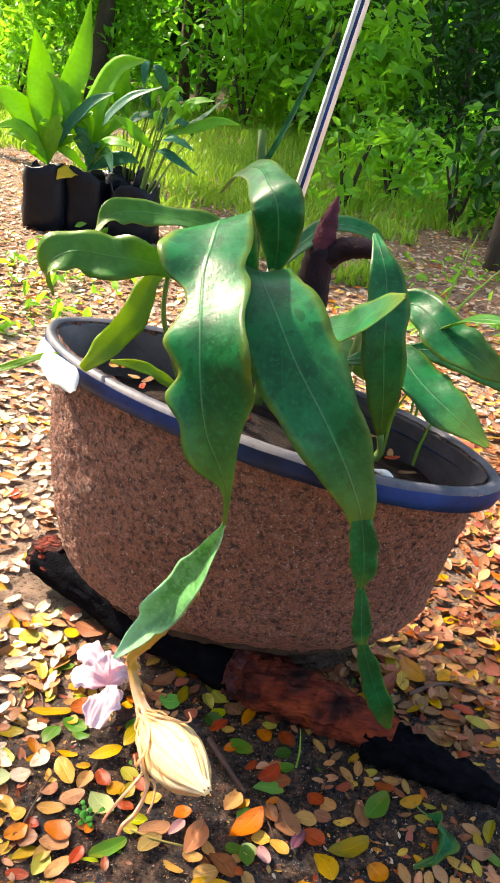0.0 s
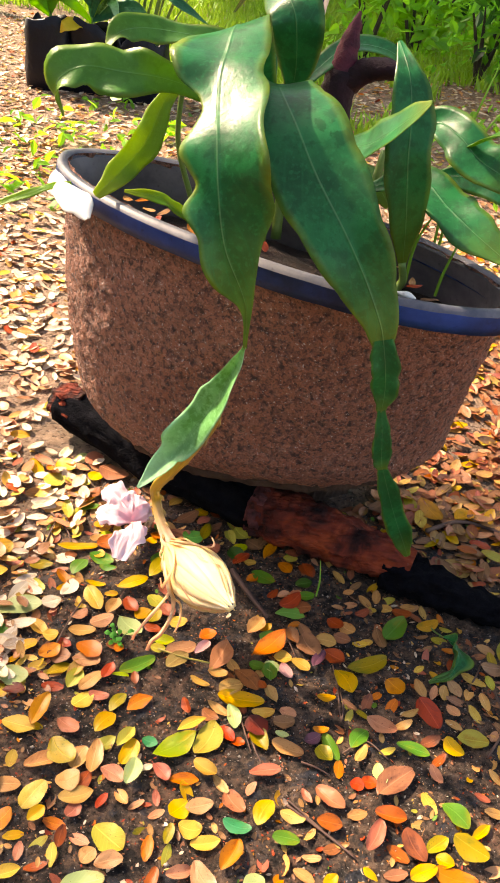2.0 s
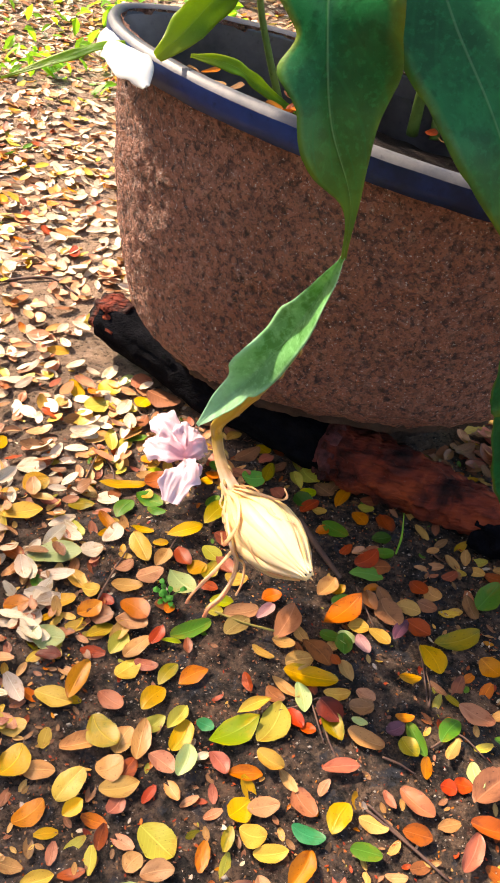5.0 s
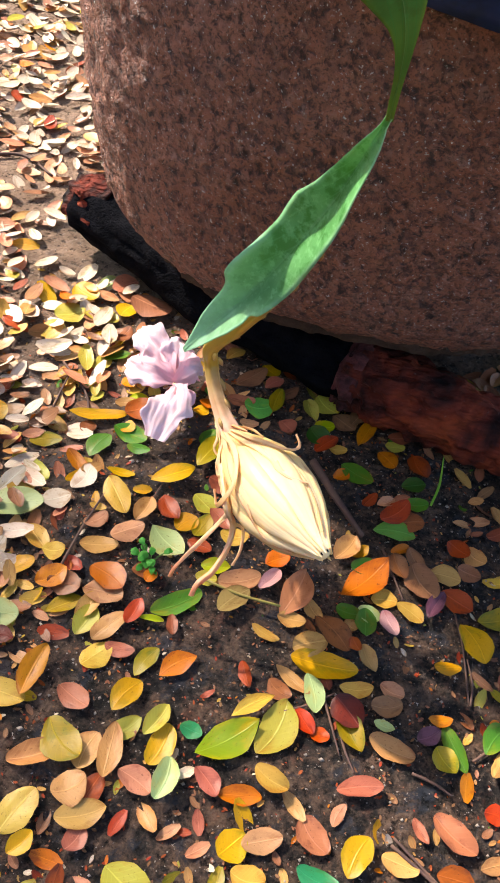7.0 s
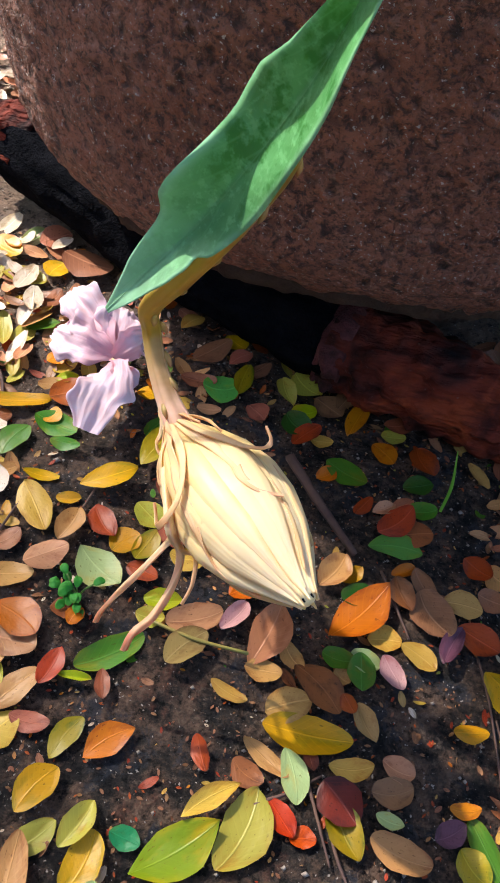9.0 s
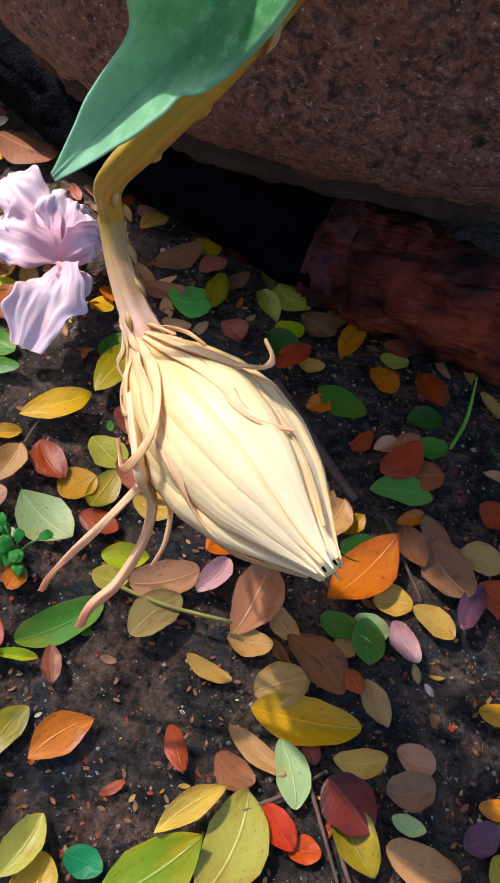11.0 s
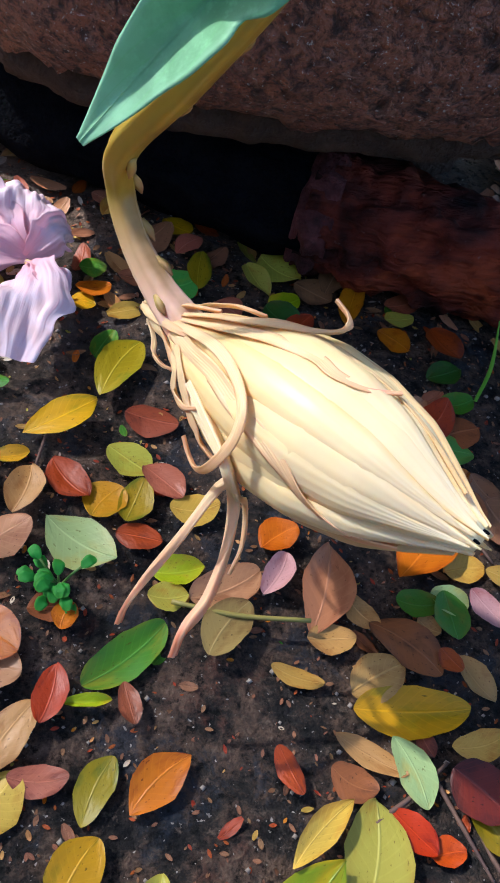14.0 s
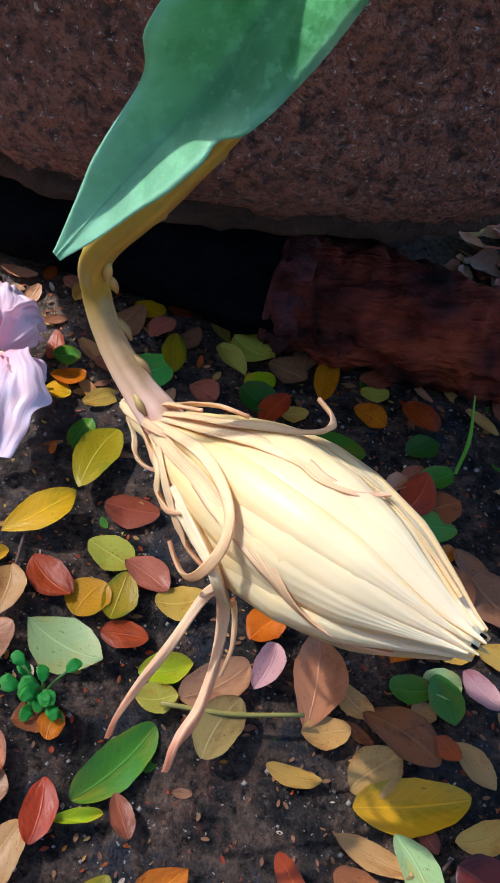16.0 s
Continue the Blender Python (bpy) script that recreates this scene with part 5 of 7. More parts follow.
build_seedling((-0.90, 3.0, 0), (0.155, 0.20), [
    (((0.0, 0, 0.25), (-0.02, 0, 0.40), (-0.03, 0, 0.52), (-0.04, -0.02, 0.62)), 0.055, (0.3, -1, 0.2), S),
    (((0.0, 0, 0.25), (-0.06, 0, 0.34), (-0.12, -0.02, 0.40), (-0.2, -0.05, 0.44)), 0.05, (0.2, -1, 0.4), S),
    (((0.0, 0, 0.26), (0.06, 0.0, 0.42), (0.10, 0.02, 0.56), (0.12, 0.03, 0.72)), 0.05, (0.1, -1, 0.1), S),
    (((0.0, 0, 0.24), (0.07, -0.03, 0.33), (0.15, -0.05, 0.42), (0.24, -0.08, 0.47)), 0.035, (-0.4, -0.8, 0.6), SD),
    (((0.0, 0, 0.22), (-0.05, -0.04, 0.30), (-0.1, -0.06, 0.33), (-0.16, -0.1, 0.31)), 0.03, (0, -0.8, 0.8), S),
    (((0.0, 0, 0.22), (0.03, -0.05, 0.30), (0.06, -0.08, 0.36), (0.08, -0.1, 0.37)), 0.035, (0, -1, 0.3), S),
], 1, "broad-leaved seedling in a black plastic nursery bag")
build_seedling((-0.765, 3.02, 0), (0.15, 0.19), [
    (((0.0, 0, 0.26), (0.02, 0, 0.40), (0.08, 0, 0.53), (0.18, -0.02, 0.57)), 0.055, (-0.3, -1, 0.4), S),
    (((0.0, 0, 0.26), (0.05, 0, 0.37), (0.13, -0.02, 0.45), (0.24, -0.03, 0.50)), 0.028, (-0.2, -0.7, 0.8), SD),
    (((0.0, 0, 0.24), (-0.04, -0.02, 0.36), (-0.08, -0.02, 0.44), (-0.14, -0.04, 0.5)), 0.04, (0.3, -1, 0.3), S),
    (((0.0, 0, 0.22), (0.04, -0.05, 0.28), (0.10, -0.08, 0.32), (0.18, -0.1, 0.31)), 0.03, (0, -0.7, 0.8), S),
    (((0.0, 0, 0.22), (0.05, -0.04, 0.28), (0.08, -0.06, 0.27), (0.10, -0.08, 0.22)), 0.022, (0.4, -1, 0.3), "leaf_yellowing"),
    (((-0.02, -0.05, 0.2), (-0.04, -0.08, 0.205), (-0.06, -0.1, 0.20), (-0.08, -0.1, 0.18)), 0.034, (0, -0.7, 0.8), "leaf_gold"),
], 2, "leafy seedling with a yellow lower leaf in a black nursery bag", 0.1)
build_seedling((-0.66, 3.10, 0), (0.13, 0.20), [
    (((0.0, 0, 0.38), (-0.02, 0, 0.43), (-0.02, 0, 0.50), (-0.01, 0, 0.57)), 0.035, (0, -1, 0.1), S),
    (((0.0, 0, 0.38), (-0.05, 0, 0.44), (-0.09, 0, 0.46), (-0.14, -0.02, 0.46)), 0.03, (0.2, -1, 0.4), S),
    (((0.0, 0, 0.36), (0.04, 0, 0.39), (0.09, -0.02, 0.40), (0.15, -0.03, 0.38)), 0.03, (0, -0.6, 0.9), SD),
    (((0.0, 0, 0.34), (-0.03, -0.03, 0.37), (-0.06, -0.05, 0.37), (-0.1, -0.07, 0.34)), 0.025, (0, -0.7, 0.8), S),
], 3, "thin-stemmed seedling in a torn black nursery bag", 0.15, True)
build_seedling((-0.592, 2.98, 0), (0.16, 0.19), [
    (((0.08, 0, 0.36), (0.14, 0, 0.43), (0.18, 0, 0.47), (0.24, -0.02, 0.48)), 0.028, (-0.2, -0.7, 0.8), S),
    (((0.08, 0, 0.36), (0.17, 0, 0.40), (0.22, 0, 0.44), (0.27, -0.02, 0.49)), 0.016, (-0.3, -0.5, 0.9), SD),
    (((0.08, 0, 0.36), (0.18, -0.02, 0.39), (0.26, -0.02, 0.42), (0.33, -0.02, 0.42)), 0.025, (0.1, -0.8, 0.6), S),
    (((0.06, 0, 0.33), (0.10, -0.04, 0.35), (0.14, -0.06, 0.35), (0.20, -0.08, 0.33)), 0.03, (0, -0.4, 1), SD),
    (((0.05, 0, 0.31), (0.0, -0.03, 0.35), (-0.03, -0.05, 0.38), (-0.07, -0.07, 0.40)), 0.025, (0.2, -0.8, 0.6), S),
    (((0.05, 0, 0.30), (0.1, -0.05, 0.31), (0.15, -0.08, 0.29), (0.22, -0.1, 0.26)), 0.022, (0, -0.5, 0.9), SD),
], 4, "spreading seedling with pale shiny leaves in a black nursery bag", 0.05, True)


# ---------------------------------------------------------------- woods, shrubs, grass
def leaf_cloud(name, centres, size, material, rng, up=0.4, long=2.0):
    """Many small pointed leaves, each folded along its middle, at the given places."""
    n = len(centres)
    a = rng.random(n) * 2 * np.pi
    pitch = rng.normal(-0.3, 0.6, n)
    d = np.stack([np.cos(a) * np.cos(pitch), np.sin(a) * np.cos(pitch), np.sin(pitch)], 1)
    nn = rng.normal(0, 1, (n, 3)) * 0.7 + np.array((0, 0, up * 2))
    s = np.cross(d, nn)
    s /= np.linalg.norm(s, axis=1)[:, None] + 1e-9
    u = np.cross(s, d)
    L = size * (0.6 + 0.8 * rng.random(n))[:, None]
    W = L / long / 2
    c = np.asarray(centres)
    v = np.stack([c, c + d * L * 0.35 + s * W + u * W * 0.35, c + d * L * 0.7 + s * W * 0.8 + u * W * 0.2, c + d * L - u * L * 0.1, c + d * L * 0.7 - s * W * 0.8 + u * W * 0.2, c + d * L * 0.35 - s * W + u * W * 0.35, c + d * L * 0.5], 1).reshape(-1, 3)
    k = np.arange(n)[:, None] * 7
    f = np.concatenate([k + np.array([0, 1, 6]), k + np.array([1, 2, 6]), k + np.array([2, 3, 6]), k + np.array([3, 4, 6]), k + np.array([4, 5, 6]), k + np.array([5, 0, 6])])
    return mesh_of(name, v.tolist(), f.tolist(), None, [material], None, False)


def blob(rng, centre, radii, n, clumps=14):
    """Places in uneven clumps within an ellipsoid."""
    cc = rng.normal(0, 0.5, (clumps, 3))
    pick = rng.integers(0, clumps, n)
    p = cc[pick] + rng.normal(0, 0.24, (n, 3))
    return np.asarray(centre) + p * np.asarray(radii)


def build_tree(x, y, h, r, seed, crown_at, crown_r, n, material="foliage", bark="bark", lean=0.0, label="", size=0.12):
    rng = np.random.default_rng(seed)
    rr = random.Random(seed)
    t = thing("tree", label or "slim forest tree with dark bark and dense green leaves", "tree", "forest trees", at=(x, y, 0))
    pts = [(0, 0, -0.05), (lean * 0.3, 0.03, h * 0.3), (lean * 0.65, -0.02, h * 0.65), (lean, 0, h)]
    part("trunk", tube_mesh("tree_trunk", pts, [r * 1.35, r, r * 0.75, r * 0.3], M[bark], 22, 10, 0.08, seed), t)
    for k in range(5):
        z = h * (0.45 + 0.1 * k)
        a = rr.random() * 6.28
        ln = h * 0.25
        p0 = np.array((lean * z / h, 0, z))
        part("limb", tube_mesh("tree_limb", [p0, p0 + np.array((math.cos(a) * ln * 0.5, math.sin(a) * ln * 0.5, ln * 0.3)), p0 + np.array((math.cos(a) * ln, math.sin(a) * ln, ln * 0.45))], [r * 0.45, r * 0.3, r * 0.1], M[bark], 10, 7), t)
    part("crown", leaf_cloud("tree_crown", blob(rng, np.array(crown_at) - np.array((x, y, 0)), crown_r, n, 20), size, M[material], rng), t)


for k, (x, y, h, r, lean, bark) in enumerate(((-1.27, 8.6, 4.6, 0.075, 0.1, "bark"), (-1.05, 8.9, 4.2, 0.045, 0.45, "bark_pale"), (-0.92, 8.7, 4.3, 0.04, 0.05, "bark"), (-1.62, 9.4, 4.4, 0.05, -0.1, "bark"), (-2.5, 8.6, 4.2, 0.06, 0.1, "bark"),
                                             (-0.45, 10.2, 4.8, 0.07, 0.0, "bark"), (0.3, 9.0, 4.5, 0.06, 0.15, "bark"), (1.0, 8.0, 4.4, 0.07, -0.1, "bark"), (1.6, 6.6, 4.2, 0.08, 0.1, "bark"), (-3.6, 9.5, 4.5, 0.08, 0.1, "bark"))):
    build_tree(x, y, h, r, 10 + k, (x + lean, y, 3.6), (1.1, 1.1, 0.9), 1500, "foliage", bark, lean)
build_tree(-2.05, 7.5, 4.0, 0.06, 34, (-1.3, 6.5, 3.1), (0.9, 0.9, 0.5), 5000, "foliage", "bark", 0.5)
build_tree(0.69, 3.35, 3.6, 0.028, 31, (1.9, 3.2, 3.0), (1.0, 1.0, 0.7), 2200, "foliage_shaded", "bark", 0.15, "dark-barked tree beside the leaf-strewn clearing")
build_tree(1.5, 4.2, 4.0, 0.06, 32, (1.9, 4.4, 3.2), (1.2, 1.2, 0.9), 2600, "foliage_shaded", "bark", 0.1)
# two trees added with crowns out of view, to shade the ground at right
build_tree(-3.3, 5.3, 4.2, 0.06, 36, (-2.6, 5.1, 3.5), (0.8, 0.6, 0.45), 3000, "foliage", "bark", 0.4)
build_tree(-3.6, 8.0, 4.6, 0.07, 35, (-3.25, 7.7, 4.5), (1.3, 1.4, 0.5), 12000, "foliage", "bark", 0.4)


def build_shade_tree():
    """An added tree out of view whose crown keeps the sun off the ground before the planter."""
    rng = np.random.default_rng(41)
    t = thing("tree", "unseen spreading tree added to shade the ground", "tree", "forest trees", at=(-5.63, 3.16, 0))
    part("trunk", tube_mesh("tree_trunk", [(0, 0, -0.05), (0.05, 0.05, 2.0), (0.1, 0.0, 4.0), (0.15, 0.1, 6.0)], [0.16, 0.12, 0.10, 0.04], M["bark"], 22, 12, 0.08, 3), t)
    for k in range(6):
        a = k * 1.05
        part("limb", tube_mesh("tree_limb", [(0.1, 0, 4.2 + 0.2 * k), (0.1 + math.cos(a) * 0.7, math.sin(a) * 0.6, 5.2), (0.1 + math.cos(a) * 1.5, math.sin(a) * 0.95, 5.9)], [0.06, 0.04, 0.012], M["bark"], 10, 8), t)
    n = 5200
    p = np.stack([rng.uniform(-0.85, 2.2, n), rng.uniform(-1.3, 1.03, n) + rng.normal(0, 0.03, n), rng.uniform(5.6, 6.4, n)], 1)
    p = p[rng.random(n) < np.clip((p[:, 0] - 0.05) * 2.2, 0.0, 1.0)]
    # the crown is thin where the sun comes through onto the planter's leaves
    over = (p[:, 0] > 0.28) & (p[:, 0] < 0.95) & (p[:, 1] > 0.52)
    p = p[~over | (rng.random(len(p)) < 0.08)]
    p = p[(p[:, 0] < 0.30) | (p[:, 1] > 0.52) | (rng.random(len(p)) < 0.35)]
    p = p[rng.random(len(p)) < 0.6]
    # extra sprays of leaves added to shade chosen spots of ground
    for x0, x1, y0, y1, n in ((-0.20, 0.16, 0.45, 0.88, 110), (0.42, 0.95, 0.92, 1.25, 260)):
        p = np.concatenate([p, np.stack([rng.uniform(x0, x1, n), rng.uniform(y0, y1, n), rng.uniform(5.6, 6.4, n)], 1)])
    loose = (p[:, 0] > 1.0) | (p[:, 1] < 0.05)
    p[loose, :2] += rng.normal(0, 0.28, (int(loose.sum()), 2))
    p[:, 1] += (p[:, 2] - 6.0) * 0.559
    p[:, 0] += (p[:, 2] - 6.0) * -0.912
    part("crown", leaf_cloud("tree_crown", p, 0.09, M["foliage"], rng), t)


build_shade_tree()


def build_woods():
    rng = np.random.default_rng(5)
    n = 15000
    p = np.stack([rng.uniform(-5.5, 3.5, n), rng.uniform(8.2, 13.5, n), rng.random(n) ** 1.2 * 3.2], 1)
    clump = np.array([noise.noise((q[0] * 1.3, q[1] * 0.8, q[2] * 1.3)) for q in p])
    p = p[clump > -0.08]
    tagged(new("woods", leaf_cloud("woods", p, 0.17, M["foliage"], rng)), "dense dark green forest undergrowth", "undergrowth", kind="stuff")
    # unseen woods added behind and at left, to keep sky light off the planter
    n = 9000
    p = np.stack([rng.uniform(-9, 6, n), rng.uniform(-11.0, -7.5, n), rng.random(n) * 2.6], 1)
    n = 26000
    q = np.stack([rng.uniform(-9.5, -4.6, n), rng.uniform(-8, 2.2, n), rng.random(n) ** 0.8 * 4.6], 1)
    q = q[q[:, 2] < 0.9 + 1.0 * (-3.6 - q[:, 0])]
    tagged(new("blocking_woods", leaf_cloud("blocking_woods", np.concatenate([p, q]), 0.26, M["foliage_shaded"], rng)), "dense dark woods added out of view to block sky light", "woods", kind="stuff")
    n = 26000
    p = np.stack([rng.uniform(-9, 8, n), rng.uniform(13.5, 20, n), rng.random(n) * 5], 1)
    tagged(new("far_woods", leaf_cloud("far_woods", p, 0.34, M["foliage_shaded"], rng)), "far wall of dark green woods", "woods", kind="stuff")


build_woods()


def build_shrub(x, y, r, h, n, seed, material="foliage", size=0.09, label="leafy green shrub at the wood's edge"):
    rng = np.random.default_rng(seed)
    rr = random.Random(seed)
    t = thing("shrub", label, "shrub", "shrubs", at=(x, y, 0))
    for k in range(4):
        a = rr.random() * 6.28
        part("stem", tube_mesh("shrub_stem", [(0, 0, -0.03), (math.cos(a) * r * 0.3, math.sin(a) * r * 0.3, h * 0.5), (math.cos(a) * r * 0.6, math.sin(a) * r * 0.6, h * 0.9)], [0.012, 0.008, 0.003], M["bark"], 8, 6), t)
    p = blob(rng, (0, 0, h * 0.55), (r, r, h * 0.6), n, 16)
    p = p[p[:, 2] > 0.02]
    part("crown", leaf_cloud("shrub_crown", p, size, M[material], rng, 0.5, 2.2), t)


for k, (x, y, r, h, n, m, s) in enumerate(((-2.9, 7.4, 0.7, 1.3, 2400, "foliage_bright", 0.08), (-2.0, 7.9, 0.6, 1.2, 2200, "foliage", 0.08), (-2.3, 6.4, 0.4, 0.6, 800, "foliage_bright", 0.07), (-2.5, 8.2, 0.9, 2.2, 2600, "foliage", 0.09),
                                           (-0.35, 8.0, 0.6, 1.3, 1300, "foliage_bright", 0.11), (0.25, 7.6, 0.5, 1.1, 1300, "foliage_shaded", 0.08), (0.85, 6.9, 0.6, 1.2, 1500, "foliage_shaded", 0.08), (1.25, 6.0, 0.5, 0.95, 1500, "foliage_shaded", 0.07),
                                           (1.2, 5.0, 0.35, 0.5, 900, "foliage", 0.06), (0.62, 4.1, 0.22, 0.35, 240, "foliage", 0.06), (0.35, 4.6, 0.2, 0.35, 260, "foliage_bright", 0.08), (0.8, 3.9, 0.25, 0.6, 500, "foliage_shaded", 0.07), (0.12, 4.2, 0.14, 0.34, 140, "foliage_bright", 0.07), (1.5, 6.2, 0.7, 1.5, 1900, "foliage_shaded", 0.08),
                                           (-0.9, 10.6, 0.6, 1.0, 900, "foliage_shaded", 0.09), (1.6, 4.6, 0.45, 0.9, 1300, "foliage_shaded", 0.06), (0.55, 6.0, 0.35, 0.35, 600, "foliage", 0.06), (0.1, 9.0, 0.9, 2.4, 2600, "foliage_shaded", 0.09), (1.2, 7.8, 0.9, 2.4, 2600, "foliage_shaded", 0.09), (0.2, 6.3, 0.4, 0.9, 900, "foliage_bright", 0.10), (-0.75, 7.4, 0.5, 1.1, 1000, "foliage_bright", 0.10))):
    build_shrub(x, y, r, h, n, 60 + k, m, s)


def build_grass():
    rng = np.random.default_rng(8)
    n = 46000
    x, y = rng.uniform(-2.6, 2.2, n), 2.8 + 5.6 * rng.random(n) ** 1.3
    xs, ys = rng.uniform(-7, 7, 26000), rng.uniform(2.6, 9.0, 26000)
    side = (xs < -2.6) | (xs > 2.2)
    x, y = np.concatenate([x, xs[side]]), np.concatenate([y, ys[side] + 0.5 * np.abs(np.sin(xs[side] * 1.7))])
    keep = np.array([noise.noise((a * 1.1, b * 0.9, 2.0)) + 0.5 * noise.noise((a * 4.0, b * 3.0, 5.0)) - 2.5 * max(0.0, a - 0.25) * (b < 3.5) - 0.12 + (0.5 if b > 3.9 else -0.25 + 0.45 * (a > -0.3)) - max(0, min(1.2, 0.5 - (a + 1.2))) * (b < 4.6) * 0.6 for a, b in zip(x, y)]) > 0
    x, y = x[keep], y[keep]
    n = len(x)
    a = rng.random(n) * 6.28
    h = 0.03 + 0.065 * rng.random(n)
    w = 0.0035 + 0.003 * rng.random(n)
    lean = rng.normal(0, 0.45, (n, 2)) * h[:, None]
    z = np.zeros(n)
    c, s = np.cos(a) * w, np.sin(a) * w
    v = np.stack([np.stack([x - c, y - s, z], 1), np.stack([x + c, y + s, z], 1), np.stack([x + c * 0.8 + lean[:, 0] * 0.4, y + s * 0.8 + lean[:, 1] * 0.4, h * 0.6], 1), np.stack([x - c * 0.8 + lean[:, 0] * 0.4, y - s * 0.8 + lean[:, 1] * 0.4, h * 0.6], 1), np.stack([x + lean[:, 0], y + lean[:, 1], h], 1)], 1).reshape(-1, 3)
    k = np.arange(n)[:, None] * 5
    f = (k + np.array([0, 1, 2, 3])).tolist() + (k + np.array([3, 2, 4])).tolist()
    tagged(new("grass", mesh_of("grass", v.tolist(), f, None, [M["grass"]], None, False)), "sunlit yellow-green grass behind the clearing", "grass", kind="stuff")
    # tufts and sprigs of weed nearer by
    pts = []
    for cx, cy, r, m in ((-0.62, 2.0, 0.10, 70), (-0.75, 2.35, 0.16, 90), (-0.45, 2.55, 0.05, 24), (-0.68, 2.85, 0.06, 20), (0.5, 2.4, 0.15, 60), (0.72, 3.2, 0.2, 120)):
        q = rng.normal(0, 1, (m, 3)) * np.array((r, r, 0.0)) + np.array((cx, cy, 0)) + np.array((0, 0, 1)) * rng.random((m, 1)) * 0.05
        pts.append(q)
    tagged(new("weeds", leaf_cloud("weeds", np.concatenate(pts), 0.04, M["foliage_bright"], rng, 0.8, 2.2)), "low bright green weeds in the litter", "weeds", kind="stuff")


build_grass()


# ---------------------------------------------------------------- leaf litter
def litter_shape(seed, pointed=False):
    """One small leaf of length 1 and full width 1, along x, lying on z = 0: points with its curl, faces and UVs."""
    rr = random.Random(seed)
    rows, cols = 19, 9
    belly = rr.uniform(0.44, 0.58)
    power = 0.85 if pointed else rr.uniform(0.46, 0.60)
    curl, fold, bend, twist = rr.uniform(-0.10, 0.24), rr.uniform(-0.04, 0.26), rr.uniform(-0.16, 0.16), rr.uniform(-0.16, 0.16)
    cup, ph = rr.uniform(-0.10, 0.18), rr.uniform(0, 6)
    skew = rr.uniform(-0.10, 0.10)
    v, uv, f = [], [], []
    for i in range(rows):
        s = 0.5 - 0.5 * math.cos(math.pi * i / (rows - 1))
        t = s / belly * 0.5 if s < belly else 0.5 + (s - belly) / (1 - belly) * 0.5
        w = 0.5 * max(0.0, math.sin(math.pi * t)) ** power
        w = max(w, 0.022)
        for k in range(cols):
            q = 2 * k / (cols - 1) - 1
            sgn = 1 if q > 0 else -1
            edge = 1 + skew * sgn * math.sin(math.pi * s) + 0.035 * abs(q) * math.sin(13 * s + ph + 2 * sgn) + 0.02 * abs(q) * math.sin(29 * s + ph * 2)
            x = s - 0.5
            y = q * w * edge + bend * (1 - (2 * s - 1) ** 2)
            z = fold * abs(q) * w + cup * q * q * w + curl * (2 * s - 1) ** 2 * 0.5 + twist * q * (s - 0.5) * 0.5
            z += 0.022 * abs(q) * math.sin(8 * s + ph + 1.7 * sgn)
            v.append((x, y, z))
            uv.append((s, (q + 1) / 2))
    for i in range(rows - 1):
        for k in range(cols - 1):
            a = i * cols + k
            f.append((a, a + 1, a + 1 + cols, a + cols))
    zmin = min(p[2] for p in v)
    return np.array([(p[0], p[1], p[2] - zmin) for p in v]), np.array(f), np.array(uv)


SHAPES = [litter_shape(k) for k in range(14)] + [litter_shape(40 + k, True) for k in range(4)]
LEAF_MESH = {}
WORDS = {
    "yellow": "small yellow fallen leaf lying on damp soil",
    "gold": "small golden yellow fallen leaf lying on damp soil",
    "tan": "small tan dry fallen leaf lying on damp soil",
    "orange": "small orange fallen leaf lying on damp soil",
    "redorange": "small orange-red fallen leaf lying on damp soil",
    "rust": "small rusty red fallen leaf lying on damp soil",
    "rustbrown": "small reddish brown dry fallen leaf lying on damp soil",
    "maroon": "small dark maroon fallen leaf lying on damp soil",
    "brown": "small dull brown fallen leaf lying on damp soil",
    "pinktan": "small pinkish tan dry fallen leaf lying on damp soil",
    "pinkrust": "small dusty pink-brown fallen leaf lying on damp soil",
    "terra": "pointed terracotta red fallen leaf lying on damp soil",
    "pink": "small pale pink fallen leaf lying on damp soil",
    "purple": "small dark purple fallen leaf lying on damp soil",
    "pale": "small pale bleached fallen leaf lying on damp soil",
    "olivetan": "small olive-tan spotted fallen leaf lying on damp soil",
    "olive": "small pale yellow-green fallen leaf lying on damp soil",
    "olivegold": "small olive and gold fallen leaf lying on damp soil",
    "green": "small fresh green fallen leaf lying on damp soil",
    "darkgreen": "small dark green fallen leaf lying on damp soil",
    "bright": "small bright green fallen leaf lying on damp soil",
    "teal": "tiny blue-green fallen leaf lying on damp soil",
    "mint": "small pale mint green fallen leaf lying on damp soil",
    "lime": "small lime yellow fallen leaf lying on damp soil",
    "limegold": "large green leaf yellowing at its edges lying on damp soil",
}


def leaf_object(x, y, length, angle, tint, shape, lift=0.0, tilt=(0, 0), width=0.5):
    key = (shape, tint)
    if key not in LEAF_MESH:
        v, f, uv = SHAPES[shape]
        LEAF_MESH[key] = mesh_of("fallen_leaf", v, f, uv, [LIT[tint]])
    ob = tagged(new("fallen_leaf", LEAF_MESH[key]), WORDS[tint], "leaf", "leaf litter")
    raised = 0.4 * length * (abs(math.sin(radians(tilt[1]))) + width * abs(math.sin(radians(tilt[0]))))
    ob.location = (x, y, ground_height(x, y) + 0.0008 + lift + raised)
    ob.rotation_euler = (radians(tilt[0]), radians(tilt[1]), radians(angle))
    ob.scale = (length, length * width, length * 0.8)
    return ob


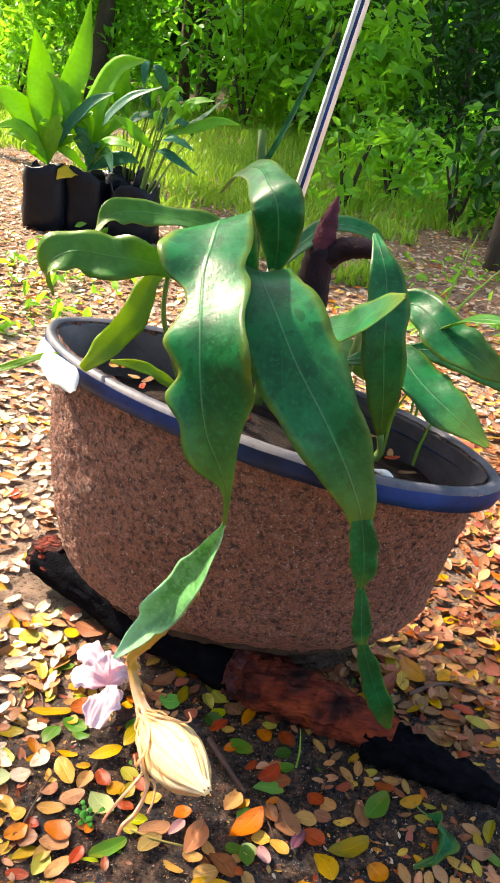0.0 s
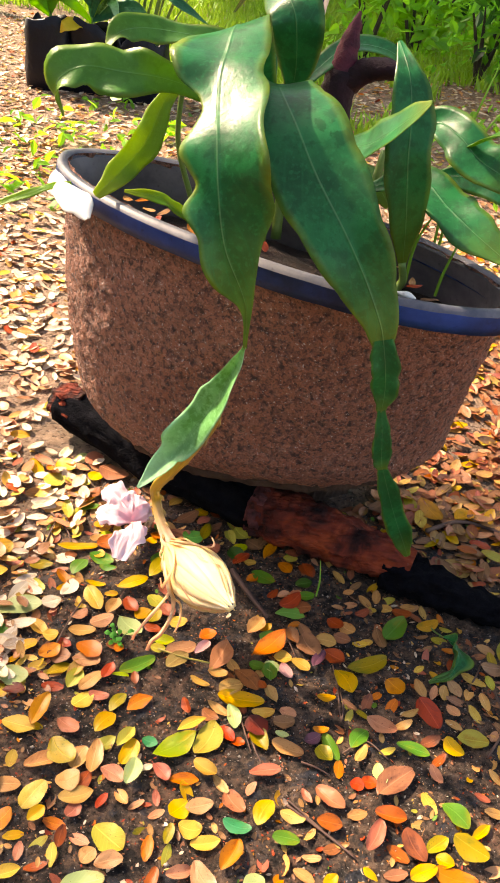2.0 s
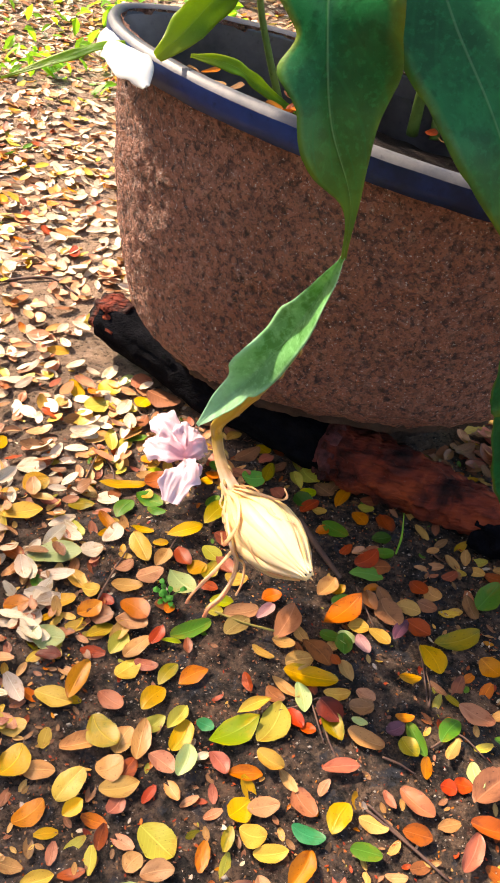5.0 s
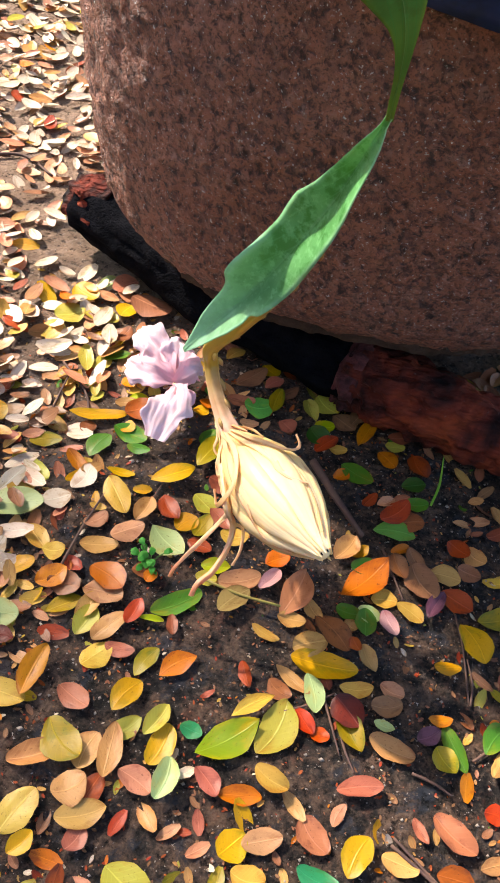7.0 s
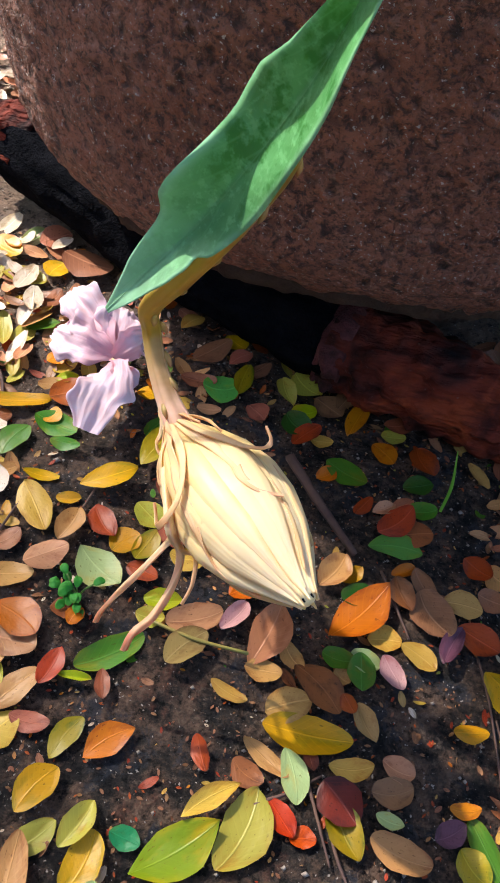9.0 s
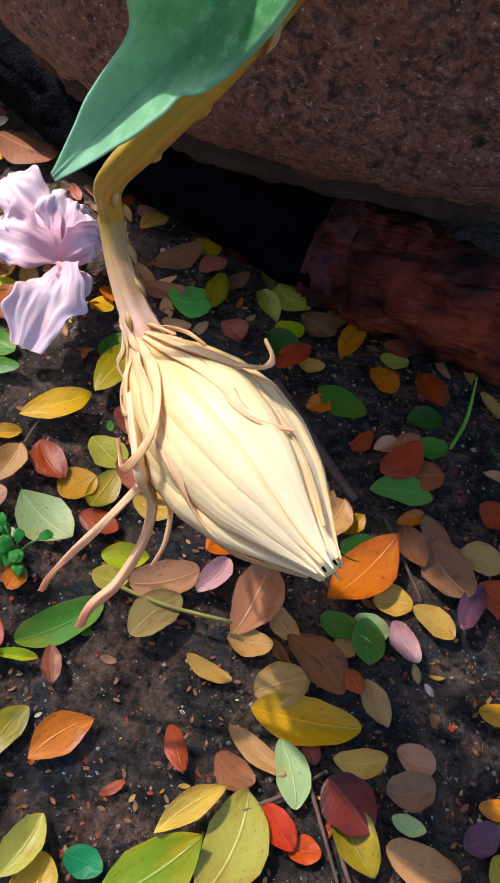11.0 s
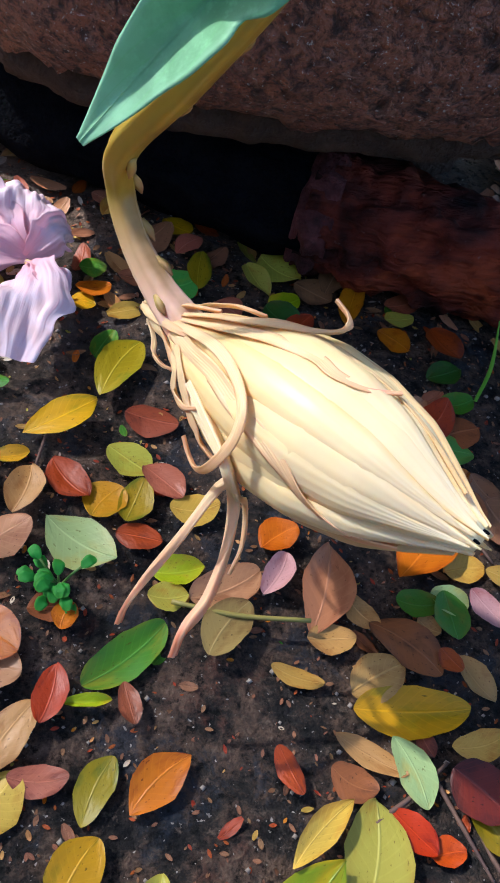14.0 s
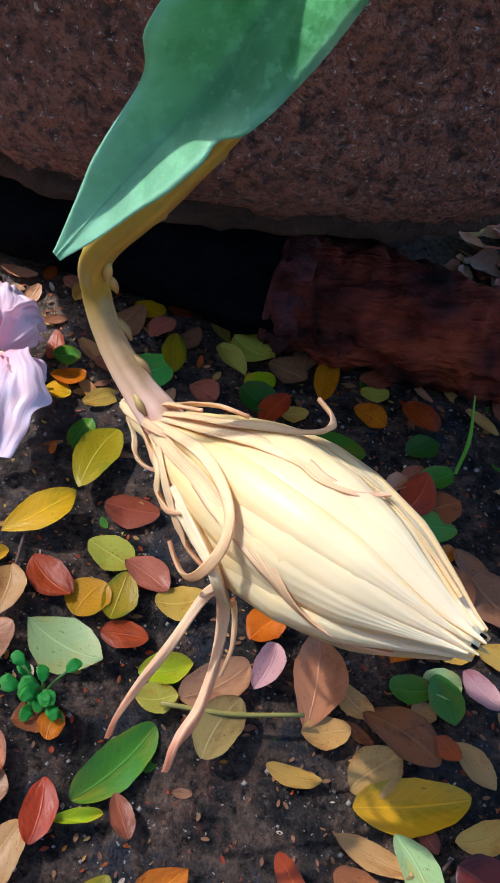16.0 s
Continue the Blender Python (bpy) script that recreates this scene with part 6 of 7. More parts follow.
def in_planter(x, y):
    dx, dy = (x - 0.032) / 0.15, (y - 1.0) / 0.075
    return dx * dx + dy * dy < 1


def near_log(x, y):
    t = (x + 0.25) / 0.57
    return -0.02 < t < 1.02 and abs(y - (1.037 - t * 0.247)) < 0.027


def laid(x, y, length, angle, tint, width, pointed=False):
    """One of the larger leaves lying near the flower."""
    k = len(PLACED)
    shape = 14 + k % 4 if pointed else (k * 5) % 14
    leaf_object(x, y, length * 1.03, angle, tint, shape, 0.0004 + 0.0030 * ((k * 7) % 5) / 4, (((k * 37) % 15) - 7, ((k * 53) % 11) - 5), max(0.3, min(1.0, width * 1.02)))
    PLACED.append((x, y, length))


TINTS = ["yellow"] * 3 + ["gold"] * 3 + ["tan"] * 7 + ["orange"] * 3 + ["rust"] * 2 + ["rustbrown"] * 3 + ["brown"] * 4 + ["pinktan"] * 5 + ["pinkrust"] * 3 + ["green"] + ["olive"] * 2 + ["olivegold"] * 2
PLACED = []
laid(0.056, 0.630, 0.012, -70, "rustbrown", 0.60)
laid(-0.077, 0.676, 0.016, 5, "rustbrown", 0.80)
laid(-0.071, 0.673, 0.011, 70, "orange", 0.80)
laid(0.053, 0.641, 0.043, 0, "gold", 0.45)
laid(0.075, 0.629, 0.021, 11, "yellow", 0.51)
laid(0.035, 0.625, 0.027, -33, "tan", 0.33)
laid(0.048, 0.619, 0.025, -69, "mint", 0.50)
laid(0.005, 0.619, 0.017, -65, "rust", 0.46)
laid(0.028, 0.617, 0.017, -28, "rustbrown", 0.71)
laid(0.071, 0.611, 0.023, -45, "maroon", 0.91)
laid(0.076, 0.601, 0.027, -62, "olivegold", 0.57)
laid(0.095, 0.609, 0.013, -13, "mint", 0.56)
laid(0.095, 0.622, 0.020, 18, "brown", 0.70)
laid(0.098, 0.634, 0.016, -14, "pinktan", 0.79)
laid(0.046, 0.600, 0.019, -47, "redorange", 0.56)
laid(0.057, 0.593, 0.012, 9, "redorange", 0.82)
laid(0.003, 0.577, 0.042, 40, "limegold", 0.51, True)
laid(0.014, 0.599, 0.030, 42, "yellow", 0.33, True)
laid(0.028, 0.591, 0.039, 72, "olive", 0.56)
laid(-0.019, 0.577, 0.014, -12, "teal", 0.71)
laid(-0.057, 0.615, 0.023, 67, "olivegold", 0.51)
laid(-0.037, 0.616, 0.026, 43, "orange", 0.57, True)
laid(-0.078, 0.531, 0.020, 37, "tan", 0.98)
laid(-0.065, 0.532, 0.020, 75, "rust", 0.63)
laid(-0.041, 0.579, 0.023, 67, "olive", 0.53)
laid(-0.058, 0.571, 0.022, 47, "olive", 0.58)
laid(-0.035, 0.565, 0.026, 77, "gold", 0.60)
laid(-0.028, 0.546, 0.024, 83, "mint", 0.58)
laid(-0.016, 0.552, 0.013, 39, "pale", 0.49)
laid(-0.043, 0.541, 0.022, -22, "pinktan", 0.66)
laid(-0.074, 0.552, 0.023, 80, "tan", 0.78)
laid(-0.062, 0.555, 0.032, 94, "tan", 0.43)
laid(-0.089, 0.555, 0.030, -37, "olivegold", 0.71)
laid(-0.093, 0.581, 0.023, -25, "pinkrust", 0.65)
laid(-0.062, 0.589, 0.025, 63, "gold", 0.62)
laid(-0.089, 0.611, 0.022, 54, "yellow", 0.74)
laid(-0.076, 0.619, 0.019, 0, "pinkrust", 0.53)
laid(-0.087, 0.631, 0.027, 56, "tan", 0.53)
laid(-0.104, 0.633, 0.023, 77, "olive", 0.65)
laid(-0.075, 0.645, 0.021, 79, "rust", 0.53)
laid(-0.050, 0.661, 0.037, 41, "green", 0.41)
laid(-0.062, 0.643, 0.016, 4, "lime", 0.31)
laid(-0.048, 0.642, 0.015, -74, "rustbrown", 0.50)
laid(-0.098, 0.653, 0.027, -2, "pinktan", 0.78)
laid(-0.099, 0.665, 0.028, -26, "orange", 0.70)
laid(-0.113, 0.690, 0.026, 16, "tan", 0.61)
laid(-0.141, 0.678, 0.015, 16, "yellow", 1.41)
laid(-0.125, 0.654, 0.022, -5, "rustbrown", 0.80)
laid(-0.068, 0.706, 0.032, -34, "mint", 0.69, True)
laid(-0.097, 0.705, 0.024, 36, "pinktan", 0.64)
laid(-0.122, 0.710, 0.019, 51, "pinktan", 0.66)
laid(-0.114, 0.734, 0.034, -52, "yellow", 0.51)
laid(-0.092, 0.727, 0.023, 77, "tan", 0.62)
laid(-0.074, 0.734, 0.023, -49, "rust", 0.62)
laid(-0.080, 0.764, 0.034, 34, "gold", 0.52, True)
laid(-0.098, 0.745, 0.014, 8, "gold", 0.58)
laid(-0.051, 0.745, 0.021, -35, "olive", 0.79)
laid(-0.037, 0.734, 0.021, -41, "pinkrust", 0.64)
laid(-0.059, 0.724, 0.018, 52, "gold", 1.06)
laid(-0.048, 0.725, 0.021, 71, "olivegold", 0.64)
laid(-0.144, 0.744, 0.024, 75, "pale", 0.71)
laid(-0.154, 0.719, 0.020, 37, "pale", 0.90)
laid(-0.056, 0.794, 0.038, 65, "olivegold", 0.46)
laid(-0.042, 0.768, 0.023, -13, "rustbrown", 0.71)
laid(-0.024, 0.724, 0.020, 6, "yellow", 0.70)
laid(-0.046, 0.709, 0.018, -13, "rust", 0.66)
laid(-0.031, 0.695, 0.020, 6, "lime", 0.60)
laid(-0.035, 0.683, 0.015, 4, "olive", 0.80)
laid(-0.013, 0.689, 0.030, 26, "pinktan", 0.55)
laid(0.007, 0.695, 0.021, 59, "pink", 0.51)
laid(0.025, 0.690, 0.041, 74, "terra", 0.50, True)
laid(0.010, 0.711, 0.018, 34, "orange", 0.83)
laid(-0.013, 0.669, 0.027, 54, "olivetan", 0.59)
laid(0.027, 0.669, 0.019, 3, "tan", 0.68)
laid(0.041, 0.681, 0.017, -50, "tan", 0.62)
laid(0.040, 0.668, 0.013, -48, "rustbrown", 0.42)
laid(0.055, 0.665, 0.032, -41, "rustbrown", 0.56)
laid(0.071, 0.659, 0.011, -56, "rust", 0.72)
laid(0.012, 0.654, 0.020, -18, "yellow", 0.37)
laid(0.042, 0.653, 0.024, 28, "tan", 0.70)
laid(0.081, 0.653, 0.020, -60, "tan", 0.55)
laid(0.067, 0.675, 0.010, -37, "tan", 0.92)
laid(0.064, 0.685, 0.017, -7, "green", 0.72)
laid(0.078, 0.687, 0.016, -15, "mint", 0.77)
laid(0.076, 0.679, 0.020, -84, "green", 0.72)
laid(0.087, 0.700, 0.018, 9, "yellow", 0.80)
laid(0.105, 0.694, 0.021, -31, "yellow", 0.64)
laid(0.092, 0.681, 0.020, -57, "pink", 0.56)
laid(0.072, 0.712, 0.046, 52, "orange", 0.50, True)
laid(0.055, 0.804, 0.027, -20, "green", 0.64)
laid(0.089, 0.758, 0.031, 6, "bright", 0.60)
laid(0.068, 0.784, 0.017, 59, "rust", 0.49)
laid(0.087, 0.777, 0.029, 49, "rust", 0.55)
laid(0.101, 0.772, 0.019, 16, "rustbrown", 0.95)
laid(0.080, 0.785, 0.016, 38, "pinktan", 0.55)
laid(0.092, 0.794, 0.015, 37, "pinkrust", 0.56)
laid(0.104, 0.792, 0.018, 16, "green", 0.69)
laid(0.103, 0.825, 0.022, -60, "rust", 0.79)
laid(0.100, 0.808, 0.019, 21, "darkgreen", 0.72)
laid(0.059, 0.849, 0.031, 71, "orange", 0.39)
laid(0.077, 0.827, 0.018, -38, "orange", 0.82)
laid(0.082, 0.841, 0.016, 11, "olive", 0.76)
laid(0.085, 0.853, 0.021, 25, "rustbrown", 0.62)
laid(-0.030, 0.900, 0.017, -36, "gold", 1.05)
laid(-0.024, 0.885, 0.018, 45, "pinkrust", 0.65)
laid(-0.011, 0.880, 0.022, 54, "brown", 0.52)
laid(-0.032, 0.857, 0.024, 17, "bright", 0.98)
laid(-0.019, 0.867, 0.028, 84, "olivegold", 0.43)
laid(0.011, 0.865, 0.025, -67, "olive", 0.49)
laid(0.023, 0.873, 0.025, -43, "olive", 0.78)
laid(0.024, 0.851, 0.016, 14, "lime", 0.88)
laid(0.021, 0.837, 0.019, -35, "darkgreen", 1.04)
laid(0.039, 0.857, 0.021, -31, "brown", 0.97)
laid(-0.006, 0.839, 0.015, -37, "pinkrust", 1.04)
laid(0.028, 0.827, 0.024, 52, "rust", 0.53)
laid(0.038, 0.827, 0.014, 4, "yellow", 0.70)
laid(-0.071, 0.846, 0.017, 13, "orange", 0.68)
laid(-0.072, 0.859, 0.013, 9, "green", 1.15)
laid(-0.076, 0.835, 0.013, -4, "gold", 1.06)
laid(-0.044, 0.886, 0.031, 52, "brown", 0.53)
laid(-0.079, 0.870, 0.020, 81, "rustbrown", 0.42)
laid(-0.064, 0.810, 0.018, 63, "green", 0.60)
laid(0.095, 0.729, 0.021, -61, "rustbrown", 0.61)
laid(0.107, 0.740, 0.021, -55, "brown", 0.56)
laid(0.113, 0.722, 0.029, -52, "brown", 0.77)
laid(0.095, 0.747, 0.015, 32, "orange", 0.55)
laid(0.137, 0.712, 0.024, -28, "rust", 0.74)
laid(0.123, 0.704, 0.026, 67, "purple", 0.41)
laid(0.128, 0.730, 0.022, 0, "tan", 0.73)
laid(0.145, 0.738, 0.017, -13, "brown", 0.96)
laid(0.151, 0.758, 0.017, -36, "tan", 1.24)
laid(0.137, 0.758, 0.018, -34, "rust", 1.02)
laid(0.148, 0.679, 0.031, -59, "gold", 0.62)
laid(0.132, 0.658, 0.018, 13, "gold", 0.53)
laid(0.129, 0.621, 0.015, 11, "orange", 0.51)
laid(0.139, 0.605, 0.029, -61, "green", 0.42)
laid(0.134, 0.597, 0.018, -47, "olivegold", 0.84)
laid(0.122, 0.609, 0.016, 35, "purple", 0.70)
laid(0.101, 0.597, 0.029, -12, "tan", 0.51)
laid(0.033, 0.560, 0.022, -22, "yellow", 0.58)
laid(0.017, 0.547, 0.025, 9, "orange", 0.47)
laid(-0.003, 0.550, 0.020, -41, "pinkrust", 0.60)
laid(0.084, 0.566, 0.027, 17, "pinkrust", 0.44)
laid(-0.122, 0.825, 0.027, 34, "rust", 0.80)
laid(-0.154, 0.811, 0.044, 16, "gold", 0.24)
laid(-0.123, 0.798, 0.028, -15, "green", 0.62)
laid(-0.142, 0.780, 0.026, 74, "green", 0.65)
laid(-0.112, 0.782, 0.018, -3, "green", 0.55)
laid(-0.128, 0.804, 0.013, 72, "gold", 0.83)
laid(-0.157, 0.796, 0.013, 42, "rustbrown", 0.96)
laid(-0.128, 0.837, 0.016, 22, "lime", 0.64)
laid(-0.216, 0.921, 0.027, 36, "olive", 1.08)
laid(-0.211, 0.952, 0.027, -27, "gold", 0.80)
laid(-0.199, 0.974, 0.024, 60, "mint", 0.51)
laid(-0.181, 0.972, 0.024, 38, "pinkrust", 0.99)
laid(-0.188, 0.923, 0.031, 2, "olive", 0.62)
laid(-0.169, 0.938, 0.018, 71, "gold", 1.06)
laid(-0.183, 0.869, 0.032, -68, "olive", 0.39)
laid(-0.172, 0.872, 0.021, 71, "olive", 0.66)
laid(-0.141, 0.853, 0.013, 48, "orange", 1.19)
laid(-0.221, 0.891, 0.026, 16, "yellow", 0.94)
laid(-0.150, 0.950, 0.038, -11, "brown", 0.79)
laid(-0.164, 0.908, 0.022, 66, "rustbrown", 0.60)
laid(-0.191, 0.798, 0.023, -49, "orange", 0.40)
laid(0.055, 0.736, 0.025, 61, "tan", 0.65)
laid(0.066, 0.736, 0.015, 48, "gold", 0.66)
laid(0.069, 0.724, 0.018, 38, "darkgreen", 0.74)
laid(0.043, 0.800, 0.014, 45, "orange", 0.75)
laid(-0.032, 0.488, 0.030, -30, "olive", 0.76)
laid(-0.026, 0.467, 0.022, 22, "pinktan", 0.62)
laid(-0.043, 0.471, 0.014, 60, "tan", 1.00)
laid(0.018, 0.520, 0.019, 51, "gold", 0.92)
laid(0.030, 0.507, 0.019, 0, "yellow", 0.89)
laid(0.034, 0.526, 0.023, 23, "pinktan", 0.59)
laid(0.088, 0.530, 0.025, 69, "gold", 0.64)
laid(0.111, 0.532, 0.021, -11, "tan", 0.53)
laid(0.067, 0.514, 0.024, -12, "teal", 0.53)
laid(0.107, 0.510, 0.022, 0, "green", 0.55)
laid(0.065, 0.490, 0.029, 68, "orange", 0.51)
laid(0.044, 0.497, 0.024, 19, "yellow", 0.51)
laid(0.062, 0.536, 0.023, -45, "pinkrust", 0.72)
laid(0.141, 0.555, 0.029, -35, "pinkrust", 0.54)
laid(0.141, 0.530, 0.021, 0, "rust", 0.67)
laid(0.196, 0.577, 0.043, 46, "brown", 0.52)
laid(0.163, 0.570, 0.012, -9, "redorange", 1.03)
laid(0.174, 0.576, 0.014, 0, "redorange", 0.93)
laid(0.184, 0.585, 0.021, -71, "mint", 0.54)
laid(0.184, 0.634, 0.029, -25, "pinktan", 0.62)
laid(0.164, 0.616, 0.026, 58, "green", 0.55)
laid(0.166, 0.601, 0.021, 65, "tan", 0.40)
laid(-0.121, 0.487, 0.024, 54, "orange", 0.64)
laid(-0.100, 0.511, 0.028, 67, "yellow", 0.69)
laid(-0.093, 0.496, 0.016, 55, "gold", 0.72)
laid(-0.067, 0.518, 0.028, 27, "tan", 0.60)
laid(-0.066, 0.505, 0.015, 70, "pinkrust", 0.81)
laid(-0.104, 0.544, 0.030, 30, "tan", 0.51)
laid(-0.135, 0.573, 0.030, -6, "yellow", 0.56)
laid(-0.121, 0.590, 0.034, 83, "orange", 0.42)
laid(-0.183, 0.705, 0.046, 20, "mint", 0.52)
laid(-0.157, 0.621, 0.026, 9, "mint", 0.82)
laid(-0.184, 0.747, 0.037, -29, "olive", 0.51)
laid(-0.194, 0.647, 0.021, 31, "orange", 0.87)
laid(-0.151, 0.605, 0.020, 11, "maroon", 0.62)
laid(-0.154, 0.543, 0.019, 25, "yellow", 0.74)
laid(-0.145, 0.517, 0.027, 75, "gold", 0.83)
laid(-0.125, 0.516, 0.023, 13, "tan", 0.61)
laid(-0.099, 0.447, 0.021, 29, "yellow", 0.55)
laid(-0.135, 0.657, 0.022, 47, "orange", 0.77)
laid(-0.160, 0.661, 0.022, 30, "gold", 0.67)
laid(-0.106, 0.643, 0.021, 71, "tan", 0.60)
laid(-0.229, 0.746, 0.037, 33, "yellow", 0.63)
laid(-0.245, 0.808, 0.028, 26, "pale", 0.79)
laid(-0.230, 0.784, 0.026, 54, "gold", 0.90)
laid(-0.041, 0.449, 0.032, 20, "mint", 0.59)
laid(0.049, 0.468, 0.031, -48, "pinktan", 0.52)
laid(0.086, 0.471, 0.017, 25, "mint", 0.84)
laid(0.246, 0.556, 0.027, -39, "green", 0.64)
laid(0.256, 0.529, 0.030, -28, "olivegold", 0.73)
laid(0.242, 0.504, 0.034, -8, "orange", 0.51)
laid(0.217, 0.502, 0.024, 30, "gold", 0.55)
laid(0.235, 0.516, 0.015, -23, "gold", 0.82)
laid(0.211, 0.524, 0.029, -59, "rustbrown", 0.62)
laid(0.178, 0.526, 0.031, 68, "pinkrust", 0.40)
laid(0.192, 0.548, 0.026, -4, "rust", 0.62)
laid(0.229, 0.528, 0.023, 40, "olivegold", 0.52)
laid(0.268, 0.635, 0.028, -2, "olive", 0.76)
laid(0.212, 0.614, 0.030, -8, "green", 0.41)
laid(0.198, 0.760, 0.043, 60, "green", 0.47)
laid(0.171, 0.710, 0.044, 31, "olivegold", 0.44)
laid(0.198, 0.685, 0.020, -41, "orange", 0.98)
laid(0.270, 0.873, 0.036, -48, "tan", 0.98)
laid(0.246, 0.968, 0.048, -69, "orange", 0.57)
laid(0.250, 0.625, 0.021, -47, "gold", 0.79)
laid(0.230, 0.661, 0.035, -61, "rust", 0.60)
laid(0.288, 0.972, 0.028, 38, "gold", 0.78)
laid(0.310, 1.000, 0.025, -14, "olive", 1.13)
laid(0.008, 0.461, 0.021, 79, "rust", 0.44)
laid(0.028, 0.470, 0.020, 24, "pinktan", 0.55)
laid(0.267, 0.547, 0.024, 48, "gold", 0.35)
laid(0.145, 0.482, 0.016, 60, "gold", 0.61)
laid(0.269, 0.734, 0.019, -35, "yellow", 0.65)


def in_core(x, y):
    """The patch round the flower, where every leaf has its own place."""
    return -0.115 < x < 0.135 and 0.555 < y < 0.83


def scatter_leaves():
    rr = random.Random(77)
    made, tries = 0, 0
    while made < 75 and tries < 9000:
        tries += 1
        x, y = rr.uniform(-0.30, 0.36), rr.uniform(0.42, 0.98)
        if near_log(x, y) or in_planter(x, y) or in_core(x, y) or (x > 0.13 and y < 0.64 and rr.random() < 0.8):
            continue
        dens = 0.55 + 0.9 * noise.noise((x * 6, y * 6, 9.0)) + (0.3 if x < -0.1 else 0.0)
        if rr.random() > dens or any((x - a) ** 2 + (y - b) ** 2 < (0.010 + 0.35 * c) ** 2 * 0.6 for a, b, c in PLACED):
            continue
        L = rr.uniform(0.015, 0.028)
        leaf_object(x, y, L, rr.uniform(0, 360), rr.choice(TINTS), rr.randrange(14), rr.random() * 0.002, (rr.gauss(0, 7), rr.gauss(0, 7)), rr.uniform(0.42, 0.62))
        made += 1
        PLACED.append((x, y, L * 0.5))


scatter_leaves()


def small_shape(seed):
    """A plainer leaf for the distance: a fold and a curl."""
    rr = random.Random(seed + 500)
    rows = 5
    wide, curl, fold = rr.uniform(0.2, 0.3), rr.uniform(-0.1, 0.25), rr.uniform(0.0, 0.5)
    v, uv, f = [], [], []
    for i in range(rows):
        s = i / (rows - 1)
        w = max(0.02, wide * math.sin(math.pi * (0.04 + 0.92 * s)) ** 0.6)
        for q in (-1, 0, 1):
            v.append((s - 0.5, q * w, fold * abs(q) * w + curl * (2 * s - 1) ** 2 * 0.5))
            uv.append((s, (q + 1) / 2))
    for i in range(rows - 1):
        for k in range(2):
            a = i * 3 + k
            f.append((a, a + 1, a + 4, a + 3))
    z = min(p[2] for p in v)
    return np.array([(p[0], p[1], p[2] - z) for p in v]), np.array(f), np.array(uv)


def scatter(name, label, count, place, sizes, weights, seed, high):
    rr = random.Random(seed)
    shapes = [small_shape(k) for k in range(10)]
    names = list(LIT)
    V, F, U, FM = [], [], [], []
    base = made = 0
    while made < count:
        x, y = place(rr)
        if near_log(x, y) or in_planter(x, y):
            continue
        made += 1
        v, f, uv = shapes[rr.randrange(10)]
        e = Euler((rr.gauss(0, 0.22), rr.gauss(0, 0.22), rr.uniform(0, 6.28))).to_matrix()
        L = rr.uniform(*sizes)
        V.append(v @ (np.array(e) * L).T + np.array((x, y, ground_height(x, y) + rr.random() * high)))
        F.append(f + base)
        U.append(uv)
        base += len(v)
        tint = rr.choices(names, [weights.get(k, 0.0) for k in names])[0]
        FM += [names.index(tint)] * len(f)
    me = mesh_of(name, np.concatenate(V).tolist(), np.concatenate(F).tolist(), np.concatenate(U), [LIT[k] for k in names], FM)
    tagged(new(name, me), label, "leaf litter", kind="stuff")


def far_place(rr):
    while True:
        y = 0.3 + 4.2 * rr.random() ** 1.6
        x = rr.uniform(-0.5 - 0.42 * y, 0.5 + 0.35 * y)
        if x > 0.1 and y < 1.15 and rr.random() < 0.55:
            continue
        if (x > 0.04 and y < 1.7) or (y < 1.15 and rr.random() < 0.5):
            continue
        if not (-0.16 < x < 0.36 and 0.42 < y < (0.86 if x > 0.06 else 0.94)):
            return x, y


# mostly pale tints: sunlight on the open ground is put into the leaf colours
scatter("leaf_litter", "dry tan and brown fallen leaves scattered over soil", 25000, far_place, (0.015, 0.030), {"yellow": 1.2, "gold": 0.6, "tan": 3, "orange": 0.8, "rust": 0.8, "rustbrown": 1, "brown": 3, "pinktan": 6, "green": 0.2, "olive": 1.2, "pale": 16}, 78, 0.008)
def under_trees(rr):
    """The darker ground beside and behind the planter's far end."""
    while True:
        x, y = rr.uniform(-0.3, 1.6), rr.uniform(0.3, 2.6)
        d = math.hypot((x - 0.48) / 0.66, (y - 1.15) / 0.80) + 0.45 * noise.noise((x * 2.3, y * 2.3, 4.0)) + 0.3 * noise.noise((x * 7, y * 7, 1.0)) + 1.6 * max(0.0, 0.22 - x) + 0.6 * max(0.0, y - 1.3)
        if (x > 0.36 or y > 0.86) and rr.random() < min(0.9, 1.3 * (1.3 - d)) - 0.35 * (y < 0.95):
            return x, y


# heavier browns: the shade on this side is put into the leaf colours
scatter("shaded_litter", "brown and tan fallen leaves lying thick behind the planter", 6400, under_trees, (0.016, 0.032), {"yellow": 0.6, "gold": 0.8, "tan": 4, "orange": 1, "rust": 1, "rustbrown": 6, "brown": 12, "pinktan": 2.5, "pinkrust": 5, "olive": 0.6, "olivegold": 1}, 86, 0.007)


def between(rr):
    """A place near the flower that the larger leaves leave free."""
    for _ in range(25):
        x, y = rr.uniform(-0.2, 0.36), rr.uniform(0.36, 0.93)
        if in_core(x, y) or (x > 0.13 and y < 0.64 and rr.random() < 0.75):
            x, y = rr.uniform(-0.2, -0.12), rr.uniform(0.6, 0.9)
            continue
        if all((x - a) ** 2 + (y - b) ** 2 > (0.009 + 0.42 * c) ** 2 for a, b, c in PLACED):
            break
    PLACED.append((x, y, 0.008))
    return x, y


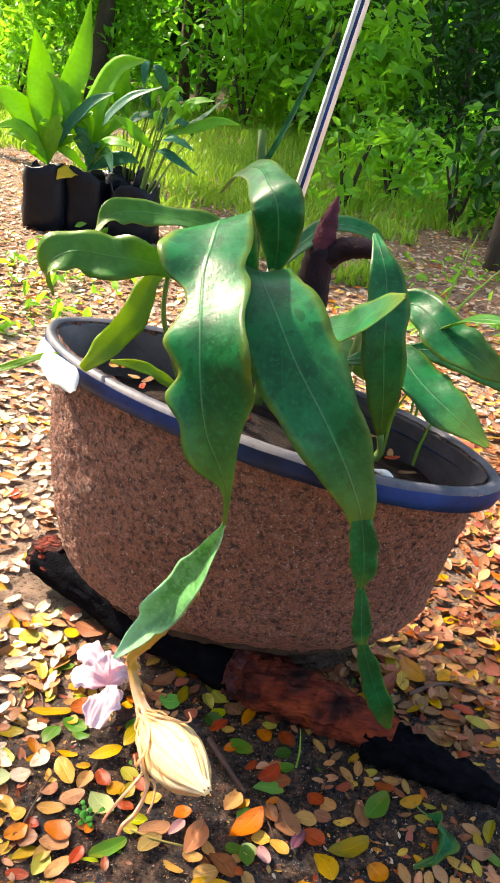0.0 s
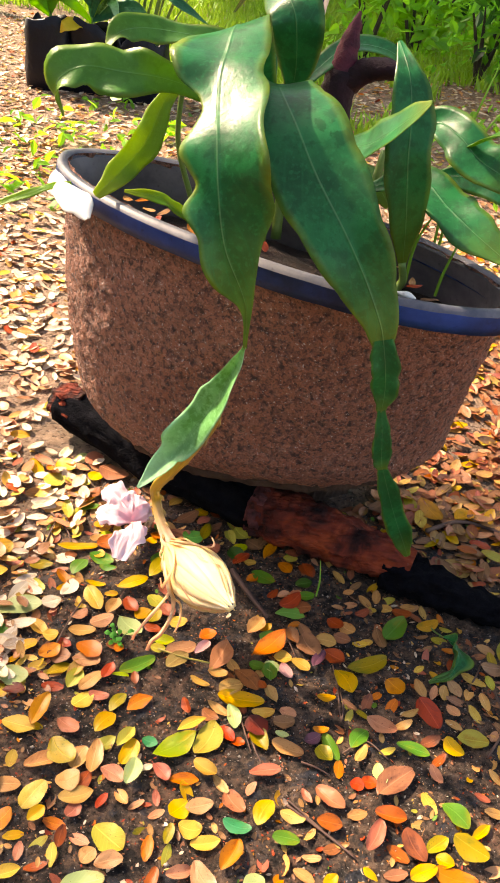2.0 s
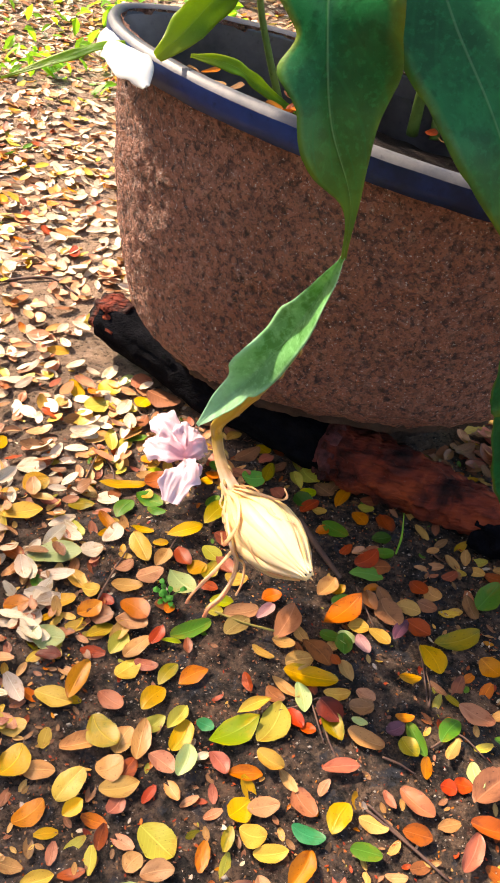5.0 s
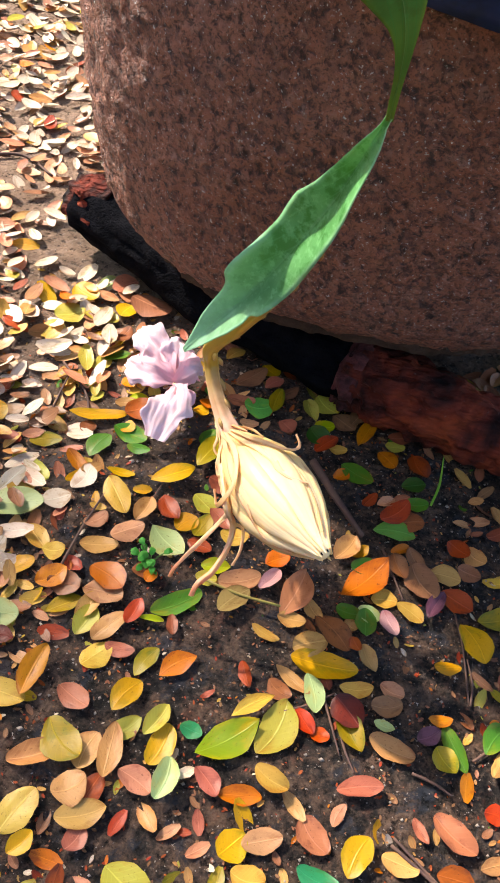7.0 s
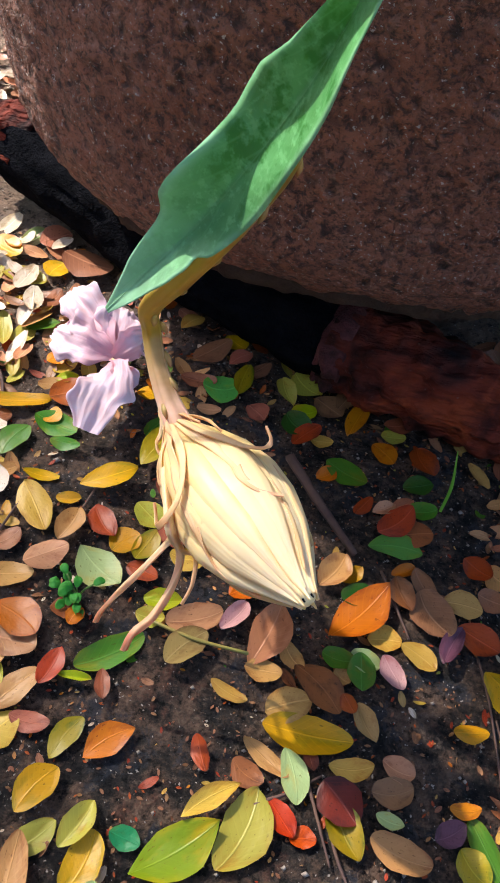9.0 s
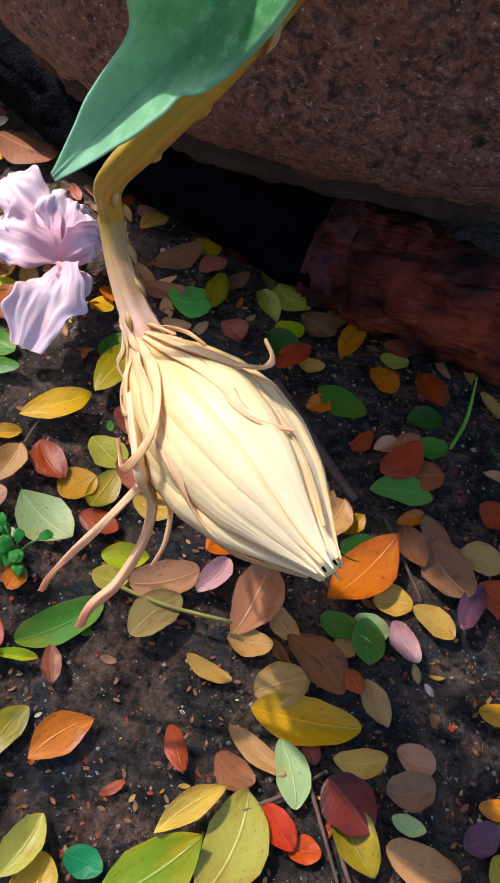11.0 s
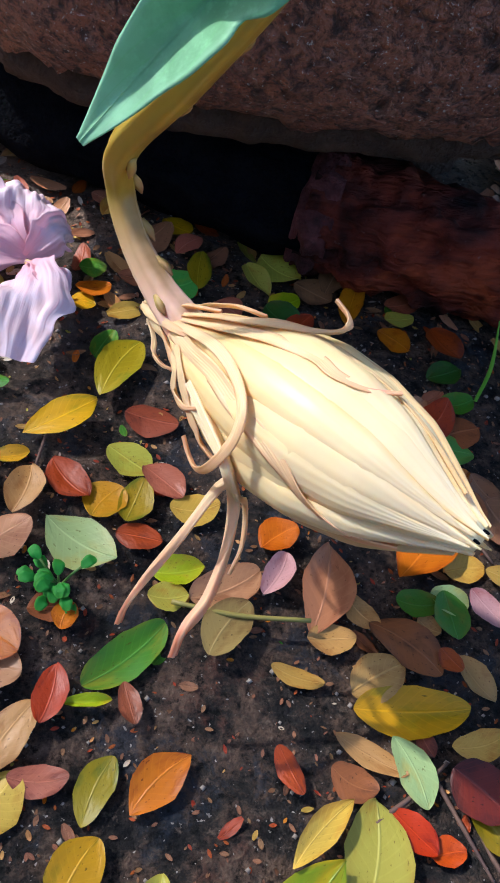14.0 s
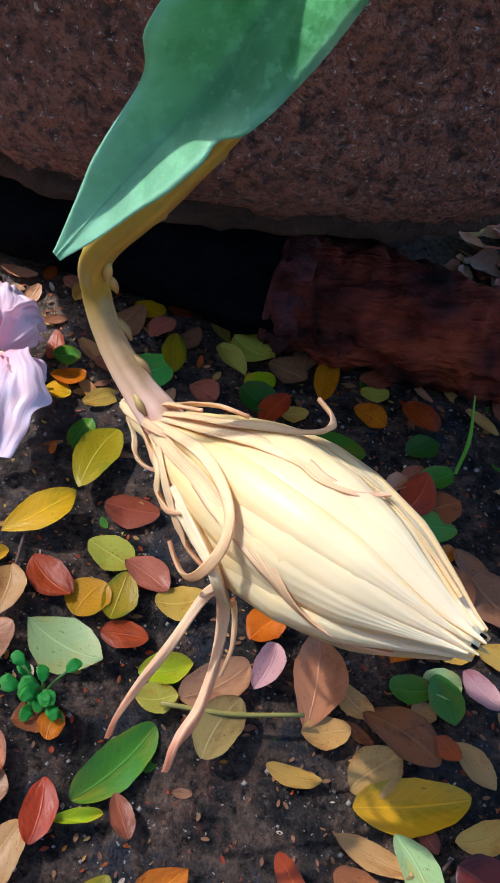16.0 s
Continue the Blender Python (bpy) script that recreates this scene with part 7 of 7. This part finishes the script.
def wide_place(rr):
    """Anywhere in the clearing round the darker soil patch."""
    while True:
        x, y = rr.gauss(0, 2.6), 0.6 + rr.gauss(0, 2.4)
        if y < 4.2 and not (abs(x) < 0.5 + 0.4 * max(y, 0.0) and y > 0.3):
            return x, y


scatter("outer_litter", "dry fallen leaves strewn over the wider clearing", 15000, wide_place, (0.03, 0.055), {"yellow": 2, "tan": 6, "orange": 0.8, "rust": 1.2, "brown": 5, "green": 0.2, "olive": 1.2, "pale": 10}, 84, 0.008)
scatter("near_litter", "small dull fallen leaves lying between the brighter ones", 520, between, (0.012, 0.021), {"yellow": 3, "gold": 2, "tan": 7, "orange": 2, "rust": 2, "rustbrown": 4, "brown": 4, "pinktan": 5, "pinkrust": 4, "green": 0.4, "olive": 2, "olivegold": 2}, 80, 0.0015)
def outside_core(rr):
    while True:
        x, y = rr.uniform(-0.3, 0.4), rr.uniform(0.36, 0.98)
        if not in_core(x, y) or rr.random() < 0.3:
            return x, y


scatter("leaf_crumbs", "broken bits of dry leaf between the fallen leaves", 1300, outside_core, (0.004, 0.010), {"yellow": 1, "tan": 5, "orange": 1, "rust": 3, "brown": 9, "green": 0.3, "olive": 0.5, "pale": 2}, 79, 0.001)


scatter("soil_crumbs", "fine dark crumbs and leaf dust on damp soil", 6500, lambda rr: (rr.uniform(-0.25, 0.36), rr.uniform(0.40, 0.95)), (0.0010, 0.0034), {"yellow": 0.2, "tan": 0.8, "orange": 0.4, "rust": 5, "brown": 9, "green": 0.1, "olive": 0.2, "pale": 0.5}, 83, 0.0006)


def build_pebbles():
    rr = random.Random(91)
    V, F = [], []
    for _ in range(1300):
        x, y, r = rr.uniform(-0.3, 0.38), rr.uniform(0.42, 0.98), rr.uniform(0.0004, 0.0013)
        if rr.random() < 0.05:
            r *= 1.8
        c, b = np.array((x, y, ground_height(x, y) + r * 0.3)), len(V)
        for d in ((1, 0, 0), (0, 1, 0), (-1, 0, 0), (0, -1, 0), (0.2, 0.1, 0.8), (0, 0, -0.7)):
            V.append(c + np.array(d) * r * rr.uniform(0.7, 1.3))
        F += [(b, b + 1, b + 4), (b + 1, b + 2, b + 4), (b + 2, b + 3, b + 4), (b + 3, b, b + 4), (b + 1, b, b + 5), (b + 2, b + 1, b + 5), (b + 3, b + 2, b + 5), (b, b + 3, b + 5)]
    tagged(new("pebbles", mesh_of("pebbles", V, F, None, [M["stone"]])), "tiny pale stones and grit on the soil", "pebbles", kind="stuff")


build_pebbles()


# ---------------------------------------------------------------- twigs and sprouts
def build_bits():
    for p, r in (((((0.020, 0.806), (0.040, 0.780), (0.066, 0.748))), 0.0032), (((-0.132, 0.665), (-0.128, 0.70), (-0.122, 0.74)), 0.0011), (((0.082, 0.742), (0.09, 0.725), (0.10, 0.703)), 0.001), (((0.106, 0.545), (0.13, 0.528), (0.162, 0.507)), 0.0009),
                 (((0.033, 0.603), (0.047, 0.611), (0.062, 0.622)), 0.001), (((0.067, 0.605), (0.072, 0.59), (0.080, 0.575)), 0.001), (((-0.2, 0.86), (-0.17, 0.83), (-0.155, 0.79)), 0.0012), (((0.24, 0.93), (0.29, 0.96), (0.36, 0.94)), 0.003), (((0.15, 0.60), (0.17, 0.615), (0.19, 0.6)), 0.001),
                 (((0.056, 0.618), (0.063, 0.601), (0.070, 0.584)), 0.0009), (((0.105, 0.541), (0.134, 0.524), (0.164, 0.505)), 0.0011), (((0.114, 0.584), (0.127, 0.581), (0.138, 0.576)), 0.0010), (((-0.190, 0.806), (-0.190, 0.832), (-0.191, 0.860)), 0.0010),
                 (((-0.088, 0.739), (-0.085, 0.756), (-0.081, 0.772)), 0.0007), (((0.148, 0.636), (0.149, 0.652), (0.145, 0.668)), 0.0008), (((0.270, 0.697), (0.280, 0.717), (0.287, 0.737)), 0.0010), (((0.137, 0.702), (0.142, 0.677), (0.147, 0.637)), 0.0008),
                 (((-0.42, 1.12), (-0.36, 1.16), (-0.31, 1.13)), 0.002), (((0.28, 0.62), (0.3, 0.66), (0.295, 0.7)), 0.0012)):
        x0, y0 = p[1]
        t = thing("twig", "thin dry brown twig lying among the leaves", "twig", "twigs", at=(x0, y0, 0))
        part("stick", tube_mesh("twig", [(x - x0, y - y0, ground_height(x, y) + r + 0.002) for x, y in p], [r, r * 0.9, r * 0.6], M["twig"], 14, 6, 0.1), t)
    t = thing("leaf_stalk", "pale green leaf stalk lying on the ground", "stalk", at=(-0.01, 0.675, 0))
    part("stalk", tube_mesh("leaf_stalk", [(-0.024, 0.004, 0.006), (0.0, -0.001, 0.006), (0.028, -0.002, 0.005)], [0.0010, 0.0009], M["stem"], 10, 6), t)
    t = thing("sprout", "single upright green grass sprout beside the log", "sprout", at=(0.115, 0.795, 0))
    part("blade", blade_mesh("sprout_blade", [(0.0, 0, -0.002), (0.001, 0.004, 0.018), (-0.002, 0.012, 0.040)], [0.0009, 0.0010, 0.0003], (-0.3, -1, 0.1), M["blade"], fold=0.3, thick=0.0004, count=12, across=2), t)
    w = thing("weed", "tiny bright green weed with round leaves", "weed", at=(-0.075, 0.687, 0))
    rr = random.Random(6)
    for k in range(18):
        a, d, z = rr.random() * 6.28, rr.uniform(0.001, 0.009), rr.uniform(0.003, 0.009)
        p = np.array((math.cos(a) * d * 1.3, math.sin(a) * d, z))
        e = p + np.array((math.cos(a), math.sin(a), 0.1)) * 0.006
        part("leaf", blade_mesh("weed_leaf", [p, (p + e) / 2 + np.array((0, 0, 0.001)), e], [0.0006, 0.0026, 0.0027, 0.0008], (0.3 * math.sin(k * 2.0), -0.3 + 0.3 * math.cos(k * 3.0), 1), M["weed"], fold=0.25, wave=0.2, thick=0.00025, count=8, across=4, seed=k), w)
        part("stem", tube_mesh("weed_stem", [(0, 0, -0.001), p * 0.5 + np.array((0, 0, 0.001)), p], [0.0006, 0.0005], M["stem_green"], 5, 5), w)
    c = thing("curled_leaf", "dark green wilted leaf curled up on the ground", "leaf", at=(0.248, 0.728, 0))
    c.scale = (0.72, 0.72, 0.72)
    part("blade", blade_mesh("curled_blade", [(0.0, 0.036, 0.012), (0.012, 0.018, 0.020), (0.014, -0.008, 0.018), (0.002, -0.030, 0.010), (-0.024, -0.044, 0.004)], [0.002, 0.012, 0.015, 0.012, 0.002], [(1, -0.2, 0.4), (0.7, -0.6, 0.6), (0.4, -0.9, 0.6)], M["leaf"], fold=0.5, wave=0.5, crenate=0.15, pleat=0.5, thick=0.0005, count=48, across=16, seed=6), c)
    part("stalk", tube_mesh("curled_stalk", [(0.0, 0.036, 0.012), (-0.008, 0.048, 0.006), (-0.014, 0.06, 0.002)], [0.001, 0.0012], M["stem_green"], 8, 6), c)


build_bits()


def build_pot_litter():
    rr = random.Random(23)
    for k in range(28):
        a, d = rr.random() * 6.28, rr.random() ** 0.5
        x, y = 0.022 + math.cos(a) * d * 0.17 , 0.925 + math.sin(a) * d * 0.055 - 0.33 * math.cos(a) * d * 0.17
        ob = leaf_object(x, y, rr.uniform(0.012, 0.022), rr.uniform(0, 360), rr.choice(["rust", "brown", "orange", "tan", "brown"]), rr.randrange(14), 0, (rr.gauss(0, 10), rr.gauss(0, 10)))
        ob.location.z = 0.337 - 0.05 * (x - 0.02)
        tagged(ob, "small dry reddish leaf lying on the potting soil", "leaf", "leaves in the planter")


build_pot_litter()
